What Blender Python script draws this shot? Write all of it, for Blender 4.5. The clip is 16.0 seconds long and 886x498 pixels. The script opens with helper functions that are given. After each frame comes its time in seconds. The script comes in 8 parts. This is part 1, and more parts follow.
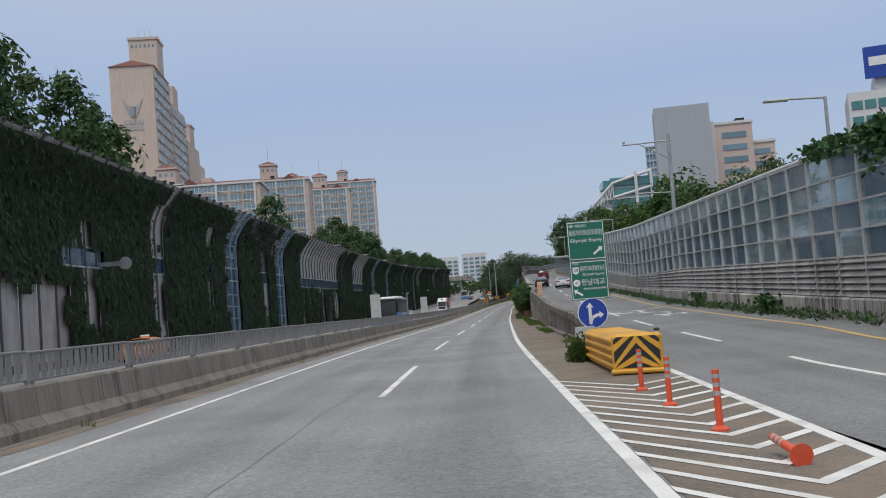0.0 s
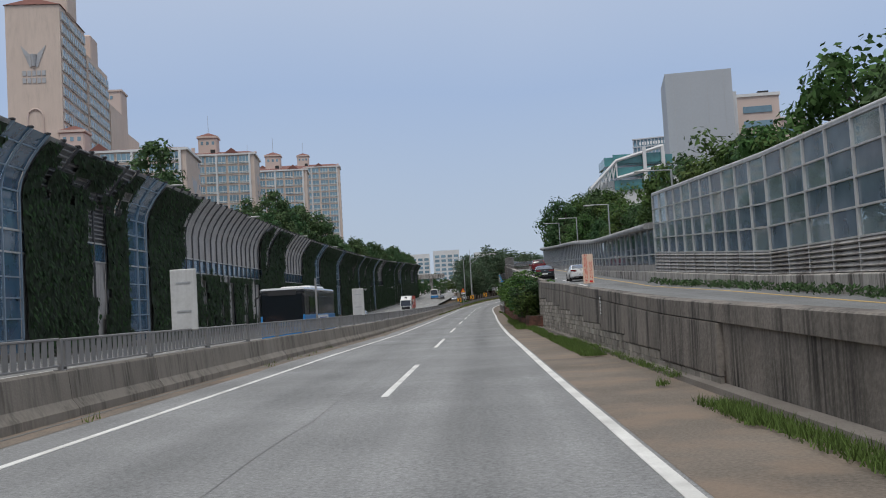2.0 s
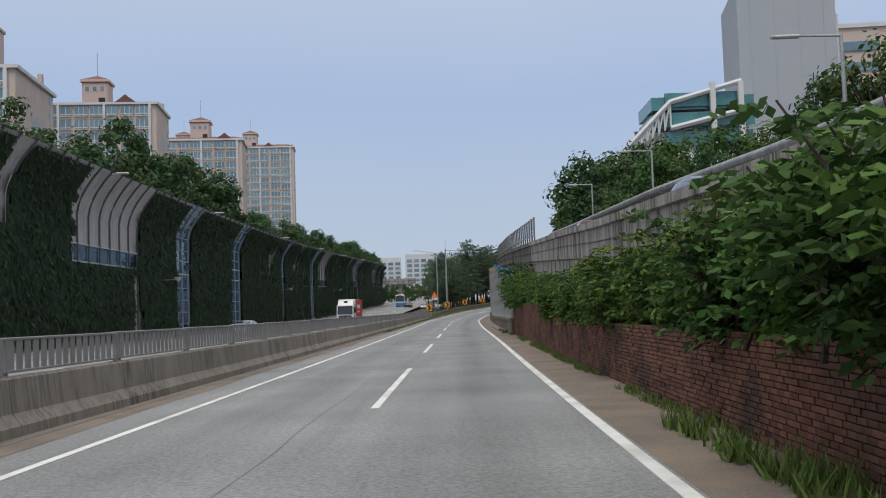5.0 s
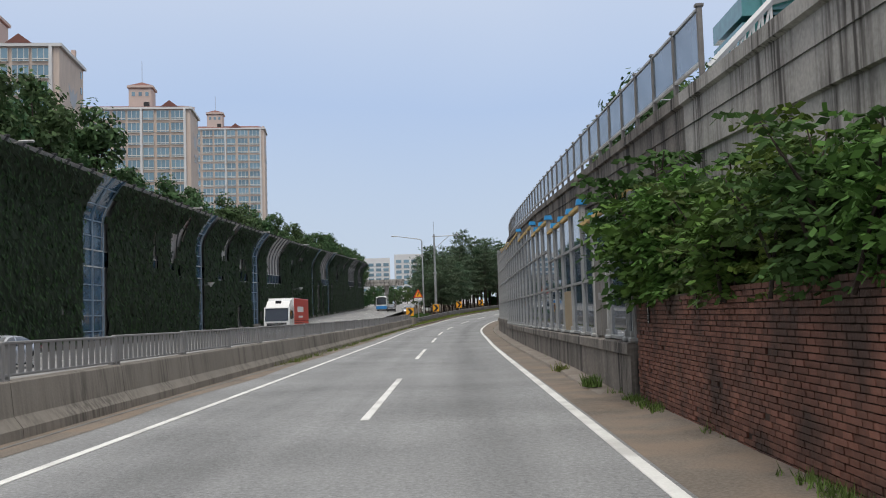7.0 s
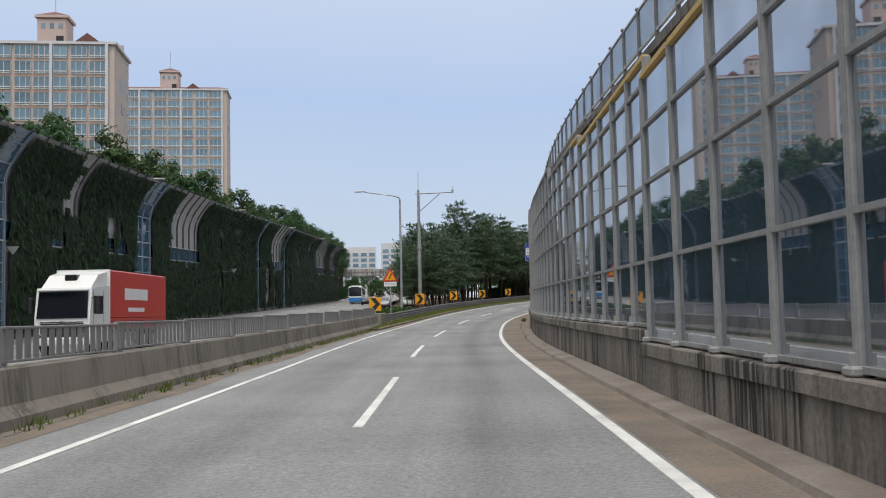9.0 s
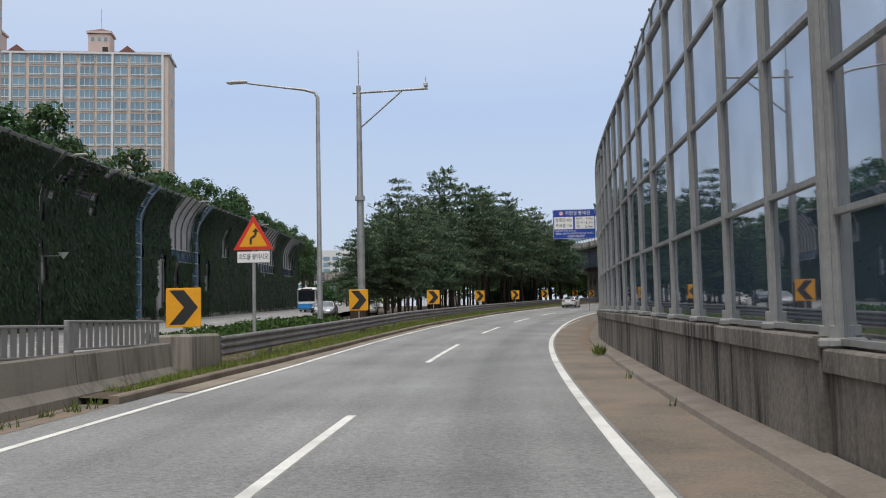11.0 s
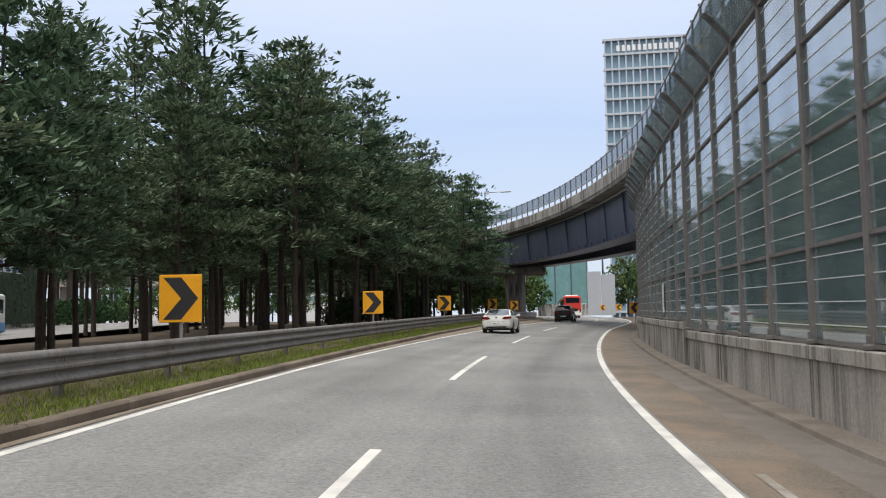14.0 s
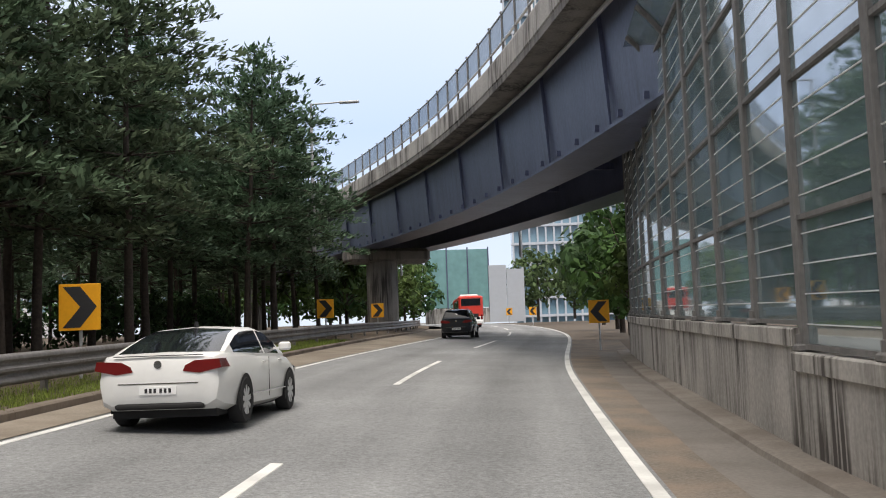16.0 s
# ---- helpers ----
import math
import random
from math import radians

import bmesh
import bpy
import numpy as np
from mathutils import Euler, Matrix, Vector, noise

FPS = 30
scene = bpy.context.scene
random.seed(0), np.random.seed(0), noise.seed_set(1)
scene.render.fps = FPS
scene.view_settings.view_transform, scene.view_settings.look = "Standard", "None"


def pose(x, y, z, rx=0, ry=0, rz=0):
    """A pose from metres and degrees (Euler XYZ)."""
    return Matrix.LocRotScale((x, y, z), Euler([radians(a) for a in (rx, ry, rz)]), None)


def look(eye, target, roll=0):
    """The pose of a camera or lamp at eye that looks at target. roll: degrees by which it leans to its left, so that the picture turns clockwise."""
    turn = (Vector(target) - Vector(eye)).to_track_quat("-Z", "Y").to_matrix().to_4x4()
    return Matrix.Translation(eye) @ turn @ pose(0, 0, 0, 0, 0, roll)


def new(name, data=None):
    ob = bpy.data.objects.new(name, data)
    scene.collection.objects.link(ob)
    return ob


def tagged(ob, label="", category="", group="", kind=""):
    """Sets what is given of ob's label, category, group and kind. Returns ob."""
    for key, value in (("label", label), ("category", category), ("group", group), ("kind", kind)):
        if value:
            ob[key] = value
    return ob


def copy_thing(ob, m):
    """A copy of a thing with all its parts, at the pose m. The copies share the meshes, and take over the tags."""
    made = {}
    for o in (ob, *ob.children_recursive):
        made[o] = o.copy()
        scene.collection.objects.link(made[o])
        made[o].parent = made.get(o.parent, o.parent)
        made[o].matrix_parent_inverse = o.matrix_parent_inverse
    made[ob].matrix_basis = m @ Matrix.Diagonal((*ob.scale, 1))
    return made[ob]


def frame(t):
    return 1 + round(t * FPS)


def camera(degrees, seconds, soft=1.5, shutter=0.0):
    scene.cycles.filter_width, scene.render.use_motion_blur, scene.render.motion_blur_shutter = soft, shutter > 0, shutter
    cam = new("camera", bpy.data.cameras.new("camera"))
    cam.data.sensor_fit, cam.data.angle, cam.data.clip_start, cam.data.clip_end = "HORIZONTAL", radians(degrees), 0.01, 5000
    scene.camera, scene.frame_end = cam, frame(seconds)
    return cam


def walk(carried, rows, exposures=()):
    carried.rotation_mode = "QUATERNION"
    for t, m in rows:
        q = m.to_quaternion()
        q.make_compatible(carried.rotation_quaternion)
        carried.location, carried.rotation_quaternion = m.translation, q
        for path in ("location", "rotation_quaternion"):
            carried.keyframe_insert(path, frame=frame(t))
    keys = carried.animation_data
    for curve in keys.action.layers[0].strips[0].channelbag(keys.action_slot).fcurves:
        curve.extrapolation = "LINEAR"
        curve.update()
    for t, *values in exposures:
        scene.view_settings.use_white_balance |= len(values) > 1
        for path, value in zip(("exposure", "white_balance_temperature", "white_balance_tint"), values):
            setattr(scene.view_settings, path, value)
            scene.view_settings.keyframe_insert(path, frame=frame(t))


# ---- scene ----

cam = camera(48.0, 16.0, 1.05)
PATH = [
    (0, (0.070, -0.013, 1.577), (0.098, 9.970, 2.154), -4.44),
    (0.5, (0.280, 10.686, 1.541), (0.383, 20.669, 2.127), -3.98),
    (1, (0.590, 21.736, 1.502), (0.772, 31.720, 2.052), -3.96),
    (1.5, (1.001, 33.234, 1.462), (1.246, 43.215, 2.020), -3.58),
    (2, (1.503, 45.082, 1.410), (1.805, 55.061, 1.974), -3.29),
    (2.5, (2.060, 56.986, 1.386), (2.419, 66.962, 1.979), -2.93),
    (3, (2.656, 68.811, 1.416), (3.064, 78.785, 2.021), -2.68),
    (3.5, (3.309, 80.623, 1.380), (3.761, 90.594, 1.995), -2.35),
    (4, (4.026, 92.441, 1.294), (4.514, 102.410, 1.918), -2.15),
    (4.2, (4.320, 97.082, 1.259), (4.821, 107.049, 1.888), -2.11),
    (6.3, (7.685, 145.735, 1.317), (8.284, 155.694, 2.003), -2.12),
    (6.5, (8.014, 150.305, 1.347), (8.614, 160.264, 2.021), -2.33),
    (7, (8.803, 161.664, 1.434), (9.409, 171.621, 2.137), -1.85),
    (7.5, (9.548, 173.293, 1.458), (10.164, 183.249, 2.162), -1.63),
    (8, (10.277, 184.950, 1.480), (10.918, 194.905, 2.176), -1.51),
    (8.5, (11.049, 196.711, 1.521), (11.701, 206.668, 2.184), -1.39),
    (9, (11.933, 208.533, 1.594), (12.619, 218.488, 2.246), -1.19),
    (9.2, (12.320, 213.261, 1.628), (13.018, 223.215, 2.287), -1.10),
    (11.3, (17.411, 264.100, 1.993), (18.180, 274.041, 2.749), -1.21),
    (11.5, (17.956, 268.872, 2.070), (18.719, 278.813, 2.835), -1.22),
    (12, (19.417, 280.619, 2.338), (20.199, 290.558, 3.117), -0.83),
    (12.5, (21.255, 292.836, 2.648), (22.213, 302.758, 3.449), -0.66),
    (13, (23.400, 304.632, 2.907), (24.629, 314.520, 3.750), -0.71),
    (13.5, (25.777, 315.898, 3.180), (27.323, 325.741, 4.032), -0.72),
    (14, (28.524, 327.249, 3.468), (30.388, 337.035, 4.335), -0.93),
    (14.5, (31.550, 338.312, 3.758), (33.721, 348.035, 4.618), -0.98),
    (15, (34.894, 349.109, 4.080), (37.381, 358.755, 4.954), -1.04),
    (15.5, (38.569, 359.923, 4.351), (41.314, 369.498, 5.239), -1.67),
    (16, (42.451, 370.607, 4.696), (45.332, 380.141, 5.593), -2.07),
]
walk(cam, [(t, look(eye, target, roll)) for t, eye, target, roll in PATH],
     ((0, 0.0, 6500, 10), (4, 0.02, 6530, 10), (6.5, 0.25, 6680, 10), (9, 0.33, 6700, 10), (12.5, 0.42, 6720, 10), (14, 0.6, 6900, 11), (16, 0.8, 7000, 12)))

# ---- light: a bright, hazy overcast day ----
scene.view_settings.exposure = 0.0
world = bpy.data.worlds.new("overcast_sky")
scene.world = world
world.use_nodes = True
wn = world.node_tree
wn.nodes.clear()
sky = wn.nodes.new("ShaderNodeTexSky")
sky.sky_type, sky.sun_disc = "NISHITA", False
sky.sun_elevation, sky.sun_rotation = radians(58), radians(200)
sky.air_density, sky.dust_density, sky.ozone_density = 1.2, 4.0, 1.5
clear = wn.nodes.new("ShaderNodeBackground")
clear.inputs["Strength"].default_value = 0.05
wn.links.new(sky.outputs[0], clear.inputs["Color"])
veil = wn.nodes.new("ShaderNodeBackground")
veil.inputs["Strength"].default_value = 1.0
coord = wn.nodes.new("ShaderNodeTexCoord")
split = wn.nodes.new("ShaderNodeSeparateXYZ")
wn.links.new(coord.outputs["Generated"], split.inputs[0])
cloud = wn.nodes.new("ShaderNodeTexNoise")
cloud.inputs["Scale"].default_value, cloud.inputs["Detail"].default_value = 1.6, 3.0
wn.links.new(coord.outputs["Generated"], cloud.inputs["Vector"])
lift = wn.nodes.new("ShaderNodeMath")
lift.operation = "MULTIPLY_ADD"
lift.inputs[1].default_value, lift.inputs[2].default_value = 0.16, -0.08
wn.links.new(cloud.outputs["Fac"], lift.inputs[0])
tall = wn.nodes.new("ShaderNodeMath")
tall.operation = "ADD"
wn.links.new(split.outputs["Z"], tall.inputs[0])
wn.links.new(lift.outputs[0], tall.inputs[1])
ramp = wn.nodes.new("ShaderNodeValToRGB")
wn.links.new(tall.outputs[0], ramp.inputs[0])
els = ramp.color_ramp.elements
els[0].position, els[0].color = 0.0, (0.54, 0.63, 0.73, 1)
els[1].position, els[1].color = 0.7, (0.84, 0.84, 0.84, 1)
mid = els.new(0.22)
mid.color = (0.405, 0.53, 0.765, 1)
wn.links.new(ramp.outputs[0], veil.inputs["Color"])
both = wn.nodes.new("ShaderNodeMixShader")
both.inputs[0].default_value = 0.85
wout = wn.nodes.new("ShaderNodeOutputWorld")
wn.links.new(clear.outputs[0], both.inputs[1])
wn.links.new(veil.outputs[0], both.inputs[2])
wn.links.new(both.outputs[0], wout.inputs[0])
lamp = bpy.data.lights.new("sun", "SUN")
lamp.energy, lamp.angle, lamp.color = 1.5, radians(22), (0.99, 0.97, 0.92)
new("sun", lamp).matrix_world = look((0, 0, 60), (10, 28, 0))


# ---- materials ----
def material(name, color, rough=0.8, metal=0.0, var=0.25, scale=1.0, fine=12.0, bump=0.15, vary=0.0, island=False, streak=0.0, stain=None, stain_amount=0.0, spec=0.5, world_stain=False):
    """Grain and blotches at two scales; streak: vertical run-off marks; vary: change from piece to piece."""
    m = bpy.data.materials.new(name)
    m.use_nodes = True
    n, ln = m.node_tree.nodes, m.node_tree.links
    b = n["Principled BSDF"]
    b.inputs["Roughness"].default_value, b.inputs["Metallic"].default_value = rough, metal
    b.inputs["Specular IOR Level"].default_value = spec
    co = n.new("ShaderNodeTexCoord")
    big, small = n.new("ShaderNodeTexNoise"), n.new("ShaderNodeTexNoise")
    big.inputs["Scale"].default_value, big.inputs["Detail"].default_value = scale, 5
    small.inputs["Scale"].default_value, small.inputs["Detail"].default_value = fine, 4
    for q in (big, small):
        ln.new(co.outputs["Object"], q.inputs["Vector"])
    add = n.new("ShaderNodeMath")
    add.operation = "ADD"
    ln.new(big.outputs["Fac"], add.inputs[0])
    ln.new(small.outputs["Fac"], add.inputs[1])
    last = add.outputs[0]
    if vary:
        info, am = n.new("ShaderNodeObjectInfo"), n.new("ShaderNodeMath")
        am.operation = "MULTIPLY_ADD"
        if island:
            info = n.new("ShaderNodeNewGeometry")
        ln.new(info.outputs["Random Per Island" if island else "Random"], am.inputs[0])
        am.inputs[1].default_value = vary / max(var, 0.01)
        ln.new(last, am.inputs[2])
        last = am.outputs[0]
    rng = n.new("ShaderNodeMapRange")
    rng.inputs["From Min"].default_value, rng.inputs["From Max"].default_value = 0.6, 1.4 + (vary / max(var, 0.01) if vary else 0)
    rng.inputs["To Min"].default_value, rng.inputs["To Max"].default_value = 1 - var, 1 + var
    ln.new(last, rng.inputs["Value"])
    vm = n.new("ShaderNodeVectorMath")
    vm.operation = "SCALE"
    vm.inputs[0].default_value = color
    ln.new(rng.outputs[0], vm.inputs["Scale"])
    out = vm.outputs[0]
    if streak or stain_amount:
        mp, sn, st = n.new("ShaderNodeMapping"), n.new("ShaderNodeTexNoise"), n.new("ShaderNodeMapRange")
        mp.inputs["Scale"].default_value = (0.9, 0.9, 0.16) if streak else (0.6, 0.6, 0.6)
        ln.new(n.new("ShaderNodeNewGeometry").outputs["Position"] if world_stain else co.outputs["Object"], mp.inputs[0])
        ln.new(mp.outputs[0], sn.inputs["Vector"])
        sn.inputs["Scale"].default_value, sn.inputs["Detail"].default_value = 1.5, 6
        st.inputs["From Min"].default_value, st.inputs["From Max"].default_value = (0.40, 0.60) if streak else (0.45, 0.64)
        st.inputs["To Max"].default_value = streak or stain_amount
        ln.new(sn.outputs["Fac"], st.inputs["Value"])
        fac = st.outputs[0]
        if streak:
            m2, fine_run, f2, patch, pm, top_ = n.new("ShaderNodeMapping"), n.new("ShaderNodeTexNoise"), n.new("ShaderNodeMapRange"), n.new("ShaderNodeTexNoise"), n.new("ShaderNodeMapRange"), n.new("ShaderNodeMath")
            m2.inputs["Scale"].default_value = (7.5, 7.5, 0.30)
            ln.new(co.outputs["Object"], m2.inputs[0])
            ln.new(m2.outputs[0], fine_run.inputs["Vector"])
            fine_run.inputs["Scale"].default_value, fine_run.inputs["Detail"].default_value = 1.3, 5
            f2.inputs["From Min"].default_value, f2.inputs["From Max"].default_value = 0.41, 0.58
            f2.inputs["To Min"].default_value, f2.inputs["To Max"].default_value = 0.2, 1.5
            ln.new(fine_run.outputs["Fac"], f2.inputs["Value"])
            ln.new(co.outputs["Object"], patch.inputs["Vector"])
            patch.inputs["Scale"].default_value, patch.inputs["Detail"].default_value = 0.28, 3
            pm.inputs["From Min"].default_value, pm.inputs["From Max"].default_value = 0.38, 0.6
            pm.inputs["To Min"].default_value, pm.inputs["To Max"].default_value = 0.4, 1.1
            ln.new(patch.outputs["Fac"], pm.inputs["Value"])
            top_.operation = "MULTIPLY"
            ln.new(f2.outputs[0], top_.inputs[0])
            ln.new(pm.outputs[0], top_.inputs[1])
            both_ = n.new("ShaderNodeMath")
            both_.operation = "MULTIPLY"
            both_.use_clamp = True
            ln.new(fac, both_.inputs[0])
            ln.new(top_.outputs[0], both_.inputs[1])
            fac = both_.outputs[0]
        mx = n.new("ShaderNodeMix")
        mx.data_type = "RGBA"
        ln.new(fac, mx.inputs["Factor"])
        ln.new(out, mx.inputs["A"])
        mx.inputs["B"].default_value = (*(stain or [c * 0.35 for c in color]), 1)
        out = mx.outputs["Result"]
    ln.new(out, b.inputs["Base Color"])
    if bump:
        bp = n.new("ShaderNodeBump")
        bp.inputs["Strength"].default_value, bp.inputs["Distance"].default_value = bump, 0.03
        ln.new(small.outputs["Fac"], bp.inputs["Height"])
        ln.new(bp.outputs[0], b.inputs["Normal"])
    return m


def asphalt(name, color, lanes=()):
    """Road surface: aggregate grain, patches, long wheel and oil tracks at the given offsets across the road (UV: metres across, along)."""
    m = material(name, color, 0.85, var=0.34, scale=0.25, fine=34, bump=0.5)
    n, ln = m.node_tree.nodes, m.node_tree.links
    b = n["Principled BSDF"]
    base = b.inputs["Base Color"].links[0].from_socket
    uv, sp = n.new("ShaderNodeUVMap"), n.new("ShaderNodeSeparateXYZ")
    ln.new(uv.outputs[0], sp.inputs[0])
    wob, mp = n.new("ShaderNodeTexNoise"), n.new("ShaderNodeMapping")
    mp.inputs["Scale"].default_value = (0.8, 0.03, 1)
    ln.new(uv.outputs[0], mp.inputs[0])
    ln.new(mp.outputs[0], wob.inputs["Vector"])
    wob.inputs["Scale"].default_value, wob.inputs["Detail"].default_value = 2.0, 5
    last = None
    for at, wide, deep in lanes:
        df, ab, mr = n.new("ShaderNodeMath"), n.new("ShaderNodeMath"), n.new("ShaderNodeMapRange")
        df.operation, ab.operation = "SUBTRACT", "ABSOLUTE"
        ln.new(sp.outputs["X"], df.inputs[0])
        df.inputs[1].default_value = at
        ln.new(df.outputs[0], ab.inputs[0])
        mr.interpolation_type = "SMOOTHSTEP"
        mr.inputs["From Max"].default_value, mr.inputs["To Min"].default_value, mr.inputs["To Max"].default_value = wide, 1 - deep, 1.0
        ln.new(ab.outputs[0], mr.inputs["Value"])
        if last is None:
            last = mr.outputs[0]
        else:
            mu = n.new("ShaderNodeMath")
            mu.operation = "MULTIPLY"
            ln.new(last, mu.inputs[0])
            ln.new(mr.outputs[0], mu.inputs[1])
            last = mu.outputs[0]
    grit, gm = n.new("ShaderNodeTexNoise"), n.new("ShaderNodeMapRange")
    grit.inputs["Scale"].default_value, grit.inputs["Detail"].default_value, grit.inputs["Roughness"].default_value = 14.0, 8, 0.85
    ln.new(n["Texture Coordinate"].outputs["Object"], grit.inputs["Vector"])
    gm.inputs["From Min"].default_value, gm.inputs["From Max"].default_value = 0.34, 0.66
    gm.inputs["To Min"].default_value, gm.inputs["To Max"].default_value = 0.60, 1.42
    ln.new(grit.outputs["Fac"], gm.inputs["Value"])
    gs_ = n.new("ShaderNodeVectorMath")
    gs_.operation = "SCALE"
    ln.new(base, gs_.inputs[0])
    ln.new(gm.outputs[0], gs_.inputs["Scale"])
    base = gs_.outputs[0]
    w2 = n.new("ShaderNodeMapRange")
    w2.inputs["From Min"].default_value, w2.inputs["From Max"].default_value = 0.3, 0.7
    w2.inputs["To Min"].default_value, w2.inputs["To Max"].default_value = 0.88, 1.1
    ln.new(wob.outputs["Fac"], w2.inputs["Value"])
    fac = w2.outputs[0]
    if last is not None:
        mu = n.new("ShaderNodeMath")
        mu.operation = "MULTIPLY"
        ln.new(last, mu.inputs[0])
        ln.new(fac, mu.inputs[1])
        fac = mu.outputs[0]
    sc = n.new("ShaderNodeVectorMath")
    sc.operation = "SCALE"
    ln.new(base, sc.inputs[0])
    ln.new(fac, sc.inputs["Scale"])
    ln.new(sc.outputs[0], b.inputs["Base Color"])
    return m


def clear_glass(name, color, rough=0.03, alpha=0.45, ior=1.7):
    """A tinted, dusty pane: partly see-through, mirror-like towards grazing view."""
    m = bpy.data.materials.new(name)
    m.use_nodes = True
    n, ln = m.node_tree.nodes, m.node_tree.links
    b = n["Principled BSDF"]
    tr, mx = n.new("ShaderNodeBsdfTransparent"), n.new("ShaderNodeMixShader")
    tr.inputs[0].default_value = (*[min(1, c * 0.6 + 0.4) for c in color], 1)
    co, no, rg = n.new("ShaderNodeTexCoord"), n.new("ShaderNodeTexNoise"), n.new("ShaderNodeMapRange")
    ln.new(co.outputs["Object"], no.inputs["Vector"])
    no.inputs["Scale"].default_value, no.inputs["Detail"].default_value = 0.9, 5
    rg.inputs["From Min"].default_value, rg.inputs["From Max"].default_value = 0.3, 0.75
    rg.inputs["To Min"].default_value, rg.inputs["To Max"].default_value = alpha - 0.12, alpha + 0.2
    ln.new(no.outputs["Fac"], rg.inputs["Value"])
    ln.new(rg.outputs[0], mx.inputs[0])
    b.inputs["Base Color"].default_value = (*color, 1)
    b.inputs["Roughness"].default_value = rough
    b.inputs["Specular IOR Level"].default_value = 1.0
    b.inputs["IOR"].default_value = ior
    ln.new(tr.outputs[0], mx.inputs[1])
    ln.new(b.outputs[0], mx.inputs[2])
    ln.new(mx.outputs[0], n["Material Output"].inputs[0])
    return m


def leaf_material(name, color, var=0.5):
    m = bpy.data.materials.new(name)
    m.use_nodes = True
    n, ln = m.node_tree.nodes, m.node_tree.links
    b = n["Principled BSDF"]
    b.inputs["Roughness"].default_value = 0.6
    b.inputs["Specular IOR Level"].default_value = 0.12
    geo, hsv, info = n.new("ShaderNodeNewGeometry"), n.new("ShaderNodeHueSaturation"), n.new("ShaderNodeObjectInfo")
    hsv.inputs["Color"].default_value = (*color, 1)
    r1, r2 = n.new("ShaderNodeMapRange"), n.new("ShaderNodeMapRange")
    r1.inputs["To Min"].default_value, r1.inputs["To Max"].default_value = 1 - var, 1 + var
    r2.inputs["To Min"].default_value, r2.inputs["To Max"].default_value = 0.47, 0.53
    ln.new(geo.outputs["Random Per Island"], r1.inputs["Value"])
    ln.new(info.outputs["Random"], r2.inputs["Value"])
    ln.new(r1.outputs[0], hsv.inputs["Value"])
    ln.new(r2.outputs[0], hsv.inputs["Hue"])
    ln.new(hsv.outputs[0], b.inputs["Base Color"])
    tl, mx = n.new("ShaderNodeBsdfTranslucent"), n.new("ShaderNodeMixShader")
    ln.new(hsv.outputs[0], tl.inputs[0])
    mx.inputs[0].default_value = 0.25
    ln.new(b.outputs[0], mx.inputs[1])
    ln.new(tl.outputs[0], mx.inputs[2])
    ln.new(mx.outputs[0], n["Material Output"].inputs[0])
    return m


ASPHALT = asphalt("asphalt", (0.235, 0.24, 0.245), ((1.95, 1.0, 0.22), (-1.95, 1.0, 0.14)))
ASPHALT_RAMP = asphalt("ramp_asphalt", (0.2, 0.205, 0.21), ((8.3, 1.0, 0.15), (12.0, 1.0, 0.15)))
ASPHALT_OTHER = asphalt("opposite_asphalt", (0.26, 0.26, 0.26))
SHOULDER = material("dusty_shoulder", (0.172, 0.146, 0.122), 0.95, var=0.5, scale=0.35, fine=25, bump=0.4, stain=(0.26, 0.195, 0.145), stain_amount=0.6)
PAINT = material("road_paint", (0.74, 0.74, 0.72), 0.7, var=0.12, scale=3, fine=30, bump=0.1, stain=(0.35, 0.34, 0.33), stain_amount=0.5)
PAINT_WORN = material("worn_road_paint", (0.48, 0.47, 0.44), 0.8, var=0.25, scale=1.5, fine=20, bump=0.1, stain=(0.2, 0.17, 0.14), stain_amount=0.85)
SAND = material("ochre_sand", (0.215, 0.15, 0.105), 0.96, var=0.35, scale=0.9, fine=25, bump=0.4, stain=(0.165, 0.14, 0.118), stain_amount=0.9)
PAINT_YELLOW = material("yellow_paint", (0.6, 0.42, 0.16), 0.7, var=0.15, scale=3, fine=30)
TAR = material("tar", (0.16, 0.16, 0.16), 0.7, var=0.3)
EARTH = material("earth", (0.095, 0.072, 0.052), 0.95, var=0.35, scale=0.8, fine=14, bump=0.5)
CONCRETE = material("concrete", (0.255, 0.23, 0.20), 0.9, var=0.2, scale=0.7, fine=22, bump=0.25, vary=0.12, streak=0.55)
CONCRETE_DARK = material("stained_concrete", (0.24, 0.22, 0.20), 0.92, var=0.3, scale=0.6, fine=18, bump=0.3, streak=0.85, stain=(0.055, 0.05, 0.045))
CONCRETE_LIGHT = material("pale_concrete", (0.44, 0.415, 0.385), 0.9, var=0.3, scale=0.8, fine=14, streak=0.92, stain=(0.085, 0.075, 0.068))
STONE_REST = material("joined_split_stone", (0.33, 0.305, 0.27), 0.92, var=0.5, scale=2.2, fine=9, bump=1.0, vary=0.8, island=True, stain=(0.10, 0.09, 0.08), stain_amount=0.5, world_stain=True)
STONE = material("split_stone", (0.33, 0.305, 0.27), 0.92, var=0.5, scale=2.2, fine=9, bump=1.0, vary=0.8, stain=(0.10, 0.09, 0.08), stain_amount=0.5, world_stain=True)
BRICK = material("red_brick", (0.195, 0.085, 0.06), 0.9, var=0.4, scale=1.3, fine=16, bump=0.6, vary=0.6, stain=(0.05, 0.034, 0.028), stain_amount=0.85, world_stain=True)
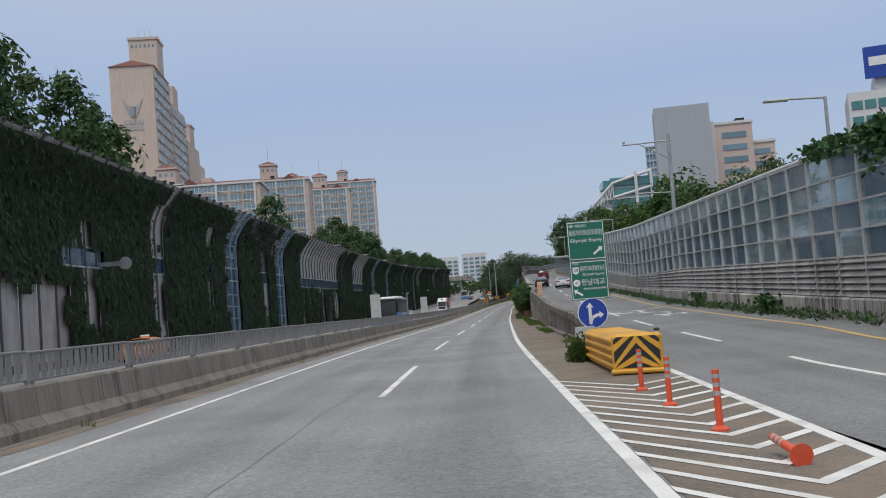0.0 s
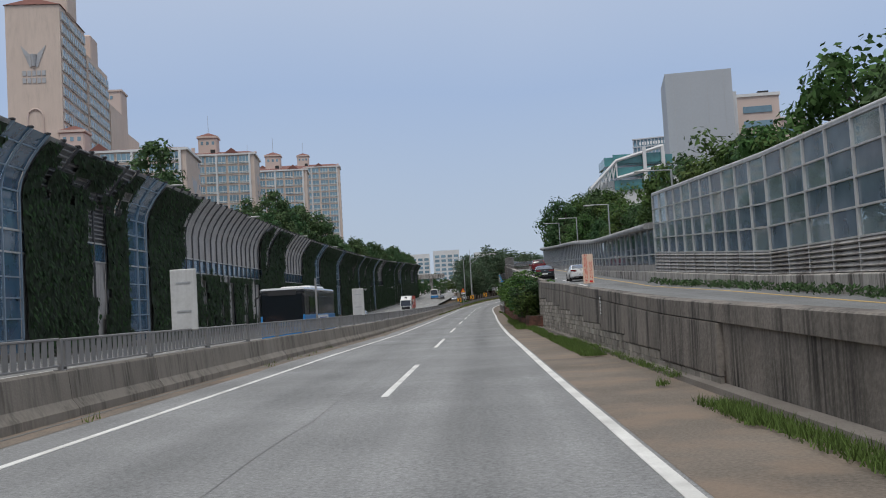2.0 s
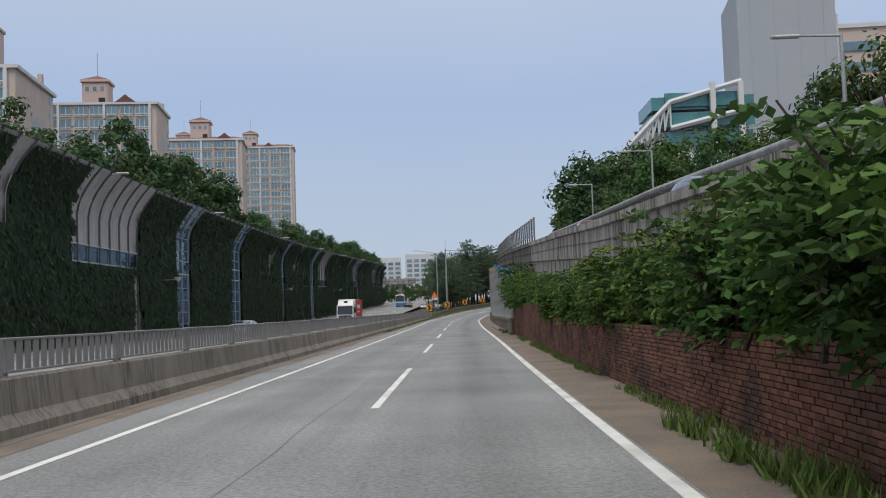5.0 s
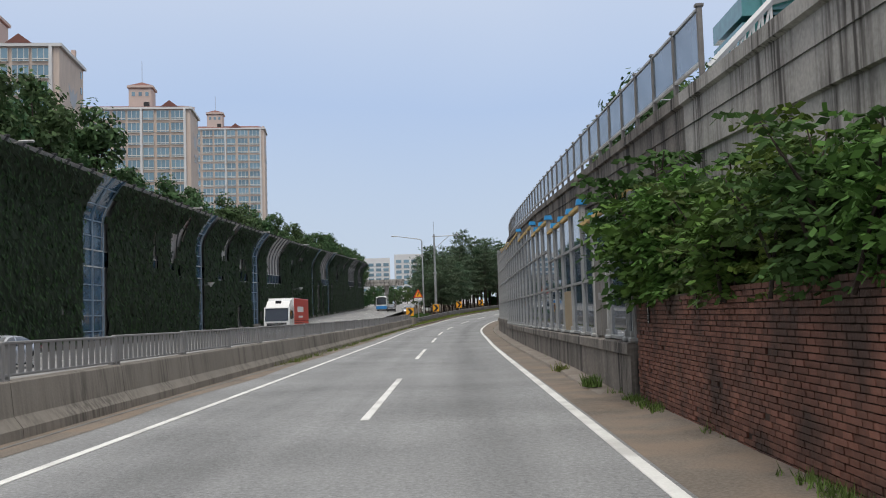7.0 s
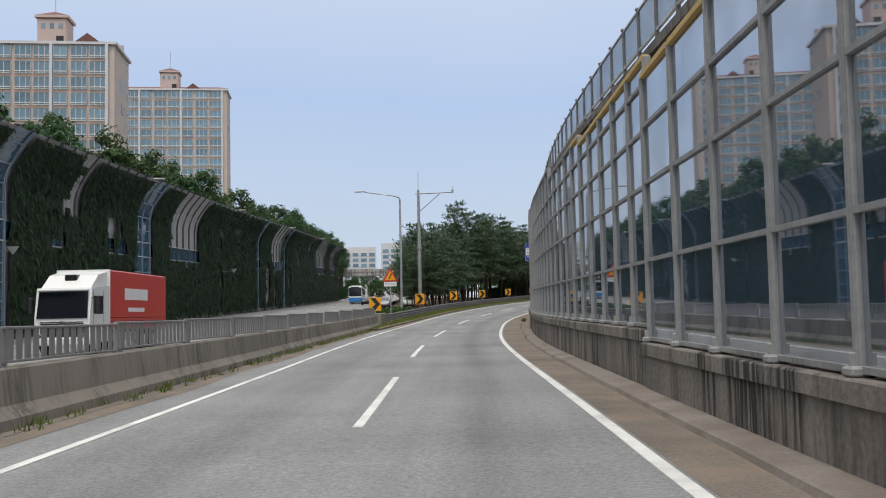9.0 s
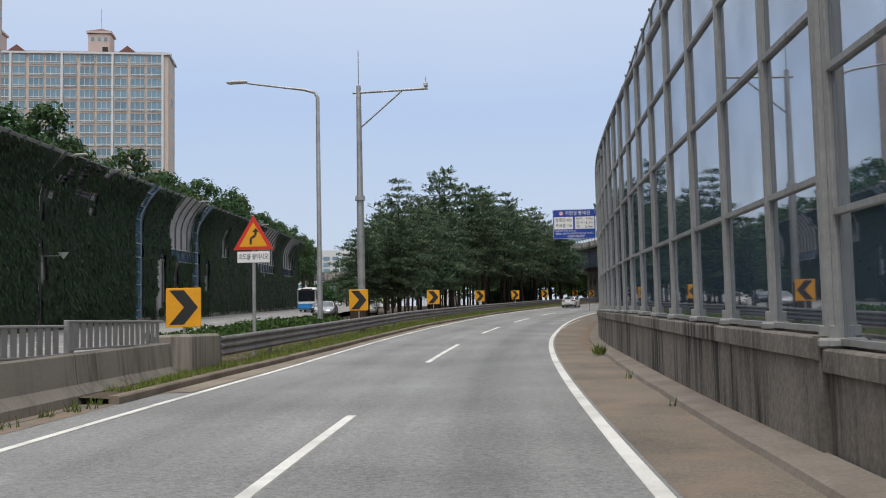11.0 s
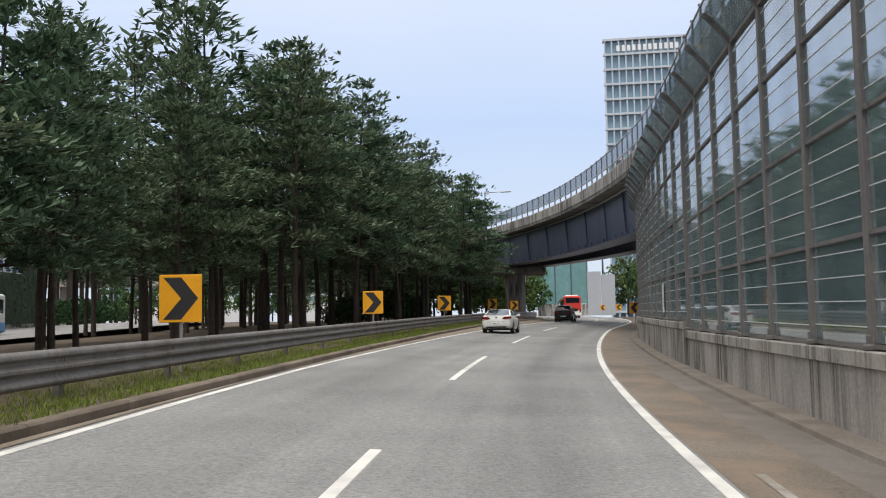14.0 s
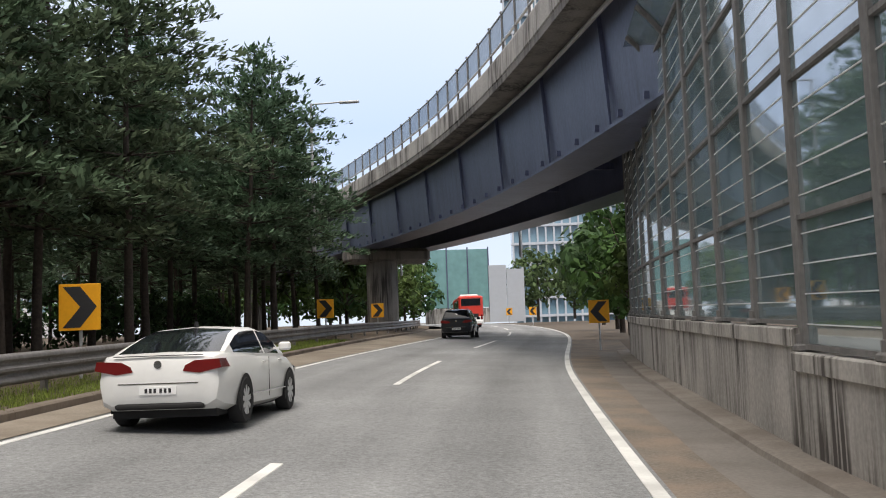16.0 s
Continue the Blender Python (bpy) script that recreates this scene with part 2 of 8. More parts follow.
BRICK_REST = material("joined_red_brick", (0.195, 0.085, 0.06), 0.9, var=0.45, scale=1.3, fine=16, bump=0.6, vary=0.8, island=True, stain=(0.05, 0.034, 0.028), stain_amount=0.85, world_stain=True)
MORTAR = material("mortar", (0.085, 0.06, 0.048), 0.95, var=0.3, scale=1.2)
RETAINING = material("sooty_retaining_concrete", (0.215, 0.193, 0.172), 0.93, var=0.4, scale=0.6, fine=12, bump=0.5, streak=0.95, stain=(0.03, 0.027, 0.025))
GUTTER = material("dusty_gutter", (0.19, 0.172, 0.155), 0.93, var=0.25, scale=0.5, fine=20, bump=0.3, stain=(0.13, 0.11, 0.095), stain_amount=0.5)
GALV = material("galvanised_steel", (0.42, 0.43, 0.44), 0.5, 0.55, var=0.2, scale=3, bump=0.05, stain=(0.2, 0.18, 0.16), stain_amount=0.45)
FENCE_GREY = material("grey_fence_metal", (0.27, 0.265, 0.265), 0.6, 0.2, var=0.15, scale=2, bump=0.05, vary=0.15)
STEEL_DARK = material("weathered_frame", (0.205, 0.195, 0.188), 0.75, 0.1, var=0.25, scale=2, streak=0.5)
FRAME_PALE = material("pale_aluminium", (0.55, 0.55, 0.54), 0.5, 0.2, var=0.12, scale=2, streak=0.4, stain=(0.3, 0.28, 0.26))
LOUVRE = material("louvred_metal", (0.40, 0.385, 0.37), 0.65, 0.1, var=0.22, scale=1.2, streak=0.75, stain=(0.12, 0.10, 0.085))
PANEL = material("perforated_panel", (0.45, 0.43, 0.42), 0.7, 0.1, var=0.15, scale=1.5, fine=40, bump=0.3, streak=0.35)
GLASS = clear_glass("noise_glass", (0.06, 0.105, 0.165), 0.02, 0.86, 3.3)
GLASS_PALE = clear_glass("hazy_glass", (0.20, 0.27, 0.34), 0.06, 0.72, 2.0)
GLASS_BAND = clear_glass("striped_glass", (0.52, 0.64, 0.69), 0.03, 0.42, 3.0)
GLASS_STRIPED = clear_glass("striped_barrier_glass", (0.24, 0.35, 0.38), 0.035, 0.80, 3.3)
FRAME_GREY = material("grey_barrier_frame", (0.33, 0.335, 0.335), 0.55, 0.2, var=0.18, scale=2, streak=0.5, stain=(0.16, 0.15, 0.14))
ROOF_GREY = material("dusty_roof_metal", (0.30, 0.30, 0.30), 0.65, 0.2, var=0.3, scale=1.2, streak=0.5)
GLASS_BLUE = clear_glass("blue_glass", (0.07, 0.15, 0.24), 0.06, 0.75)
GIRDER = material("dark_blue_girder", (0.095, 0.11, 0.18), 0.4, 0.1, var=0.25, scale=0.5, fine=6, streak=0.3)
ORANGE = material("orange_plastic", (0.75, 0.10, 0.04), 0.5, var=0.2, scale=4, stain=(0.3, 0.06, 0.03), stain_amount=0.5)
YELLOW = material("yellow_plastic", (0.74, 0.38, 0.035), 0.5, var=0.14, scale=2, stain=(0.35, 0.2, 0.05), stain_amount=0.35)
BLACK = material("black", (0.02, 0.02, 0.022), 0.6, var=0.2)
RUBBER = material("rubber", (0.022, 0.022, 0.024), 0.85, var=0.2, scale=6)
SIGN_GREEN = material("sign_green", (0.01, 0.15, 0.10), 0.45, var=0.08, scale=1)
SIGN_BLUE = material("sign_blue", (0.015, 0.06, 0.36), 0.45, var=0.08, scale=1)
SIGN_WHITE = material("sign_white", (0.80, 0.80, 0.80), 0.5, var=0.05)
SIGN_RED = material("sign_red", (0.62, 0.03, 0.02), 0.5, var=0.06)
SIGN_AMBER = material("sign_amber", (0.80, 0.36, 0.01), 0.5, var=0.08)
SIGN_BACK = material("sign_back", (0.42, 0.42, 0.43), 0.5, 0.3, var=0.1)
BARK = material("bark", (0.055, 0.042, 0.034), 0.95, var=0.4, scale=3, bump=0.8)
LEAF_IVY = leaf_material("ivy_leaf", (0.034, 0.066, 0.026), 0.6)
# Near-black green: the shade inside the ivy, put into a colour.
IVY_SHADE = material("ivy_shade", (0.016, 0.030, 0.012), 0.9, var=0.5, scale=2.0, fine=6, bump=0.8)
LEAF_PINE = leaf_material("pine_needles", (0.112, 0.165, 0.102), 0.6)
LEAF_TREE = leaf_material("tree_leaf", (0.068, 0.12, 0.036), 0.55)
LEAF_DARK = leaf_material("dark_tree_leaf", (0.068, 0.118, 0.05), 0.55)
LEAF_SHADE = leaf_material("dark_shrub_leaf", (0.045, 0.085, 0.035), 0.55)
LEAF_BRIGHT = leaf_material("shrub_leaf", (0.092, 0.168, 0.04), 0.55)
GRASS = leaf_material("grass_blade", (0.125, 0.175, 0.05), 0.5)
WALL_BEIGE = material("beige_render", (0.62, 0.51, 0.44), 0.85, var=0.06, scale=0.2, fine=4, bump=0.05, streak=0.15)
WALL_PINK = material("pinkish_render", (0.58, 0.47, 0.42), 0.85, var=0.06, scale=0.2, fine=4, bump=0.05)
ROOF_TILE = material("brown_roof", (0.20, 0.085, 0.07), 0.8, var=0.2, scale=0.8)
WALL_GREY = material("grey_cladding", (0.40, 0.42, 0.45), 0.6, var=0.05, scale=0.15, fine=2, bump=0.02)
WALL_WHITE = material("white_cladding", (0.66, 0.66, 0.66), 0.7, var=0.08, scale=0.3)
WINDOW = material("window_glass", (0.17, 0.275, 0.34), 0.12, 0.0, var=0.35, scale=0.25, fine=1.2, bump=0.0, vary=0.5, spec=0.8)
WINDOW_TEAL = material("teal_glass", (0.06, 0.22, 0.22), 0.1, 0.0, var=0.3, scale=0.2, fine=1.0, bump=0.0, spec=0.9)
# For far things: the haze of distance is mixed into these two colours.
TEAL_HAZY = material("teal_glass_paled_by_haze", (0.16, 0.31, 0.31), 0.15, 0.0, var=0.2, scale=0.2, fine=1.0, bump=0.0, spec=0.8)
WALL_HAZY = material("cladding_paled_by_haze", (0.50, 0.53, 0.58), 0.7, var=0.06, scale=0.2, bump=0.0)
WINDOW_FRAME = material("white_window_frame", (0.62, 0.62, 0.60), 0.6, var=0.06)
CAR_WHITE = material("white_car_paint", (0.78, 0.78, 0.77), 0.22, var=0.03, scale=1, bump=0)
CAR_DARK = material("dark_car_paint", (0.028, 0.03, 0.034), 0.2, 0.3, var=0.05, bump=0)
CAR_SILVER = material("silver_car_paint", (0.45, 0.47, 0.50), 0.25, 0.5, var=0.04, bump=0)
CAR_RED = material("dark_red_car_paint", (0.20, 0.02, 0.025), 0.25, 0.1, var=0.05, bump=0)
CAR_ORANGE = material("orange_taxi_paint", (0.72, 0.22, 0.03), 0.3, var=0.04, bump=0)
BUS_RED = material("red_coach_paint", (0.60, 0.05, 0.035), 0.3, var=0.04, bump=0)
BUS_BLUE = material("blue_coach_paint", (0.03, 0.22, 0.55), 0.3, var=0.04, bump=0)
CAR_GLASS = material("tinted_car_glass", (0.012, 0.015, 0.02), 0.06, var=0.1, bump=0, spec=0.9)
TAIL_RED = material("tail_lamp", (0.15, 0.010, 0.010), 0.15, var=0.1, bump=0, spec=0.8)
CHROME = material("chrome", (0.65, 0.65, 0.66), 0.15, 0.95, var=0.05, bump=0)
ALLOY = material("alloy_rim", (0.62, 0.63, 0.64), 0.35, 0.5, var=0.08, bump=0)
UNDER = material("underbody", (0.015, 0.015, 0.016), 0.8, var=0.2)
POST_DARK = material("dark_post_metal", (0.10, 0.10, 0.105), 0.6, 0.2, var=0.2, scale=2)
FRAME_BLUE = material("blue_grey_frame", (0.26, 0.33, 0.40), 0.5, 0.2, var=0.15, scale=2)
RAIL_STEEL = material("weathered_rail_steel", (0.22, 0.21, 0.205), 0.55, 0.4, var=0.25, scale=1.5, streak=0.4, stain=(0.09, 0.07, 0.055))
GRASS_MEDIAN = leaf_material("median_grass_blade", (0.16, 0.235, 0.055), 0.5)
NOTICE_PEACH = material("peach_board", (0.72, 0.52, 0.40), 0.6, var=0.08, scale=2)
CONCRETE_LEDGE = material("ledge_concrete", (0.225, 0.198, 0.172), 0.92, var=0.25, scale=0.8, fine=18, bump=0.3, stain=(0.13, 0.10, 0.08), stain_amount=0.5)
KERB_BROWN = material("brown_kerb_concrete", (0.19, 0.155, 0.125), 0.93, var=0.3, scale=0.8, fine=14, bump=0.4, vary=0.2, stain=(0.09, 0.07, 0.055), stain_amount=0.6)
GUTTER_SAND = material("sandy_gutter", (0.25, 0.215, 0.175), 0.95, var=0.3, scale=0.6, fine=24, bump=0.35, stain=(0.16, 0.125, 0.095), stain_amount=0.6)
CAP_BLUE = material("blue_post_cap", (0.03, 0.28, 0.62), 0.5, var=0.1)
DOOR_BROWN = material("brown_steel_door", (0.20, 0.185, 0.17), 0.6, 0.1, var=0.2, scale=2, streak=0.4)
PLYWOOD = material("weathered_board", (0.30, 0.235, 0.15), 0.8, var=0.2, scale=2)


# ---- plan lines ----
class Line:
    """A line on the ground, sampled densely; s in metres along it, d to its right, h above it."""

    def __init__(self, x, y, z, zero=None, stations=None, bank=None):
        self.x, self.y, self.z = (np.asarray(a, float) for a in (x, y, z))
        self.s = np.r_[0, np.cumsum(np.hypot(np.diff(self.x), np.diff(self.y)))]
        if zero is not None:
            self.s -= np.interp(zero, self.y, self.s)
        self.length, self.stations, self.bank = self.s, stations, bank
        if stations is not None:
            self.s = np.interp(self.length, [b for a, b in stations], [a for a, b in stations])
        tx, ty = np.gradient(self.x), np.gradient(self.y)
        n = np.hypot(tx, ty)
        self.tx, self.ty = tx / n, ty / n

    def at(self, s, d=0.0, h=0.0):
        x, y, z, tx, ty = (np.interp(s, self.s, a) for a in (self.x, self.y, self.z, self.tx, self.ty))
        n = math.hypot(tx, ty)
        if self.bank is not None:
            z -= max(-9.0, min(9.0, d)) * float(np.interp(s, *self.bank))
        return Vector((x + d * ty / n, y - d * tx / n, z + h))

    def station(self, length):
        """The station that lies a true length along the line."""
        return float(np.interp(length, self.length, self.s))

    def place(self, s, d=0.0, h=0.0, turn=0.0):
        tx, ty = np.interp(s, self.s, self.tx), np.interp(s, self.s, self.ty)
        p = self.at(s, d, h)
        return pose(p.x, p.y, p.z, 0, 0, math.degrees(math.atan2(-tx, ty)) + turn)


def curve(knots, k):
    """Catmull-Rom through values at even steps, sampled at the fractional indices k."""
    v = np.asarray(knots, float)
    u = np.clip(k, 1, len(v) - 2.001)
    i = u.astype(int)
    f = u - i
    p0, p1, p2, p3 = v[i - 1], v[i], v[i + 1], v[np.minimum(i + 2, len(v) - 1)]
    return p1 + 0.5 * f * (p2 - p0 + f * (2 * p0 - 5 * p1 + 4 * p2 - p3 + f * (3 * (p1 - p2) + p3 - p0)))


# The dashed line between the two lanes: knots every 44 m of y, from y = -44.
ROAD_X = (-4.43, -2.16, -0.39, 2.26, 5.11, 8.26, 11.45, 15.31, 22.47, 33.69, 49.62, 68.61, 82.7, 91.5, 95.75, 96.87, 96.87)
ROAD_Z = (0.38, -0.05, -0.24, -0.36, -0.36, -0.2, 0.02, 0.42, 1.32, 2.49, 3.75, 4.91, 6.0, 7.05, 8.06, 8.9, 8.9)
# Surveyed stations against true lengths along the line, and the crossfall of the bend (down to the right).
STATIONS = ((-60, -60), (118, 118), (146.2, 150.6), (158.6, 162.2), (210, 213.6), (224, 227.4), (271.3, 269.9), (282.2, 281.7), (293.7, 294.1), (305.3, 306.1), (316.4, 317.6), (338.9, 340.9), (360.8, 363.5), (372.4, 375.2), (700, 702.8))
BANK = ((285, 315, 420, 520), (0.0, 0.05, 0.05, 0.0))
YS = np.arange(-40, 640, 1.0)
ROAD = Line(curve(ROAD_X, (YS + 44) / 44), YS, curve(ROAD_Z, (YS + 44) / 44), 0.0, STATIONS, BANK)


def ground_z(y):
    return float(np.interp(y, YS, ROAD.z))


# The foot of the planted noise wall beyond the opposite carriageway.
WALL_Y = np.arange(-40, 561, 1.0)
WALL_X = np.interp(WALL_Y, (-40, 48, 100, 126, 190, 214, 261, 296, 330, 382, 420, 460, 561), (-27.2, -23.5, -21.5, -20.3, -17.2, -15.7, -12.2, -9.5, -7.0, -2.4, 0.5, 2.8, 6.0))
WALL_X = np.convolve(np.pad(WALL_X, 20, mode="reflect", reflect_type="odd"), np.ones(41) / 41, "valid")
WALL = Line(WALL_X, WALL_Y, [ground_z(y) for y in WALL_Y], 0.0)

# The ramp's outer edge, which becomes the viaduct over the road.
DECK_S = (20, 30, 43, 67, 92, 110, 154, 180, 216, 250, 300, 330, 360)
DECK_TOP = (0.1, 0.35, 1.1, 1.6, 2.45, 2.95, 5.0, 6.1, 7.5, 8.35, 8.95, 9.5, 10.4)


def ramp_top(s):
    return float(np.interp(s, DECK_S, DECK_TOP))


def ramp_h(s):
    return max(0.0, ramp_top(s) - 0.72) if s > 43 else float(np.interp(s, (20, 43), (0.012, 0.38)))


TURN, TILT = radians(-2.85), math.tan(radians(1.45))


def beyond(x, y, z=0.0):
    """The country past the bend is drawn about a point on the bend: turned with the road and climbing with it."""
    x, y = x - 35.3, y - 369.3
    c, s = math.cos(TURN), math.sin(TURN)
    return Vector((42.45 + c * x - s * y, 370.6 + s * x + c * y, z + 2.25 + TILT * (0.29 * x + 0.957 * y)))


def deck_d(s):
    return float(np.interp(s, (260, 300, 330, 362), (6.4, 6.75, 7.3, 7.2)))


edge = [ROAD.at(s, deck_d(s), ramp_top(s)) for s in range(110, 361, 5)]
far = tuple(beyond(*p) for p in ((41.6, 374, 11.7), (44.2, 386, 12.05), (46.0, 398, 12.25), (47.2, 410, 12.3), (47.5, 424, 12.3), (46.7, 440, 12.35), (44.9, 460, 12.45), (41.5, 480, 12.5), (35.5, 505, 12.5), (28.0, 527, 12.5)))
ex, ey, ez = ([p[i] for p in edge] + [p[i] for p in far] for i in range(3))
ky = np.arange(ey[0], 525, 1.0)
smooth = lambda a: np.convolve(np.pad(a, 8, mode="reflect", reflect_type="odd"), np.ones(17) / 17, "valid")
DECK = Line(smooth(np.interp(ky, ey, ex)), ky, smooth(np.interp(ky, ey, ez)))


# ---- mesh helpers ----
class Mesh:
    def __init__(self):
        self.v, self.f, self.mi, self.uv = [], [], [], None

    def add(self, verts, faces, mi=0):
        k = len(self.v)
        self.v += [tuple(p) for p in verts]
        self.f += [tuple(i + k for i in f) for f in faces]
        self.mi += [mi] * len(faces)
        return self

    def box(self, c, size, mi=0, m=None, chamfer=0.0):
        x, y, z = (a / 2 for a in size)
        if chamfer <= 0:
            vs = [(sx * x, sy * y, sz * z) for sx in (-1, 1) for sy in (-1, 1) for sz in (-1, 1)]
            fs = [(0, 1, 3, 2), (4, 6, 7, 5), (0, 4, 5, 1), (2, 3, 7, 6), (0, 2, 6, 4), (1, 5, 7, 3)]
        else:
            e = min(chamfer, x * 0.9, y * 0.9, z * 0.9)
            ring = [(-x + e, -y), (x - e, -y), (x, -y + e), (x, y - e), (x - e, y), (-x + e, y), (-x, y - e), (-x, -y + e)]
            inner = [(px * (x - e) / x, py * (y - e) / y) for px, py in ring]
            vs = [(*p, -z) for p in inner] + [(*p, -z + e) for p in ring] + [(*p, z - e) for p in ring] + [(*p, z) for p in inner]
            fs = [tuple(range(7, -1, -1)), tuple(range(24, 32))]
            fs += [(r * 8 + i, r * 8 + (i + 1) % 8, r * 8 + 8 + (i + 1) % 8, r * 8 + 8 + i) for r in range(3) for i in range(8)]
        vs = [(p[0] + c[0], p[1] + c[1], p[2] + c[2]) for p in vs]
        if m is not None:
            vs = [tuple(m @ Vector(p)) for p in vs]
        return self.add(vs, fs, mi)

    def tube(self, pts, radii, n=8, mi=0, caps=True):
        pts = [Vector(p) for p in pts]
        if not hasattr(radii, "__len__"):
            radii = [radii] * len(pts)
        vs, fs = [], []
        for i, p in enumerate(pts):
            t = (pts[min(i + 1, len(pts) - 1)] - pts[max(i - 1, 0)]).normalized()
            a = t.cross(Vector((0, 0, 1)) if abs(t.z) < 0.9 else Vector((1, 0, 0))).normalized()
            b = t.cross(a)
            vs += [p + radii[i] * (math.cos(q * 2 * math.pi / n) * a + math.sin(q * 2 * math.pi / n) * b) for q in range(n)]
        for i in range(len(pts) - 1):
            fs += [(i * n + q, i * n + (q + 1) % n, (i + 1) * n + (q + 1) % n, (i + 1) * n + q) for q in range(n)]
        if caps:
            fs += [tuple(range(n - 1, -1, -1)), tuple(range((len(pts) - 1) * n, len(pts) * n))]
        return self.add(vs, fs, mi)

    def prism(self, outline, y0, y1, mi=0, m=None):
        """An outline in x, z drawn out along y."""
        n = len(outline)
        vs = [(x, y0, z) for x, z in outline] + [(x, y1, z) for x, z in outline]
        if m is not None:
            vs = [tuple(m @ Vector(p)) for p in vs]
        fs = [tuple(range(n - 1, -1, -1)), tuple(range(n, 2 * n))]
        fs += [(i, (i + 1) % n, n + (i + 1) % n, n + i) for i in range(n)]
        return self.add(vs, fs, mi)

    def sweep(self, line, profile, s0, s1, step=2.0, mi=0, closed=True, uv=False):
        """A profile(s) of (d, h) drawn along a line."""
        count = max(2, int(round((s1 - s0) / step)) + 1)
        ss = np.linspace(s0, s1, count)
        rows = [profile(s) if callable(profile) else profile for s in ss]
        n = len(rows[0])
        vs = [line.at(s, d, h) for s, row in zip(ss, rows) for d, h in row]
        edges = n if closed else n - 1
        fs = [(i * n + q, i * n + (q + 1) % n, (i + 1) * n + (q + 1) % n, (i + 1) * n + q) for i in range(count - 1) for q in range(edges)]
        if closed:
            fs += [tuple(range(n)), tuple(range((count - 1) * n, count * n))[::-1]]
        if uv:
            self.uv = (self.uv or []) + [(d, s) for s, row in zip(ss, rows) for d, _ in row]
        return self.add(vs, fs, mi)

    def data(self, name, mats, smooth=None):
        me = bpy.data.meshes.new(name)
        me.from_pydata(self.v, [], self.f)
        for m in mats if isinstance(mats, (list, tuple)) else [mats]:
            me.materials.append(m)
        me.polygons.foreach_set("material_index", self.mi)
        if self.uv:
            layer = me.uv_layers.new(name="UVMap")
            idx = np.empty(len(me.loops), int)
            me.loops.foreach_get("vertex_index", idx)
            layer.data.foreach_set("uv", np.asarray(self.uv, float)[idx].ravel())
        bm = bmesh.new()
        bm.from_mesh(me)
        if smooth is None or smooth >= 0:
            bmesh.ops.recalc_face_normals(bm, faces=bm.faces)
        bm.to_mesh(me)
        bm.free()
        if smooth and smooth > 0:
            me.polygons.foreach_set("use_smooth", [True] * len(me.polygons))
            me.set_sharp_from_angle(angle=radians(smooth))
        me.update()
        return me


def thing(name, label, category, m=None, group="", kind=""):
    ob = tagged(new(name), label, category, group, kind)
    ob.empty_display_size = 0.2
    if m is not None:
        ob.matrix_basis = m
    return ob


def part(name, mesh, mats, parent=None, label="", m=None, smooth=None):
    ob = new(name, mesh if isinstance(mesh, bpy.types.Mesh) else mesh.data(name, mats, smooth))
    if m is not None:
        ob.matrix_basis = m
    ob.parent = parent
    return tagged(ob, label)


def lone(name, mesh, mats, label, category, kind="", group="", m=None, smooth=None):
    ob = part(name, mesh, mats, None, label, m, smooth)
    return tagged(ob, "", category, group, kind)


def writing(body, size, mat, parent, at, width=None, name="lettering", align="CENTER"):
    """Letters as a flat mesh in the parent's x, z plane, facing -y."""
    c = bpy.data.curves.new(name, "FONT")
    c.body, c.size, c.align_x, c.align_y, c.resolution_u = body, size, align, "CENTER", 3
    tmp = new("tmp_text", c)
    me = bpy.data.meshes.new_from_object(tmp.evaluated_get(bpy.context.evaluated_depsgraph_get()))
    bpy.data.objects.remove(tmp)
    me.materials.clear()
    me.materials.append(mat)
    xs = [v.co.x for v in me.vertices]
    sx = width / (max(xs) - min(xs)) if width and xs else 1.0
    me.transform(Matrix.Translation(at) @ Matrix.Rotation(radians(90), 4, "X") @ Matrix.Diagonal((sx, 1, 1, 1)))
    return part(name, me, mat, parent)


# ---- ground and carriageways ----
gx = np.r_[-1600, -900, -500, -300, np.arange(-200, 301, 25.0), 420, 700, 1600]
gy = np.r_[-600, -300, -120, np.arange(-40, 612, 12.0), 700, 900, 1400, 2500]
g = Mesh()
g.v = [(x, y, ground_z(y) - 0.09 - float(np.interp(y, (270, 300), (0.0, 0.62)))) for y in gy for x in gx]
w = len(gx)
g.f = [(j * w + i, j * w + i + 1, (j + 1) * w + i + 1, (j + 1) * w + i) for j in range(len(gy) - 1) for i in range(w - 1)]
g.mi = [0] * len(g.f)
lone("ground", g, EARTH, "bare brown earth ground round the expressway", "ground", "structure")


def glass_d(s):
    """How far right of the lane line the roadside walls stand."""
    return float(np.interp(s, (170, 222, 245, 280, 300, 315, 330, 358, 385, 415, 430), (4.85, 4.85, 5.0, 5.5, 5.75, 6.15, 6.45, 6.3, 5.85, 6.3, 6.4)))


def right_limit(s):
    return glass_d(s) if s > 170 else float(np.interp(s, (-40, 15, 24, 40, 100, 104, 112, 170), (5.2, 5.2, 5.4, 5.9, 5.9, 5.9, 4.9, 4.85)))


def lane_line(s):
    """Offset of the dashed line, which drifts left towards the viaduct."""
    return float(np.interp(s, (340, 360, 374, 387, 397, 407, 440), (0.0, -0.14, -0.16, -0.33, -0.44, -0.46, -0.2)))


def right_line(s):
    """Offset of the white line along the right edge."""
    return float(np.interp(s, (-40, 60, 100, 160, 215, 285, 315, 420, 520), (3.56, 3.58, 3.46, 3.54, 3.46, 3.58, 3.72, 3.78, 3.6)))


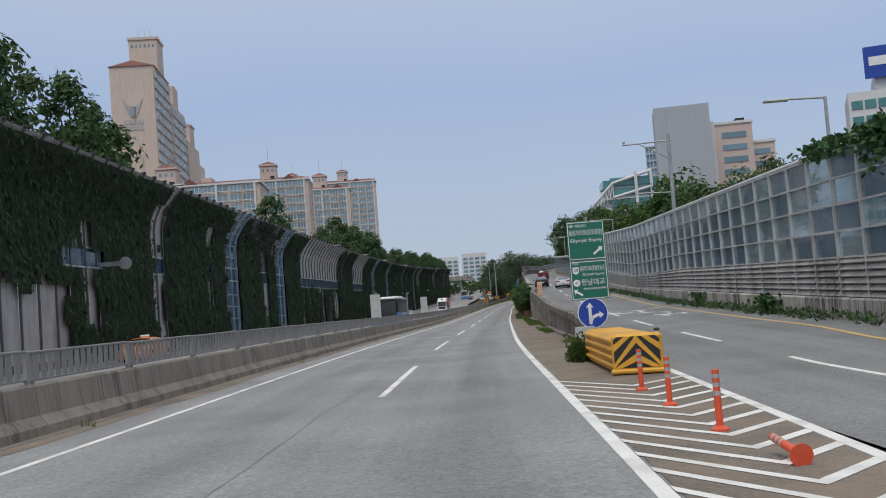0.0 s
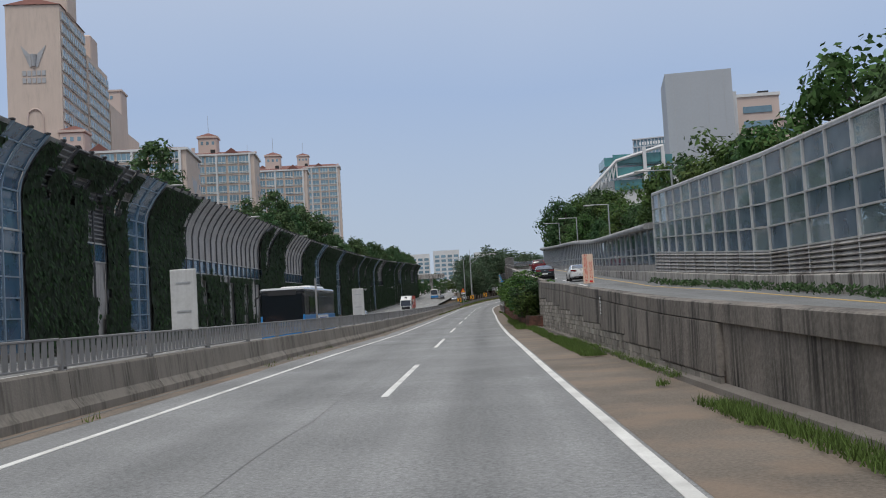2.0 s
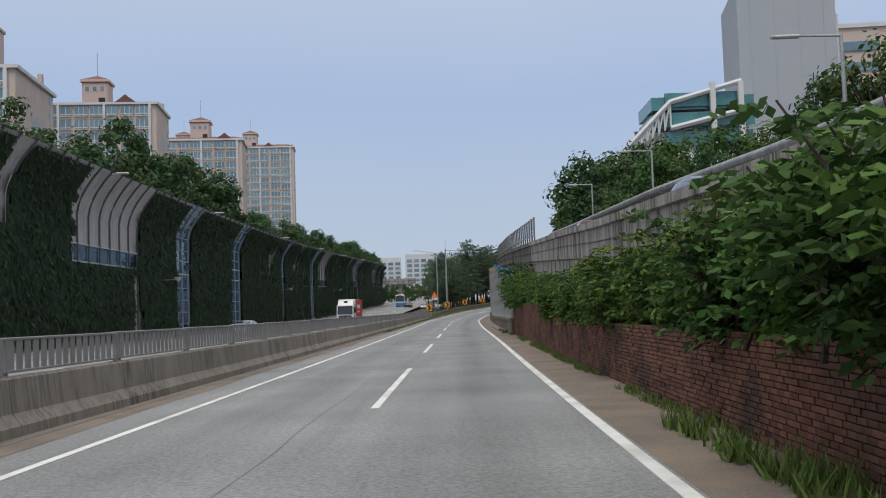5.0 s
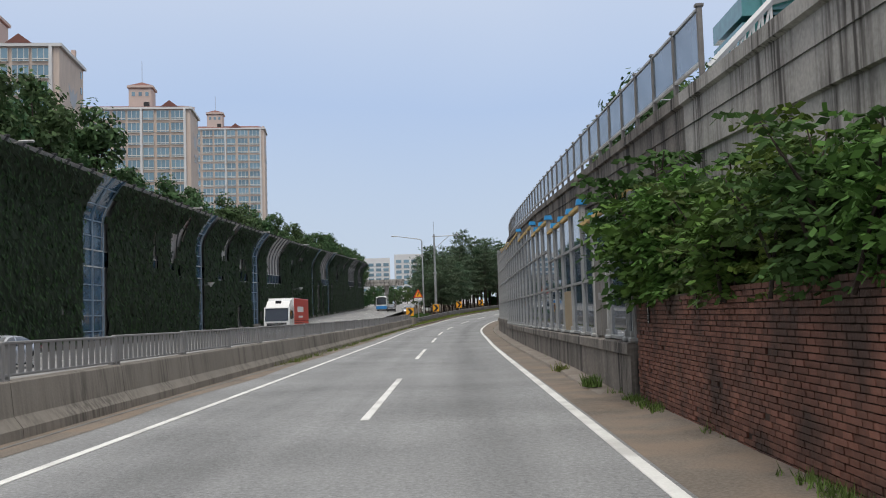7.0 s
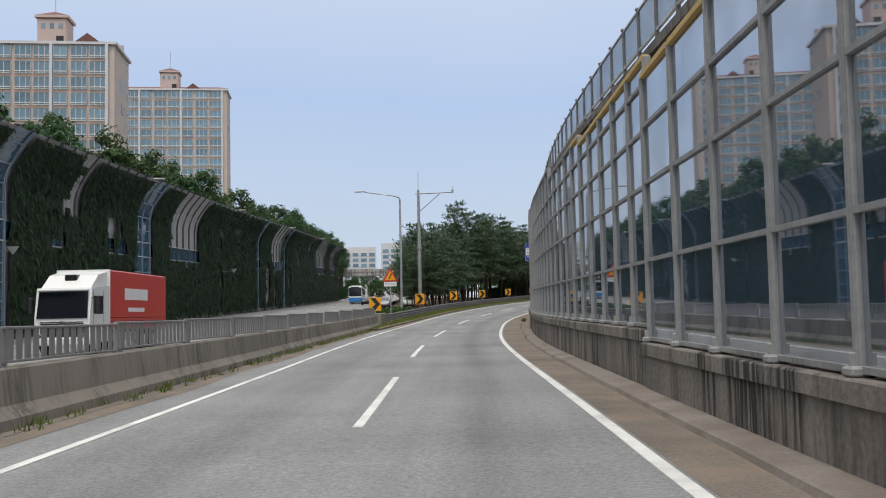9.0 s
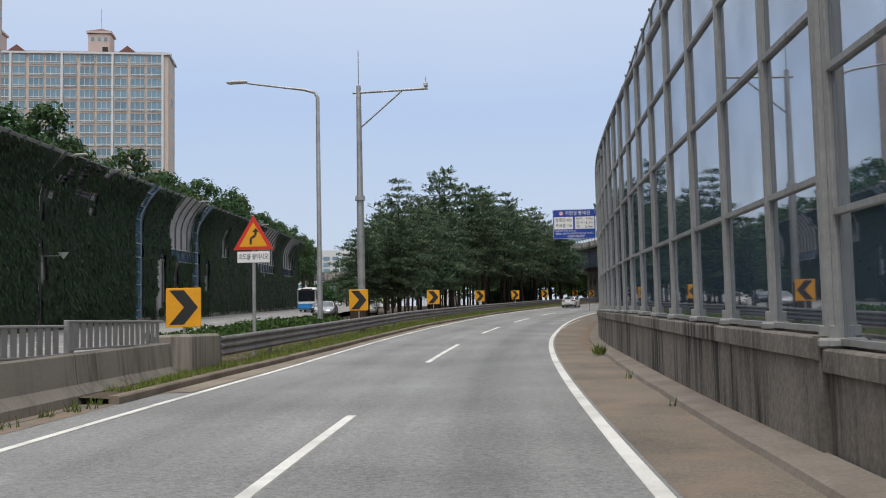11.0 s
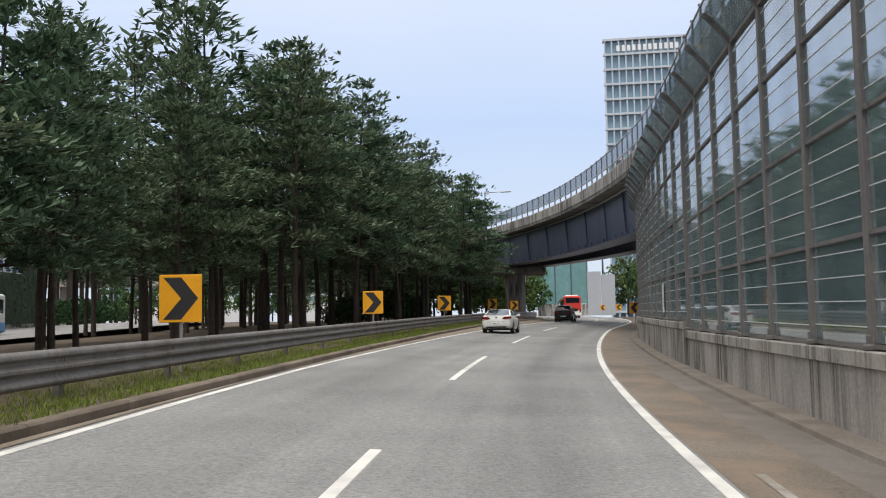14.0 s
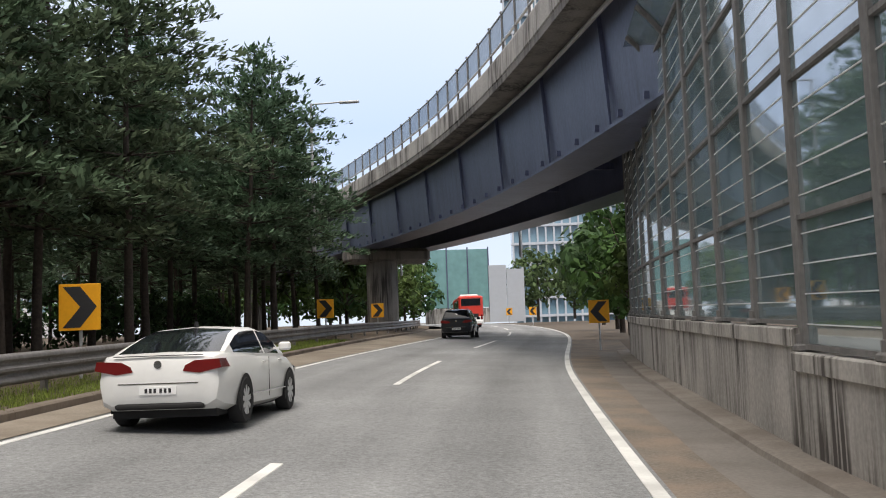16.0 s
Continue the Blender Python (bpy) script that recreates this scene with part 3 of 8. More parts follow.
def left_line(s):
    """Offset of the white line along the left edge."""
    return float(np.interp(s, (-40, 85, 112, 235, 275, 320, 352, 600), (-4.1, -4.1, -3.55, -3.45, -3.75, -3.5, -4.05, -4.0)))


r = Mesh()
r.sweep(ROAD, lambda s: ((-6.2, -0.05), (-6.2, 0.0), (-3.9, 0.0), (-0.1, 0.0), (right_line(s) + 0.15, 0.0), (right_line(s) + 0.15, -0.05)), -40, 600, 4, closed=False, uv=True)
road = lone("road", r, ASPHALT, "grey two-lane asphalt expressway with worn wheel tracks", "road", "structure")
sh = Mesh().sweep(ROAD, lambda s: ((right_line(s) + 0.14, 0.004), (right_limit(s) - 0.5, 0.012 if s > 25 else 0.004), (right_limit(s) + 0.1, 0.05 if s > 25 else 0.003), (right_limit(s) + 0.1, -0.1)), -40, 430, 3, closed=False)
lone("shoulder", sh, SHOULDER, "dusty brown road shoulder with sand and stains", "shoulder", "structure")
lg = Mesh().sweep(ROAD, lambda s: tuple((right_limit(s) + d + 0.05 * noise.noise((s * 0.4, 5, 0)) * (d < -0.3), h * min(1.0, max(0.02, (s - 177) / 9))) for d, h in ((-0.50, 0.0), (-0.47, 0.085), (-0.42, 0.10), (0.0, 0.13), (0.0, 0.0))), 177.4, 415, 1.5)
lone("wall_foot_ledge", lg, CONCRETE_LEDGE, "worn concrete ledge along the foot of the noise barrier", "kerb", "structure")
gt = Mesh().sweep(ROAD, lambda s: ((right_limit(s) - 1.25 + 0.1 * noise.noise((s * 0.15, 2, 0)), 0.011), (right_limit(s) - 0.45, 0.016)), 337, 415, 2, closed=False)
part("gutter_strip", gt, GUTTER, bpy.data.objects["shoulder"], "greyer dusty gutter strip")
kb = Mesh().sweep(ROAD, lambda s: ((right_limit(s) - 0.22, 0.0), (right_limit(s) - 0.2, 0.13), (right_limit(s) + 0.06, 0.15), (right_limit(s) + 0.06, 0.0)), 42, 108, 3)
lone("kerb", kb, GUTTER, "weathered concrete gutter kerb at the foot of the wall", "kerb", "structure")

sb = Mesh().sweep(ROAD, lambda s: ((right_limit(s) - 0.95 - 0.35 * noise.noise((s * 0.35, 4, 1)) - 0.25 * noise.noise((s * 0.09, 8, 1)), 0.0125), (right_limit(s) - 0.46, 0.0175)), 292, 336.5, 0.7, closed=False)
part("sand_drift", sb, SAND, bpy.data.objects["shoulder"], "ochre sand drifted along the ledge")
for a, b in ((319, 323.4), (323.7, 331), (331.2, 338.6)):
    wl_ = Mesh().sweep(ROAD, lambda s: tuple((right_line(s) + float(np.interp(s, (318, 325, 330, 338), (0.19, 0.22, 0.38, 0.56))) + q, 0.014) for q in (-0.06, 0.06)), a, b, 1, closed=False)
    part("worn_line", wl_, PAINT_WORN, bpy.data.objects["shoulder"], "worn remains of an old edge line")

def side(s):
    """Offset of the median barrier."""
    return float(np.interp(s, (-40, 85, 112, 200, 240, 283), (-6.0, -6.1, -5.45, -5.45, -5.25, -5.6)))


# the opposite carriageway lies between the median and the planted wall
op = Mesh()
ys = np.arange(-40, 610, 6.0)
inner = [float(ROAD.at(np.interp(y, ROAD.y, ROAD.s), -6.3).x) if y < 262 else None for y in ys]
last = [x for x in inner if x is not None][-1]
wl = [float(np.interp(y, WALL.y, WALL.x)) for y in ys]
inner = [x if x is not None else max(last - 0.02 * (y - 262), wx + 15.0) for x, y, wx in zip(inner, ys, wl)]
op.v = [p for x, y, wx in zip(inner, ys, wl) for p in ((wx - 0.3, y, ground_z(y) + 0.0), (x, y, ground_z(y) + 0.0))]
op.f = [(2 * i, 2 * i + 1, 2 * i + 3, 2 * i + 2) for i in range(len(ys) - 1)]
op.mi, op.uv = [0] * len(op.f), [q for x, y, wx in zip(inner, ys, wl) for q in ((0.0, y), (x - wx, y))]
lone("opposite_road", op, ASPHALT_OTHER, "pale asphalt of the opposite carriageway", "road", "structure")
for off in (1.6, 5.0, 8.4, 11.8):
    ln_ = Mesh()
    for y in np.arange(-30, 560, 1.0 if off in (1.6,) else 22.0):
        x = float(np.interp(y, WALL.y, WALL.x)) + off
        x2 = float(np.interp(y + 9, WALL.y, WALL.x)) + off
        hi = 1.0 if off in (1.6,) else 9.0
        x2 = x + (x2 - x) * hi / 9
        z, z2 = ground_z(y) + 0.008, ground_z(y + hi) + 0.008
        ln_.add([(x - 0.07, y, z), (x + 0.07, y, z), (x2 + 0.07, y + hi, z2), (x2 - 0.07, y + hi, z2)], [(0, 1, 2, 3)])
    part("lane_marking", ln_, PAINT, road, "white painted lane marking")

# markings on the near carriageway
for line_d, wide in ((left_line, 0.14), (right_line, 0.17)):
    m = Mesh()
    for a in np.arange(-40, 596, 4.0):
        m.sweep(ROAD, lambda s: tuple((line_d(s) + q, hh) for q, hh in ((-wide / 2, 0.0), (-wide / 2, 0.009), (wide / 2, 0.009), (wide / 2, 0.0))), a, a + 4.0, 2)
    part("edge_line", m, PAINT, road, "white painted edge line")
for s0 in (-23.6, -1.6, 20.4, 42.5, 64.7, 87.4, 110.2, 131.6, 153.2, 175.0, 197.5, 219.6, 240.6, 263.2, 286, 308.3, 328.6, 350.2, 372.9, 395.2, 417.2, 439.2, 461.2, 483.2, 505.2):
    part("dash", Mesh().sweep(ROAD, lambda s: tuple((lane_line(s) + q, hh) for q, hh in ((-0.075, 0.0), (-0.07, 0.009), (0.07, 0.009), (0.075, 0.0))), s0, s0 + 10.6, 2.5), PAINT, road)
seam = Mesh()
rnd = random.Random(3)
off = 0.55
for a in np.arange(-38, 150, 1.5):
    nxt = min(0.85, max(0.3, off + rnd.uniform(-0.06, 0.06)))
    p, q = ROAD.at(a, -off, 0.005), ROAD.at(a + 1.5, -nxt, 0.005)
    seam.add([p + Vector((-0.005, 0, 0)), p + Vector((0.005, 0, 0)), q + Vector((0.005, 0, 0)), q + Vector((-0.005, 0, 0))], [(0, 1, 2, 3)])
    off = nxt
part("crack", seam, TAR, road, "dark wandering crack along the lane joint")
lip = Mesh().sweep(ROAD, lambda s: tuple((side(s) + d, h) for d, h in ((0.5, 0.0), (0.5, 0.012), (0.57, 0.012), (0.57, 0.0))), -40, 282, 4)
part("joint_strip", lip, TAR, road, "dark joint at the foot of the median barrier")
dust = Mesh().sweep(ROAD, lambda s: ((side(s) + 0.1, 0.006), (side(s) + 1.0 + 0.25 * noise.noise((s * 0.13, 0, 0)), 0.005)), -40, 285, 2, closed=False)
part("dust_strip", dust, SHOULDER, road, "brown dust along the barrier foot")

# hatched gore before the ramp
def gore_edge(s):
    return float(np.interp(s, (-14, 9.5, 23), (5.3, 5.74, 6.15)))


gore = thing("gore_marking", "white hatched chevron marking on brown asphalt before the ramp", "road marking", kind="structure")
gb = Mesh().sweep(ROAD, lambda s: ((3.7, 0.008), (gore_edge(s) + 0.1, 0.008)), -14, 23, 2, closed=False)
part("gore_surface", gb, SHOULDER, gore, "brown worn asphalt")
for k in range(31):
    s = 18.5 - 1.02 * k
    lo, hi = 4.85, gore_edge(s) - 0.05
    for d0, s_0, d1, s_1, wd in ((3.66, s + 2.2, lo, s, 0.26), (lo, s, hi, s + 1.1 * (hi - lo), 0.24)):
        a0, a1, b0, b1 = ROAD.at(s_0, d0, 0.014), ROAD.at(s_0 + wd, d0, 0.014), ROAD.at(s_1, d1, 0.014), ROAD.at(s_1 + wd, d1, 0.014)
        part("stripe", Mesh().add([a0, b0, b1, a1], [(0, 1, 2, 3)]), PAINT, gore)
rl = Mesh().sweep(ROAD, lambda s: tuple((gore_edge(s) + q, hh) for q, hh in ((-0.08, 0.0), (-0.08, 0.016), (0.08, 0.016), (0.08, 0.0))), -14, 22, 2)
part("border_line", rl, PAINT, gore)


# ---- median barrier, fence, guard rail ----
barrier = thing("median_barrier", "weathered concrete median barrier of joined precast blocks", "barrier", kind="structure")
PITCH = 5.15
BAR = ((0.32, -0.03), (0.30, 0.16), (0.16, 0.34), (0.10, 0.86), (0.06, 0.89), (-0.18, 0.89), (-0.22, 0.86), (-0.30, 0.3), (-0.42, 0.16), (-0.44, -0.03))
first = 17.8 - 10 * PITCH
panels = []
for k in range(62):
    a, b = ROAD.station(first + PITCH * k + 0.012), ROAD.station(first + PITCH * (k + 1) - 0.012)
    if b > 283:
        break
    part("barrier_block", Mesh().sweep(ROAD, lambda s: tuple((side(s) + d, h) for d, h in BAR), a, b, 2.6), CONCRETE, barrier)
    if a > -6:
        panels.append(a)
fence = thing("fence_panel", "grey metal railing panel with upright flat bars on the median barrier", "fence", group="railing panels on the median")
part("post", Mesh().box((0, 0, 0.30), (0.09, 0.10, 0.62), chamfer=0.012).box((0, 0, 0.008), (0.2, 0.22, 0.016)), FENCE_GREY, fence, "square post on a base plate")
part("post", Mesh().box((0, 0.22, 0.30), (0.07, 0.06, 0.60), chamfer=0.01), FENCE_GREY, fence)
part("top_rail", Mesh().box((0, PITCH / 2, 0.585), (0.07, PITCH - 0.12, 0.05), chamfer=0.012), FENCE_GREY, fence)
part("bottom_rail", Mesh().box((0, PITCH / 2, 0.075), (0.05, PITCH - 0.12, 0.045), chamfer=0.01), FENCE_GREY, fence)
bar_mesh = Mesh().box((0, 0, 0.33), (0.018, 0.205, 0.47)).data("bar", FENCE_GREY)
for q in range(15):
    part("bar", bar_mesh, FENCE_GREY, fence, m=pose(0, 0.40 + 0.313 * q, 0))
on_barrier = lambda a: ROAD.place(a, side(a) - 0.05, 0.89, -math.degrees(math.atan((side(a + 5) - side(a)) / 5)))
fence.matrix_basis = on_barrier(panels[0])
for a in panels[1:]:
    copy_thing(fence, on_barrier(a))

block = thing("barrier_end_block", "grey concrete block that ends the median barrier", "barrier", ROAD.place(283.0, -5.75))
part("block", Mesh().box((0, 0, 0.5), (0.9, 2.4, 1.04), chamfer=0.06), CONCRETE, block)
rail = thing("guard_rail", "galvanised steel guard rail with a broad ribbed beam on posts", "guard rail", kind="structure")
WAVE = ((0.0, 0.0), (0.05, 0.045), (0.05, 0.09), (-0.02, 0.15), (-0.02, 0.19), (0.05, 0.245), (0.05, 0.29), (-0.02, 0.345), (-0.02, 0.385), (0.05, 0.44), (0.05, 0.49), (0.0, 0.54))
W = WAVE + tuple((d - 0.018, h) for d, h in reversed(WAVE))


def rail_d(s):
    return float(np.interp(s, (283, 294, 306, 330, 350, 372, 396, 430, 470, 600), (-5.45, -5.1, -5.0, -5.05, -5.2, -5.6, -6.4, -8.0, -8.6, -9.0)))


for a in np.arange(284.4, 470, 4.4):
    part("beam", Mesh().sweep(ROAD, lambda s: tuple((rail_d(s) + d, 0.37 + h) for d, h in W), a, a + 4.42, 1.1), RAIL_STEEL, rail, smooth=50)
    part("post", Mesh().box((0, 0, 0.40), (0.11, 0.13, 0.86), chamfer=0.01).box((0.09, 0, 0.66), (0.08, 0.1, 0.2)), RAIL_STEEL, rail, m=ROAD.place(a + 0.3, rail_d(a) - 0.14))
mk = thing("median_kerb", "brown weathered concrete kerb along the grass median", "kerb", kind="structure")
for a in np.arange(276, 470, 3.0):
    jig = 0.03 * noise.noise((a, 1, 0))
    part("kerb_stone", Mesh().sweep(ROAD, lambda s: tuple((rail_d(s) + 0.95 + jig + d, h) for d, h in ((0.0, -0.02), (0.0, 0.12 + jig), (-0.03, 0.15 + jig), (-0.2, 0.15 + jig), (-0.2, -0.02))), a + 0.01, a + 2.99, 1.5), KERB_BROWN, mk)
md = Mesh().sweep(ROAD, lambda s: ((rail_d(s) + 0.8, 0.1), (rail_d(s) - 0.3, 0.16), (rail_d(s) - 2.5, 0.2), (rail_d(s) - float(np.interp(s, (276, 300, 350, 420, 600), (0.3, 3.0, 12, 25, 40))), 0.1)), 276, 600, 4, closed=False)
lone("median_gutter", Mesh().sweep(ROAD, lambda s: ((rail_d(s) + 0.97, 0.012), (left_line(s) - 0.16, 0.012)), 278, 470, 2, closed=False), GUTTER_SAND, "sandy gutter between the kerb and the edge line", "gutter", "structure")
lone("median_ground", md, EARTH, "brown earth and litter under the median trees", "ground", "structure")


# ---- the ramp on the right: surface, retaining wall, parapet ----
RW = 14.9
rp = Mesh().sweep(ROAD, lambda s: ((float(np.interp(s, (-40, 7, 23, 34, 110), (3.75, 6.0, 5.7, 6.0, 6.3))), ramp_h(s) if s > 24 else 0.006), (10.2, ramp_h(s) + 0.01 * (s > 24)), (RW - 0.4, ramp_h(s) + 0.02)), -40, 330, 3, closed=False, uv=True)
ramp_road = lone("ramp_road", rp, ASPHALT_RAMP, "grey asphalt exit ramp climbing beside the expressway", "road", "structure")
for k in range(12):
    s0 = 16.4 + 12.6 * k
    if s0 < 180:
        part("dash", Mesh().sweep(ROAD, lambda s: tuple((float(np.interp(s, (16, 60, 120), (8.75, 9.3, 9.8))) + q, ramp_h(s) + hh) for q, hh in ((-0.07, 0.0), (-0.07, 0.024), (0.07, 0.024), (0.07, 0.0))), s0, s0 + 5.8, 2), PAINT, ramp_road)
part("edge_line", Mesh().sweep(ROAD, lambda s: tuple((float(np.interp(s, (0, 26, 33, 45), (10.6, 12.1, 12.9, 13.1))) + q, ramp_h(s) + hh) for q, hh in ((-0.08, 0.0), (-0.08, 0.03), (0.08, 0.03), (0.08, 0.0))), -20, 200, 2), PAINT_YELLOW, ramp_road, "faded yellow edge line")
part("edge_line", Mesh().sweep(ROAD, lambda s: tuple((6.9 + q, ramp_h(s) + hh) for q, hh in ((-0.07, 0.0), (-0.07, 0.03), (0.07, 0.03), (0.07, 0.0))), 40, 200, 2), PAINT, ramp_road)
# worn white letters and arrows on the ramp, too worn to read
rnd = random.Random(12)
for k in range(16):
    s0, d0 = 50 + rnd.uniform(0, 12), rnd.uniform(7.6, 12.6)
    lx, ly = (rnd.uniform(0.15, 0.3), rnd.uniform(0.9, 2.0)) if k % 2 else (rnd.uniform(0.6, 1.1), 0.28)
    part("worn_letter", Mesh().sweep(ROAD, lambda s: tuple((d0 + q, ramp_h(s) + hh) for q, hh in ((-lx / 2, 0.0), (-lx / 2, 0.026), (lx / 2, 0.026), (lx / 2, 0.0))), s0, s0 + ly, 1), PAINT, ramp_road)

ret = thing("retaining_wall", "tall stained concrete retaining wall under the ramp", "retaining wall", kind="structure")
for a in np.arange(30, 106.5, 9.5):
    b = min(a + 9.49, 110.3)
    prof = lambda s: ((5.97, -0.1), (5.97, ramp_top(s) - 0.34), (5.90, ramp_top(s) - 0.32), (5.90, ramp_top(s) - 0.02), (5.94, ramp_top(s)), (6.26, ramp_top(s)), (6.3, -0.1))
    part("wall_section", Mesh().sweep(ROAD, prof, a, b, 1.6), RETAINING, ret)
end = Mesh().box((0, 0, 0.35), (0.5, 2.2, 0.75), chamfer=0.12)
part("rounded_end", end, CONCRETE, ret, m=ROAD.place(30.5, 6.1))
# split-stone courses on the lower part of the wall
stones = thing("stone_courses", "split-faced grey-brown stone blocks in level courses", "stone wall", kind="structure")
rnd = random.Random(5)


def stone_block(long, deep):
    """A split-faced block: a chamfered box whose face bulges and leans a little."""
    b = Mesh().box((0, 0, 0), (deep, long, 0.184), chamfer=0.016)
    b.v = [(x - (0.012 * noise.noise((x * 9 + long * 40, y * 5, z * 9 + deep * 70)) + 0.012 if x < -deep * 0.3 else 0), y, z) for x, y, z in b.v]
    return b.data("stone", STONE)


BED_S, BED_H = (62, 93.6, 100.4, 110), (0.2, 1.38, 1.66, 2.03)
bed = lambda s: float(np.interp(s, BED_S, BED_H))
starts = [float(np.interp(0.2 + 0.197 * row, BED_H, BED_S)) for row in range(9)] + [110.2]
for row in range(9):
    low = 0.072 + 0.197 * (row + 1)
    part("upper_face", Mesh().sweep(ROAD, lambda s: ((5.975, low), (5.865, low), (5.855, low + 0.03), (5.875, ramp_top(s) - 0.345), (5.975, ramp_top(s) - 0.345)), starts[row], starts[row + 1] - 0.01, 1.5), RETAINING, ret, "sooty concrete facing above the stonework")
part("joint_bed", Mesh().sweep(ROAD, lambda s: ((5.975, 0.05), (5.945, 0.05), (5.945, bed(s) + 0.15), (5.975, bed(s) + 0.15)), 62, 110.1, 2), MORTAR, stones, "dark recessed joints")
blocks = [(q, stone_block(q - 0.028, 0.085 + 0.012 * (k % 3))) for k, q in enumerate((0.34, 0.38, 0.42, 0.46, 0.36, 0.40, 0.44, 0.48))]
far_stones = Mesh()
for row in range(9):
    h0 = 0.06 + 0.197 * row
    a = starts[row] + (row % 2) * 0.26
    while a < 110:
        long, me = rnd.choice(blocks)
        if a + long > 110.25:
            break
        sm = ROAD.place(a + long / 2, 5.925 + rnd.uniform(-0.012, 0.010), h0 + 0.098, rnd.uniform(-0.8, 0.8))
        if a > 97.0:
            part("stone", me, STONE, stones, m=sm)
        else:
            far_stones.box((0, 0, 0), (0.1, long - 0.028, 0.184), m=sm)
        a += long
tagged(part("stonework", far_stones, STONE_REST, stones, "split-faced stones further along the wall", smooth=-1), kind="stuff")
wing = Mesh()
wing.sweep(ROAD, lambda s: ((5.97 + (s - 110.3) * 0.12, -0.1), (5.97 + (s - 110.3) * 0.12, ramp_top(s) - 0.01), (6.5, ramp_top(s) - 0.01), (6.5, -0.1)), 110.3, 113.0, 1.2)
part("wall_section", wing, RETAINING, ret)
# upper wall behind the planted bed and behind the glass
for a in np.arange(112.9, 326, 8.2):
    prof = lambda s: tuple((deck_d(s) + d, h) for d, h in ((0.0, -0.1), (0.0, ramp_top(s) - 1.32), (-0.07, ramp_top(s) - 1.30), (-0.07, ramp_top(s) - 0.28), (-0.16, ramp_top(s) - 0.24), (-0.16, ramp_top(s)), (0.22, ramp_top(s)), (0.22, -0.1)))
    part("wall_section", Mesh().sweep(ROAD, prof, a, a + 8.19, 2), CONCRETE_LIGHT if 118 < a < 175 else RETAINING, ret)

# tall glazed noise wall on the far side of the ramp
far_wall = thing("ramp_noise_wall", "tall glazed noise wall with grey metal louvres on a concrete base", "noise wall", kind="structure")


def wall_base(s):
    return float(np.interp(s, (0, 32, 66, 90, 118, 178, 330), (0.75, 0.95, 1.75, 2.3, 3.35, 5.6, 9.6)))


def louvre_top(s):
    return float(np.interp(s, (0, 32, 66, 90, 118), (2.1, 2.35, 3.15, 3.35, 4.75)))


def wall_top(s):
    return float(np.interp(s, (0, 32, 66, 90, 118), (5.7, 6.05, 6.95, 7.6, 8.85)))


part("concrete_base", Mesh().sweep(ROAD, lambda s: ((RW - 0.3, -0.1), (RW - 0.3, wall_base(s) - 0.05), (RW - 0.24, wall_base(s)), (RW + 0.3, wall_base(s)), (RW + 0.3, -0.1)), -20, 330, 4), CONCRETE_LIGHT, far_wall, "stained concrete footing")
for row in range(6):
    lo, hi = row / 6, (row + 1) / 6
    f = lambda s, u: wall_base(s) + (louvre_top(s) - wall_base(s)) * u
    part("louvre", Mesh().sweep(ROAD, lambda s: ((RW - 0.04, f(s, lo)), (RW - 0.13, f(s, lo) + 0.04), (RW - 0.03, f(s, hi) - 0.05), (RW + 0.06, f(s, hi)), (RW + 0.06, f(s, lo))), -20, 117.3, 3.4), LOUVRE, far_wall)
STEP = 2.55
stations = [117.3 - STEP * k for k in range(45)]
for k, s in enumerate(stations):
    lo, hi = louvre_top(s), wall_top(s)
    part("post", Mesh().box((0, 0, (hi + wall_base(s)) / 2), (0.13, 0.11, hi - wall_base(s))), FRAME_PALE, far_wall, m=ROAD.place(s, RW - 0.04))
    if k == 0:
        continue
    for row in range(4):
        f = lambda q, u: louvre_top(q) + (wall_top(q) - louvre_top(q)) * u
        part("pane", Mesh().sweep(ROAD, lambda q: ((RW - 0.01, f(q, row / 4 + 0.012)), (RW - 0.01, f(q, row / 4 + 0.238)), (RW + 0.012, f(q, row / 4 + 0.238)), (RW + 0.012, f(q, row / 4 + 0.012))), s + 0.05, s + STEP - 0.05, 2.5), (GLASS_PALE, GLASS_BAND, GLASS_PALE)[rnd.randrange(3)], far_wall)
for row in range(5):
    f = lambda q: louvre_top(q) + (wall_top(q) - louvre_top(q)) * row / 4
    part("rail", Mesh().sweep(ROAD, lambda q: ((RW - 0.09, f(q) - 0.035), (RW - 0.09, f(q) + 0.035), (RW + 0.04, f(q) + 0.035), (RW + 0.04, f(q) - 0.035)), -20, 117.3, 3.4), FRAME_PALE, far_wall)
part("cap", Mesh().sweep(ROAD, lambda q: tuple((RW + 0.02 + 0.13 * math.cos(t), wall_top(q) + 0.08 + 0.12 * math.sin(t)) for t in np.linspace(0, 5.5, 8)), -20, 117.3, 3.4), FRAME_PALE, far_wall, "pale rounded cap", smooth=60)
# lower roofed stretch
low = thing("low_noise_wall", "low glazed noise wall with a rounded grey metal roof edge", "noise wall", kind="structure")
rh = lambda s: float(np.interp(s, (117, 128, 151, 177, 260, 330), (6.9, 7.25, 7.95, 9.25, 12.2, 14.0)))
part("roof_edge", Mesh().sweep(ROAD, lambda s: tuple((RW - 0.1 + 0.75 * math.cos(t), rh(s) - 0.32 + 0.34 * math.sin(t)) for t in np.linspace(-0.3, 3.6, 9)), 117.4, 325, 4), ROOF_GREY, low, "rounded dusty grey roof edge", smooth=60)
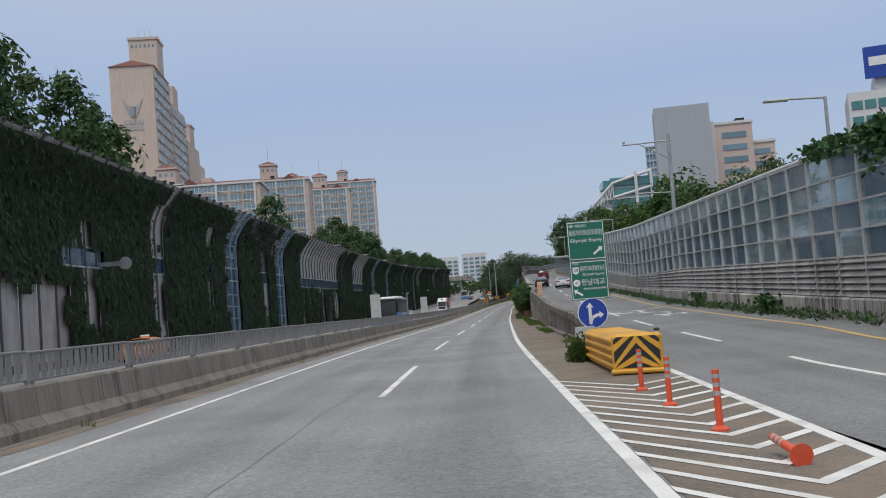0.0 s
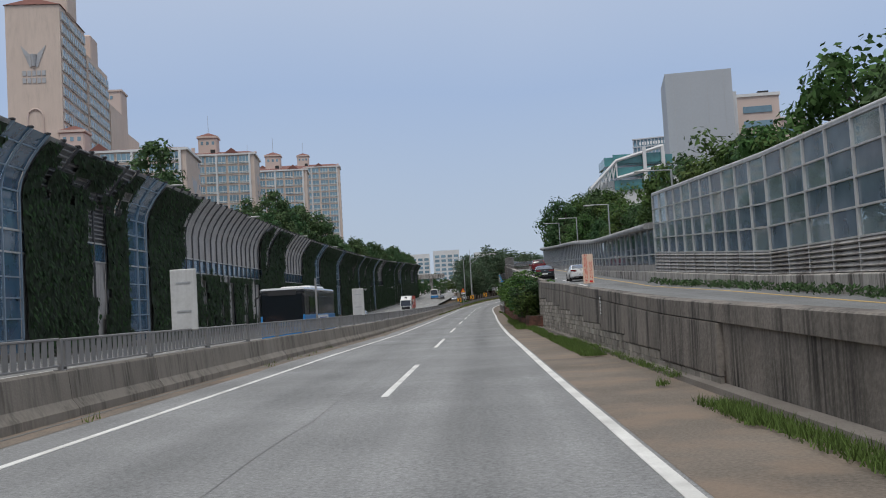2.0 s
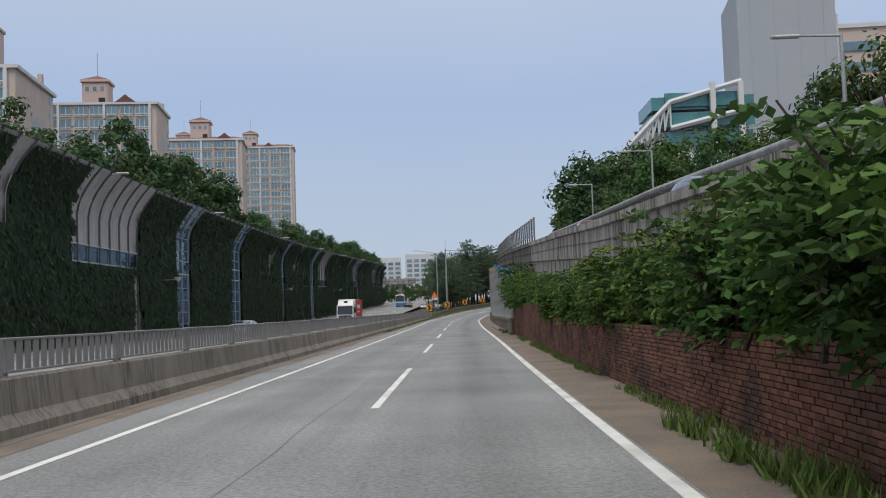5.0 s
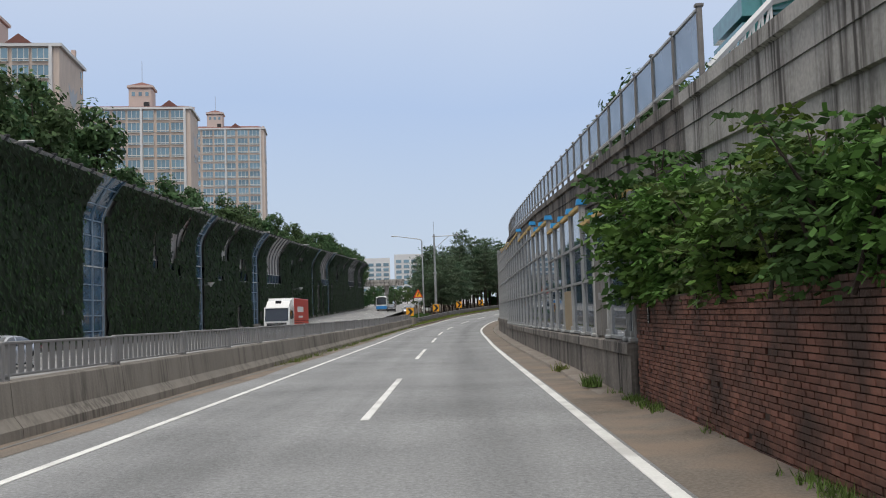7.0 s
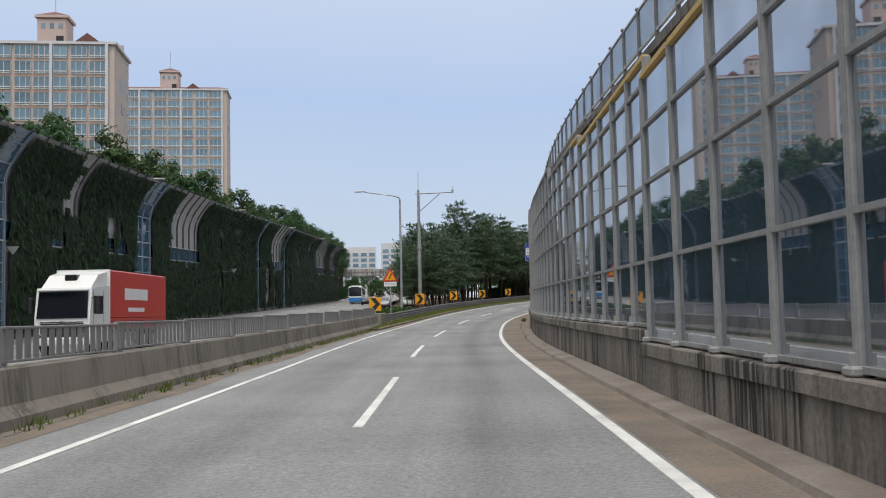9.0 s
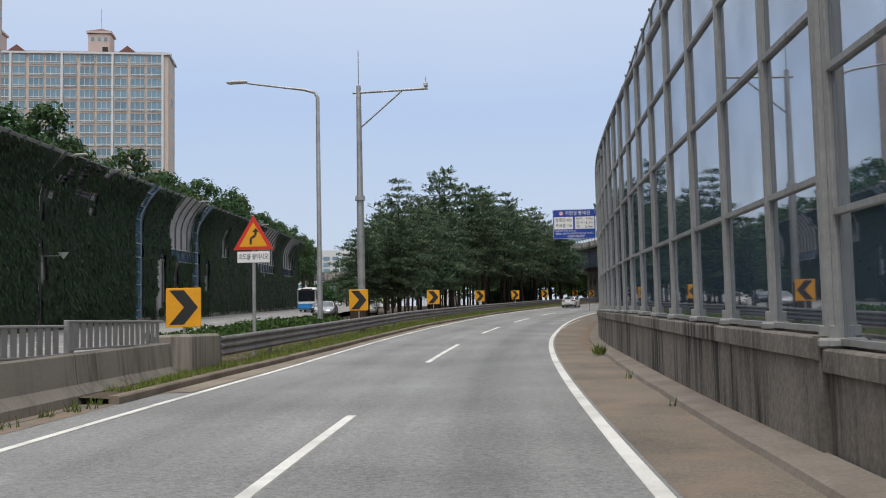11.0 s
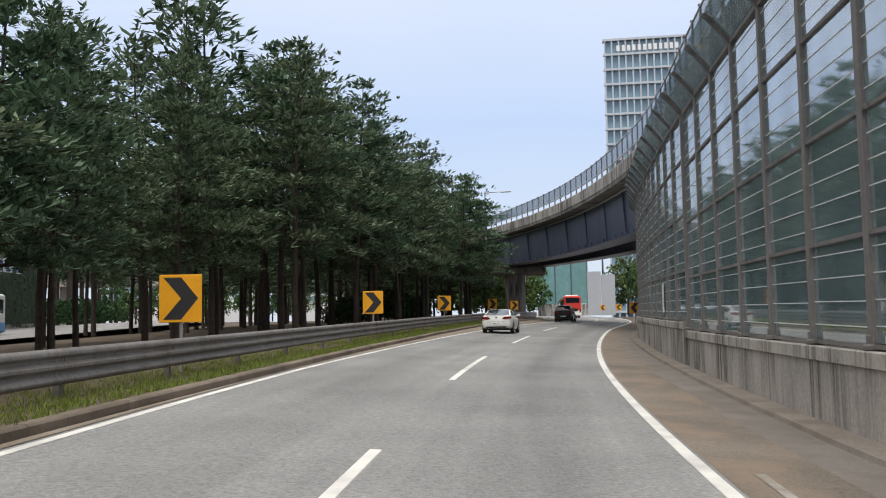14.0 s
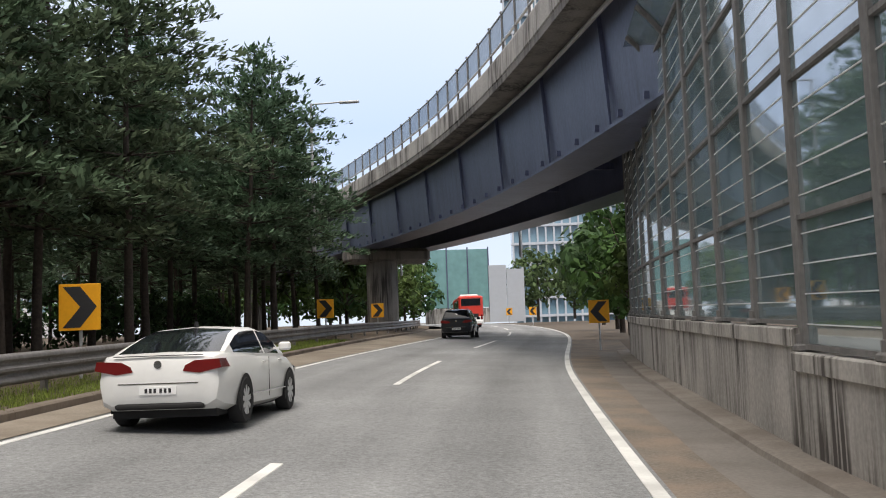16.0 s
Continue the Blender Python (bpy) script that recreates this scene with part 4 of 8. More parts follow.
part("louvre", Mesh().sweep(ROAD, lambda s: ((RW - 0.1, wall_base(s)), (RW - 0.14, wall_base(s) + 0.5), (RW + 0.06, wall_base(s) + 0.5), (RW + 0.06, wall_base(s))), 117.4, 325, 4), LOUVRE, low)
for s in np.arange(117.4, 325, 2.55):
    part("post", Mesh().box((0, 0, (rh(s) + wall_base(s)) / 2), (0.12, 0.09, rh(s) - wall_base(s))), FRAME_PALE, low, m=ROAD.place(s, RW - 0.05))
    part("pane", Mesh().sweep(ROAD, lambda q: ((RW - 0.01, wall_base(q) + 0.52), (RW - 0.01, rh(q) - 0.35), (RW + 0.012, rh(q) - 0.35), (RW + 0.012, wall_base(q) + 0.52)), s + 0.05, s + 2.5, 2.5), (GLASS, GLASS, GLASS_PALE)[rnd.randrange(3)], low)
for u in (0.35,):
    part("rail", Mesh().sweep(ROAD, lambda q: ((RW - 0.12, wall_base(q) + 1.2), (RW - 0.12, wall_base(q) + 1.3), (RW - 0.02, wall_base(q) + 1.3), (RW - 0.02, wall_base(q) + 1.2)), 117.4, 325, 4), FRAME_PALE, low)

# ---- brick planter wall in front of the upper wall ----
planter = thing("brick_planter", "weathered dark red brick planter wall with sooty patches", "brick wall", kind="structure")


def brick_top(s):
    return 0.84 if s < 116 else float(np.interp(s, (116, 118, 152, 153.2, 177.2), (0.9, 1.28, 1.36, 1.95, 1.92)))


def brick_d(s):
    return 4.92 + (0.9 * ((109.8 - s) / 2.4) ** 2 if s < 109.8 else 0.0)


part("core", Mesh().sweep(ROAD, lambda s: ((brick_d(s) + 0.03, -0.1), (brick_d(s) + 0.03, brick_top(s) - 0.03), (brick_d(s) + 0.21, brick_top(s) - 0.03), (brick_d(s) + 0.21, -0.1)), 107.3, 177.2, 1.0), MORTAR, planter, "dark recessed mortar")
part("earth_bed", Mesh().sweep(ROAD, lambda s: ((brick_d(s) + 0.2, brick_top(s) - 0.12), (6.42, brick_top(s) + 0.05)), 107.6, 177.2, 2, closed=False), EARTH, planter, "dark soil bed")
rnd = random.Random(8)
bb = Mesh().box((0, 0, 0), (0.11, 0.205, 0.058)).data("brick", BRICK)
rest = Mesh()
shown = 0
for row in range(27):
    h = 0.035 + 0.072 * row
    length = 107.4 + (row % 2) * 0.11
    while length < 180.6:
        s = ROAD.station(length)
        if h < brick_top(s) - 0.02 and rnd.random() > 0.012:
            mm = ROAD.place(s, brick_d(s) + 0.055 + rnd.uniform(-0.008, 0.008), h, math.degrees(math.atan(1.8 * max(0.0, 109.8 - s) / 5.76)))
            if 158.0 < s < 162.0 and shown < 300:
                part("brick", bb, BRICK, planter, m=mm)
                shown += 1
            else:
                rest.box((0, 0, 0), (0.11, 0.205, 0.058), m=mm)
        length += 0.219
tagged(part("brickwork", rest, BRICK_REST, planter, "weathered red bricks in running bond", smooth=-1), kind="stuff")

# ---- glazed roadside noise barrier on a concrete parapet ----
SECTIONS = ((177.2, 223.8, 0.0, 1.06, 0.94), (223.8, 268.6, 0.08, 1.17, 1.12), (268.6, 315.0, 0.0, 1.24, 1.30), (315.0, 330.2, 0.05, 1.45, 1.10), (330.2, 357.8, 0.0, 1.38, 1.18), (357.8, 384.6, -0.05, 1.42, 1.30), (384.6, 411.8, 0.0, 1.58, 1.55))


def parapet_top(s):
    """Each cast section falls a little towards its far end, so that the tops are stepped."""
    a, b, jog, h0, h1 = next((q for q in SECTIONS if s < q[1]), SECTIONS[-1])
    return h0 + (h1 - h0) * max(0.0, min(1.0, (s - a) / (b - a)))


STEPS = ((184.4, 3.9), (193.4, 4.42), (200.5, 4.88), (209.7, 5.33), (223.8, 5.8), (234.6, 6.2), (245.8, 6.45), (257.4, 6.9))
FIRST_POSTS = (177.2, 177.9, 180.2, 182.4, 184.4, 186.8, 189.1, 191.3, 193.4, 195.9, 198.2, 200.5, 202.8, 205.1, 207.4, 209.7, 212.0, 214.3, 216.6, 219.0, 221.4, 223.8)


def glass_top(s):
    """The glass climbs in level steps at first, then evenly."""
    for end_, h in STEPS:
        if s < end_:
            return h
    return float(np.interp(s, (257.4, 280, 305, 315, 329, 331, 375, 386, 412), (6.95, 7.3, 8.0, 8.45, 8.7, 7.8, 7.8, 8.2, 8.3)))


def strip(s0, s1, gd, x0, x1, low, high):
    """A bar along the barrier between two stations; low and high are heights as functions of the station."""
    return Mesh().sweep(ROAD, lambda q: ((gd(q) + x0, low(q)), (gd(q) + x0, high(q)), (gd(q) + x1, high(q)), (gd(q) + x1, low(q))), s0, s1, 2.0)


for a, b, jog, h0, h1 in SECTIONS:
    banded = a > 320
    sec = thing("roadside_noise_barrier", "glazed roadside noise barrier with heavy grey posts and striped panes on a stained parapet" if banded else "glazed roadside noise barrier with pale metal grid on a stained concrete parapet", "noise barrier", kind="structure")
    frame_m, glass_m = (STEEL_DARK, GLASS_STRIPED) if banded else (FRAME_GREY, GLASS)
    gd = lambda s: glass_d(s) + jog
    part("parapet", Mesh().sweep(ROAD, lambda s: ((gd(s) - 0.04, -0.1), (gd(s) - 0.04, parapet_top(s) - 0.24), (gd(s) - 0.10, parapet_top(s) - 0.22), (gd(s) - 0.10, parapet_top(s) - 0.02), (gd(s) - 0.08, parapet_top(s)), (gd(s) + 0.34, parapet_top(s)), (gd(s) + 0.34, -0.1)), a + 0.02, b - 0.02, 2), CONCRETE_LIGHT if banded else RETAINING, sec, "dark stained concrete parapet")
    n = max(1, round((b - a) / (2.7 if banded else 2.28)))
    st = list(FIRST_POSTS) if a < 180 else [a + (b - a) * k / n for k in range(n + 1)]
    wd = 0.21 if banded else 0.12
    levels = {}
    for k, s in enumerate(st):
        e = st[k + 1] if k < len(st) - 1 else s
        near = s - 0.01 if k else s + 0.01
        top = max(glass_top(near), glass_top((s + e) / 2)) if e > s else glass_top(near)
        base = min(parapet_top(near), parapet_top(s - 0.01))
        pm = ROAD.place(s if k else s + 0.06, gd(s) + 0.12)
        stem = Mesh().box((0, 0, (top + base) / 2), (0.17 if banded else 0.13, wd, top - base + 0.05), chamfer=0.012)
        if banded:
            stem.tube([(0, 0, top), (-0.35, 0, top + 0.45), (-0.62, 0, top + 0.72)], 0.09, 6)
        else:
            stem.box((-0.075, 0, (top + base) / 2), (0.03, wd * 0.55, top - base))
        part("post", stem, frame_m, sec, m=pm)
        part("foot_bracket", Mesh().box((-0.05, 0, base + 0.05), (0.24, 0.24, 0.10), chamfer=0.025).box((-0.07, 0, base + 0.15), (0.14, 0.05, 0.14), chamfer=0.01), frame_m, sec, m=pm)
        if a < 200 and top > glass_top(s - 0.01) + 0.1 or a < 180 and s < 201 and k > 1:
            cap = thing("post_cap", "bright blue cap on a noise barrier post", "post cap", ROAD.place(s, gd(s) + 0.10, top + 0.03), "blue caps on the posts")
            part("cap", Mesh().prism([(-0.15, 0.0), (0.15, 0.0), (0.10, 0.15), (-0.12, 0.15)], -0.12, 0.12), CAP_BLUE, cap)
        if e == s:
            continue
        high = lambda q: glass_top((s + e) / 2) + (glass_top(q) - glass_top((s + e) / 2) if s > 257.4 else 0.0)
        if banded:
            rows = [parapet_top(s) + q for q in (1.6, 3.3, 5.0, 6.65)]
        elif a < 260:
            rows = [2.43, 3.42] if s < 193 else [2.43, 3.84, 4.88, 5.75]
        else:
            rows = [2.78, 4.45, 5.85, 7.35]
        cuts = [parapet_top(s) + 0.06] + [q for q in rows if q < min(high(s), high(e - 0.01)) - 0.3]
        door = abs((s + e) / 2 - 181.3) < 0.4
        if door:
            cuts = [2.97]
        f = lambda q, j: high(q) - 0.02 if j == len(cuts) else cuts[j]
        for j in range(len(cuts)):
            part("pane", strip(s + 0.08, e - 0.08, gd, 0.10, 0.12, lambda q: f(q, j) + 0.03, lambda q: f(q, j + 1) - 0.03), glass_m, sec)
            if a > 180:
                levels.setdefault(round(cuts[j] - parapet_top(s) * banded, 2) if j else 0, []).append((s, e))
            else:
                part("rail", strip(s + wd / 2, e - wd / 2, gd, 0.05, 0.15, lambda q: f(q, j) - 0.03, lambda q: f(q, j) + 0.032), frame_m, sec)
            if banded:
                stp = Mesh()
                span = f(s, j + 1) - f(s, j)
                for u in np.arange(0.25, span - 0.08, 0.36):
                    stp.sweep(ROAD, lambda q: ((gd(q) + 0.088, f(q, j) + u), (gd(q) + 0.088, f(q, j) + u + 0.015), (gd(q) + 0.096, f(q, j) + u + 0.015), (gd(q) + 0.096, f(q, j) + u)), s + 0.1, e - 0.1, 2.0)
                part("stripe", stp, SIGN_WHITE, sec)
        part("top_rail", strip(s + wd / 2, e - wd / 2, gd, 0.03, 0.16, lambda q: high(q) - 0.03, lambda q: high(q) + 0.06), PAINT_YELLOW if s < 236 else frame_m, sec)
        if banded:
            part("bent_panel", Mesh().sweep(ROAD, lambda q: ((gd(q) + 0.11, high(q) + 0.06), (gd(q) - 0.24, high(q) + 0.48), (gd(q) - 0.5, high(q) + 0.74), (gd(q) - 0.48, high(q) + 0.76), (gd(q) - 0.22, high(q) + 0.50), (gd(q) + 0.13, high(q) + 0.08)), s + 0.08, e - 0.08, 2.0), GLASS_BAND, sec)
    for lift_, bays_ in levels.items():
        level = lambda q: parapet_top(q) + 0.06 if lift_ == 0 else lift_ + parapet_top(q) * banded
        part("rail", strip(bays_[0][0] + 0.06, bays_[-1][1] - 0.06, gd, 0.05, 0.15, lambda q: level(q) - 0.03, lambda q: level(q) + 0.032), frame_m, sec)

# service door, a boarded bay and blue caps in the first glazed stretch
sd = thing("service_door", "brown steel double service door in the noise barrier", "door", ROAD.place(181.3, 4.93, parapet_top(181)), kind="structure")
for k, off in enumerate((-0.46, 0.46)):
    lf = part("door_leaf", Mesh().box((0, off, 0.98), (0.05, 0.88, 1.86), chamfer=0.01).box((-0.028, off, 0.98), (0.012, 0.70, 1.62)), DOOR_BROWN, sd)
    part("handle", Mesh().box((-0.05, off * 0.18, 0.95), (0.04, 0.03, 0.16), chamfer=0.008), GALV, lf)
part("door_frame", Mesh().box((0, -0.96, 1.0), (0.09, 0.09, 2.0)).box((0, 0.96, 1.0), (0.09, 0.09, 2.0)).box((0, 0, 2.0), (0.09, 2.0, 0.09)), FRAME_PALE, sd)
bp_ = thing("boarded_bay", "weathered brown board filling one bay of the noise barrier", "board", ROAD.place(187.95, 4.94, parapet_top(188)), kind="structure")
part("board", Mesh().box((0, 0, 0.66), (0.04, 1.95, 1.16), chamfer=0.006), PLYWOOD, bp_)

# ---- fence along the ramp's edge and over the viaduct ----
top_fence = thing("parapet_fence", "row of grey posts with clear panels on the ramp parapet", "fence", kind="structure")
d0 = float(DECK.s[np.argmin(abs(DECK.y - ROAD.at(178, 6.4).y))])
pm_ = Mesh().box((0, 0, 0.78), (0.10, 0.11, 1.6), chamfer=0.01).box((0.0, 0, 1.6), (0.16, 0.15, 0.05)).data("post", STEEL_DARK)
for s in np.arange(d0, DECK.s[-1] - 3, 2.25):
    part("post", pm_, STEEL_DARK, top_fence, m=DECK.place(s, 0.12, -0.02))
    part("pane", Mesh().sweep(DECK, ((0.11, 0.5), (0.11, 1.5), (0.13, 1.5), (0.13, 0.5)), s + 0.06, s + 2.19, 2.2), GLASS_PALE, top_fence)
for h0, h1 in ((0.42, 0.48), (1.50, 1.55)):
    part("rail", Mesh().sweep(DECK, ((0.08, h0), (0.08, h1), (0.16, h1), (0.16, h0)), d0, DECK.s[-1] - 3, 2.2), FRAME_PALE, top_fence)

# ---- the viaduct ----
via = thing("viaduct", "curving road viaduct with a dark blue steel girder and stained concrete parapet", "viaduct", kind="structure")
v0 = float(DECK.s[np.argmin(abs(DECK.y - 324))])
v1 = float(DECK.s[-1] - 1)
for a in np.arange(v0, v1 - 1, 4.0):
    part("parapet", Mesh().sweep(DECK, ((0.0, -0.95), (-0.04, -0.9), (-0.04, -0.1), (0.0, 0.0), (0.3, 0.0), (0.34, -0.95)), a + 0.01, a + 3.99, 2), CONCRETE_LIGHT, via)
part("deck", Mesh().sweep(DECK, ((0.0, -1.2), (0.0, -0.93), (9.5, -0.85), (9.5, -1.2)), v0, v1, 3), CONCRETE_DARK, via, "concrete deck slab")
part("far_parapet", Mesh().sweep(DECK, ((9.2, -0.9), (9.2, 0.1), (9.5, 0.1), (9.5, -0.9)), v0, v1, 3), CONCRETE_LIGHT, via)
g0 = float(DECK.s[np.argmin(abs(DECK.y - 386))])
for d in (1.25, 6.6):
    part("girder", Mesh().sweep(DECK, ((d, -1.2), (d + 0.25, -4.5), (d + 0.0, -4.55), (d + 0.0, -4.65), (d + 1.9, -4.65), (d + 1.9, -4.55), (d + 1.65, -4.5), (d + 1.9, -1.2)), g0 - 25, v1, 2.5), GIRDER, via, "dark blue welded steel girder")
for a in np.arange(g0 - 20, v1, 7.6):
    part("stiffener", Mesh().sweep(DECK, ((1.12, -1.22), (1.36, -4.52), (1.42, -4.52), (1.3, -1.22)), a, a + 0.14, 0.1), GIRDER, via)
    part("cross_beam", Mesh().sweep(DECK, ((3.1, -3.6), (3.1, -3.3), (6.6, -3.3), (6.6, -3.6)), a, a + 0.25, 0.2), GIRDER, via)
for a in np.arange(g0 - 20, v1, 2.4):
    part("bolt_rib", Mesh().sweep(DECK, ((1.12, -4.54), (1.14, -4.34), (1.27, -4.34), (1.27, -4.54)), a, a + 0.1, 0.1), GIRDER, via)
part("pipe", Mesh().tube([DECK.at(a, 0.9, -1.45) for a in np.arange(g0 - 10, v1, 3.0)], 0.07, 8), FRAME_PALE, via, "pale drain pipe under the slab", smooth=60)
for y in (447, 492):
    sp = float(DECK.s[np.argmin(abs(DECK.y - y))])
    zt = DECK.at(sp).z - 4.6
    zg = ground_z(y)
    pier = Mesh().box((3.9, 0, zt - 0.6), (6.8, 2.2, 1.2), chamfer=0.3).tube([(3.5, 0, -0.2 + zg), (3.5, 0, zt - 1.1)], 1.25, 16)
    pm2 = DECK.place(sp)
    pm2.translation.z = 0
    part("pier", pier, CONCRETE_DARK, via, "dark concrete pier with a broad head", m=pm2)


# ---- planted noise wall beyond the opposite carriageway ----
BAY = 2.32
WALL_END = 458.0


def bend(h):
    """How far the wall leans towards the road at a height."""
    return 0.0 if h < 9.6 else 1.9 * ((h - 9.6) / 3.4) ** 1.7


def wall_height(s):
    return 13.0


GLASS_SPOTS = (100.5, 102.5, 122.3, 124.6, 216.3, 218.0, 239.0, 241.0, 271.3, 299.0, 301.6, 353.4, 372.6, 374.6)
BARE_TOP = ((137.0, 171.0), (187.8, 203.0), (308.8, 320.0), (362.5, 371.5), (410.0, 427.0), (436.0, 449.0))
STRIPS = ((63.0, 64.8, 0.0, 9.5), (76.8, 79.4, 0.0, 13.6), (92.0, 93.4, 0.0, 12.0), (175.2, 177.4, 6.5, 12.9), (254.8, 256.3, 6.8, 9.4), (260.3, 262.5, 6.4, 10.2), (280.0, 282.0, 5.8, 7.6), (283.0, 285.2, 8.5, 12.6), (290.6, 294.8, 6.0, 9.6), (330.0, 330.9, 0.0, 12.6), (358.0, 361.6, 0.0, 6.8), (364.5, 366.5, 0.0, 6.0), (386.5, 389.6, 7.5, 11.0), (399.0, 402.0, 9.0, 12.6))
SLATTED = ((105.5, 121.5), (331.6, 341.5))
green_wall = thing("planted_noise_wall", "tall grey noise wall with a curved top, mostly covered in ivy", "noise wall", kind="structure")
bays = [-8.0 + BAY * k for k in range(8, int((WALL_END + 8) / BAY))]
GLASS_BAYS = [(s, s + BAY) for s in bays if any(s <= q < s + BAY for q in GLASS_SPOTS)]
arc = lambda hs, t: [(bend(h) + t, h) for h in hs]
for s in bays:
    e = s + BAY
    glazed = any(abs(a - s) < 0.01 for a, b in GLASS_BAYS)
    beside = any(abs(b - s) < 0.01 for a, b in GLASS_BAYS)
    top = wall_height(s + BAY / 2)
    hs = list(np.linspace(9.0, top, 7))
    pts = [WALL.at(s, 0.14, 0.0)] + [WALL.at(s, bend(h) + 0.14, h) for h in hs]
    part("post", Mesh().tube(pts, 0.085, 5), FRAME_BLUE if glazed or beside else POST_DARK, green_wall)
    for name, lo, hi in (("panel", 0.0, 6.2), ("glass_band", 6.2, 7.5)):
        part(name, Mesh().sweep(WALL, ((0.0, lo + 0.02), (0.05, lo + 0.02), (0.05, hi - 0.02), (0.0, hi - 0.02)), s + 0.06, e - 0.06, 2.0), GLASS_BLUE if name == "glass_band" or glazed else PANEL, green_wall)
    slatted = any(a < s < b - BAY for a, b in SLATTED)
    hs = [7.5] + hs
    part("curved_panel", Mesh().sweep(WALL, arc(hs, 0.05 - 0.08 * slatted) + arc(hs, -0.08 * slatted)[::-1], s + 0.06, e - 0.06, 2.0), GLASS_BLUE if glazed else POST_DARK if slatted else PANEL, green_wall, smooth=40)
    if glazed:
        for h in (1.2, 2.4, 3.6, 4.8, 8.6, 9.8, 11.0, 12.2):
            part("rail", Mesh().sweep(WALL, ((bend(h) + 0.04, h - 0.04), (bend(h) + 0.15, h - 0.04), (bend(h) + 0.15, h + 0.04), (bend(h) + 0.04, h + 0.04)), s, e, 2.0), FRAME_BLUE, green_wall)
    if s < 320:
        part("top_clip", Mesh().box((0, 0, 0.06), (0.32, 0.26, 0.14), chamfer=0.03), BLACK, green_wall, m=WALL.place(s, bend(top) + 0.05, top))
for a, b in SLATTED:
    for h in np.arange(7.8, 13.0, 0.3):
        part("slat", Mesh().sweep(WALL, ((bend(h), h), (bend(h) + 0.10, h + 0.03), (bend(h) + 0.10, h + 0.11), (bend(h), h + 0.08)), a, b, 3.0), FENCE_GREY, green_wall)
for h in (6.2, 7.5):
    part("rail", Mesh().sweep(WALL, ((0.04, h - 0.05), (0.17, h - 0.05), (0.17, h + 0.05), (0.04, h + 0.05)), -8, WALL_END, 3.0), FRAME_PALE, green_wall)
part("footing", Mesh().sweep(WALL, ((-0.3, -0.1), (-0.3, 0.45), (0.35, 0.45), (0.42, -0.1)), -8, WALL_END, 4), CONCRETE_DARK, green_wall)


def covered(s, h):
    """Where ivy hides the wall; its edge is ragged."""
    n = noise.noise((s * 0.35, h * 0.35, 3.0)) + 0.5 * noise.noise((s * 1.1, h * 1.1, 8.0))
    for a, b in GLASS_BAYS:
        if a - 0.1 + 0.25 * n < s < b + 0.1 + 0.25 * n:
            return False
    for a, b, lo, hi in STRIPS:
        if a + 0.7 * n < s < b + 0.7 * n and lo < h < hi + n:
            return noise.noise((s * 0.9, h * 0.35, 60.0)) > 0.25
    for a, b in BARE_TOP:
        if a + 0.9 * n < s < b + 1.3 * n and h > 6.1 + 0.8 * n:
            return noise.noise((s * 0.12, h * 0.2, 40.0)) > 0.42 and s > 400
    if any(a < s < b for a, b in SLATTED) and h > 9.8 + 1.2 * n:
        return noise.noise((s * 0.7, h * 1.2, 50.0)) > -0.12
    if 48 < s < 60.5 + n and h < 4.9 + n or 60.2 + n < s < 66.5 + n and 6.2 < h < 7.6 + 0.7 * n:
        return False
    if s > 135 and s < 175 and h < 5.2:
        return noise.noise((s * 0.3, h * 0.08, 77.0)) < 0.08 + 0.2 * n
    return noise.noise((s * 0.16, h * 0.055, 17.0)) + 0.25 * n < 0.6


cells = Mesh()
leaves = Mesh()
rnd = random.Random(31)
ds, dh = 0.75, 0.6
for i in range(20, int((WALL_END + 6) / ds)):
    s0 = -6 + i * ds
    top = wall_height(s0) + 0.15
    for j in range(int(top / dh)):
        h0 = 0.1 + j * dh
        if not covered(s0 + ds / 2, h0 + dh / 2):
            continue
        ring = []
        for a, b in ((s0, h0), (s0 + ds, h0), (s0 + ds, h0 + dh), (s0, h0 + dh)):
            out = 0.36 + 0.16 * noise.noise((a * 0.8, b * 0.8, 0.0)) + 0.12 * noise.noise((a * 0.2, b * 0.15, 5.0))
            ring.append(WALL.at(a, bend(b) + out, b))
        # Backing sheet whose dark colour stands for shade between the leaves.
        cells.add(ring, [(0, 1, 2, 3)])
        for _ in range(7 if 30 < s0 < 380 else 3):
            a, b = s0 + rnd.random() * ds, h0 + rnd.random() * dh
            out = 0.44 + 0.16 * noise.noise((a * 0.8, b * 0.8, 0.0)) + 0.12 * noise.noise((a * 0.2, b * 0.15, 5.0)) + rnd.uniform(-0.06, 0.16)
            p = WALL.at(a, bend(b) + out, b)
            q = rnd.uniform(0.09, 0.2)
            u = Vector((rnd.uniform(-0.5, 0.5), 1, rnd.uniform(-0.4, 0.4))).normalized() * q
            v = Vector((rnd.uniform(-0.2, 0.7), rnd.uniform(-0.3, 0.3), -1)).normalized() * q * 1.3
            leaves.add([p - u * 0.7, p - v * 0.9, p + u * 0.7, p + v], [(0, 1, 2, 3)])
ivy = thing("ivy", "dense dark green ivy hanging over the noise wall", "ivy", kind="stuff")
part("ivy_mat", cells, IVY_SHADE, ivy, "sheet behind the leaves, coloured dark as their shade", smooth=-1)
part("ivy_foliage", leaves, LEAF_IVY, ivy, smooth=-1)

# street lamps whose arms reach over from behind the wall, and small plates on the wall
arm = thing("wall_lamp", "slender street lamp arm with a pale flat head over the wall", "street lamp", group="lamps along the noise wall")
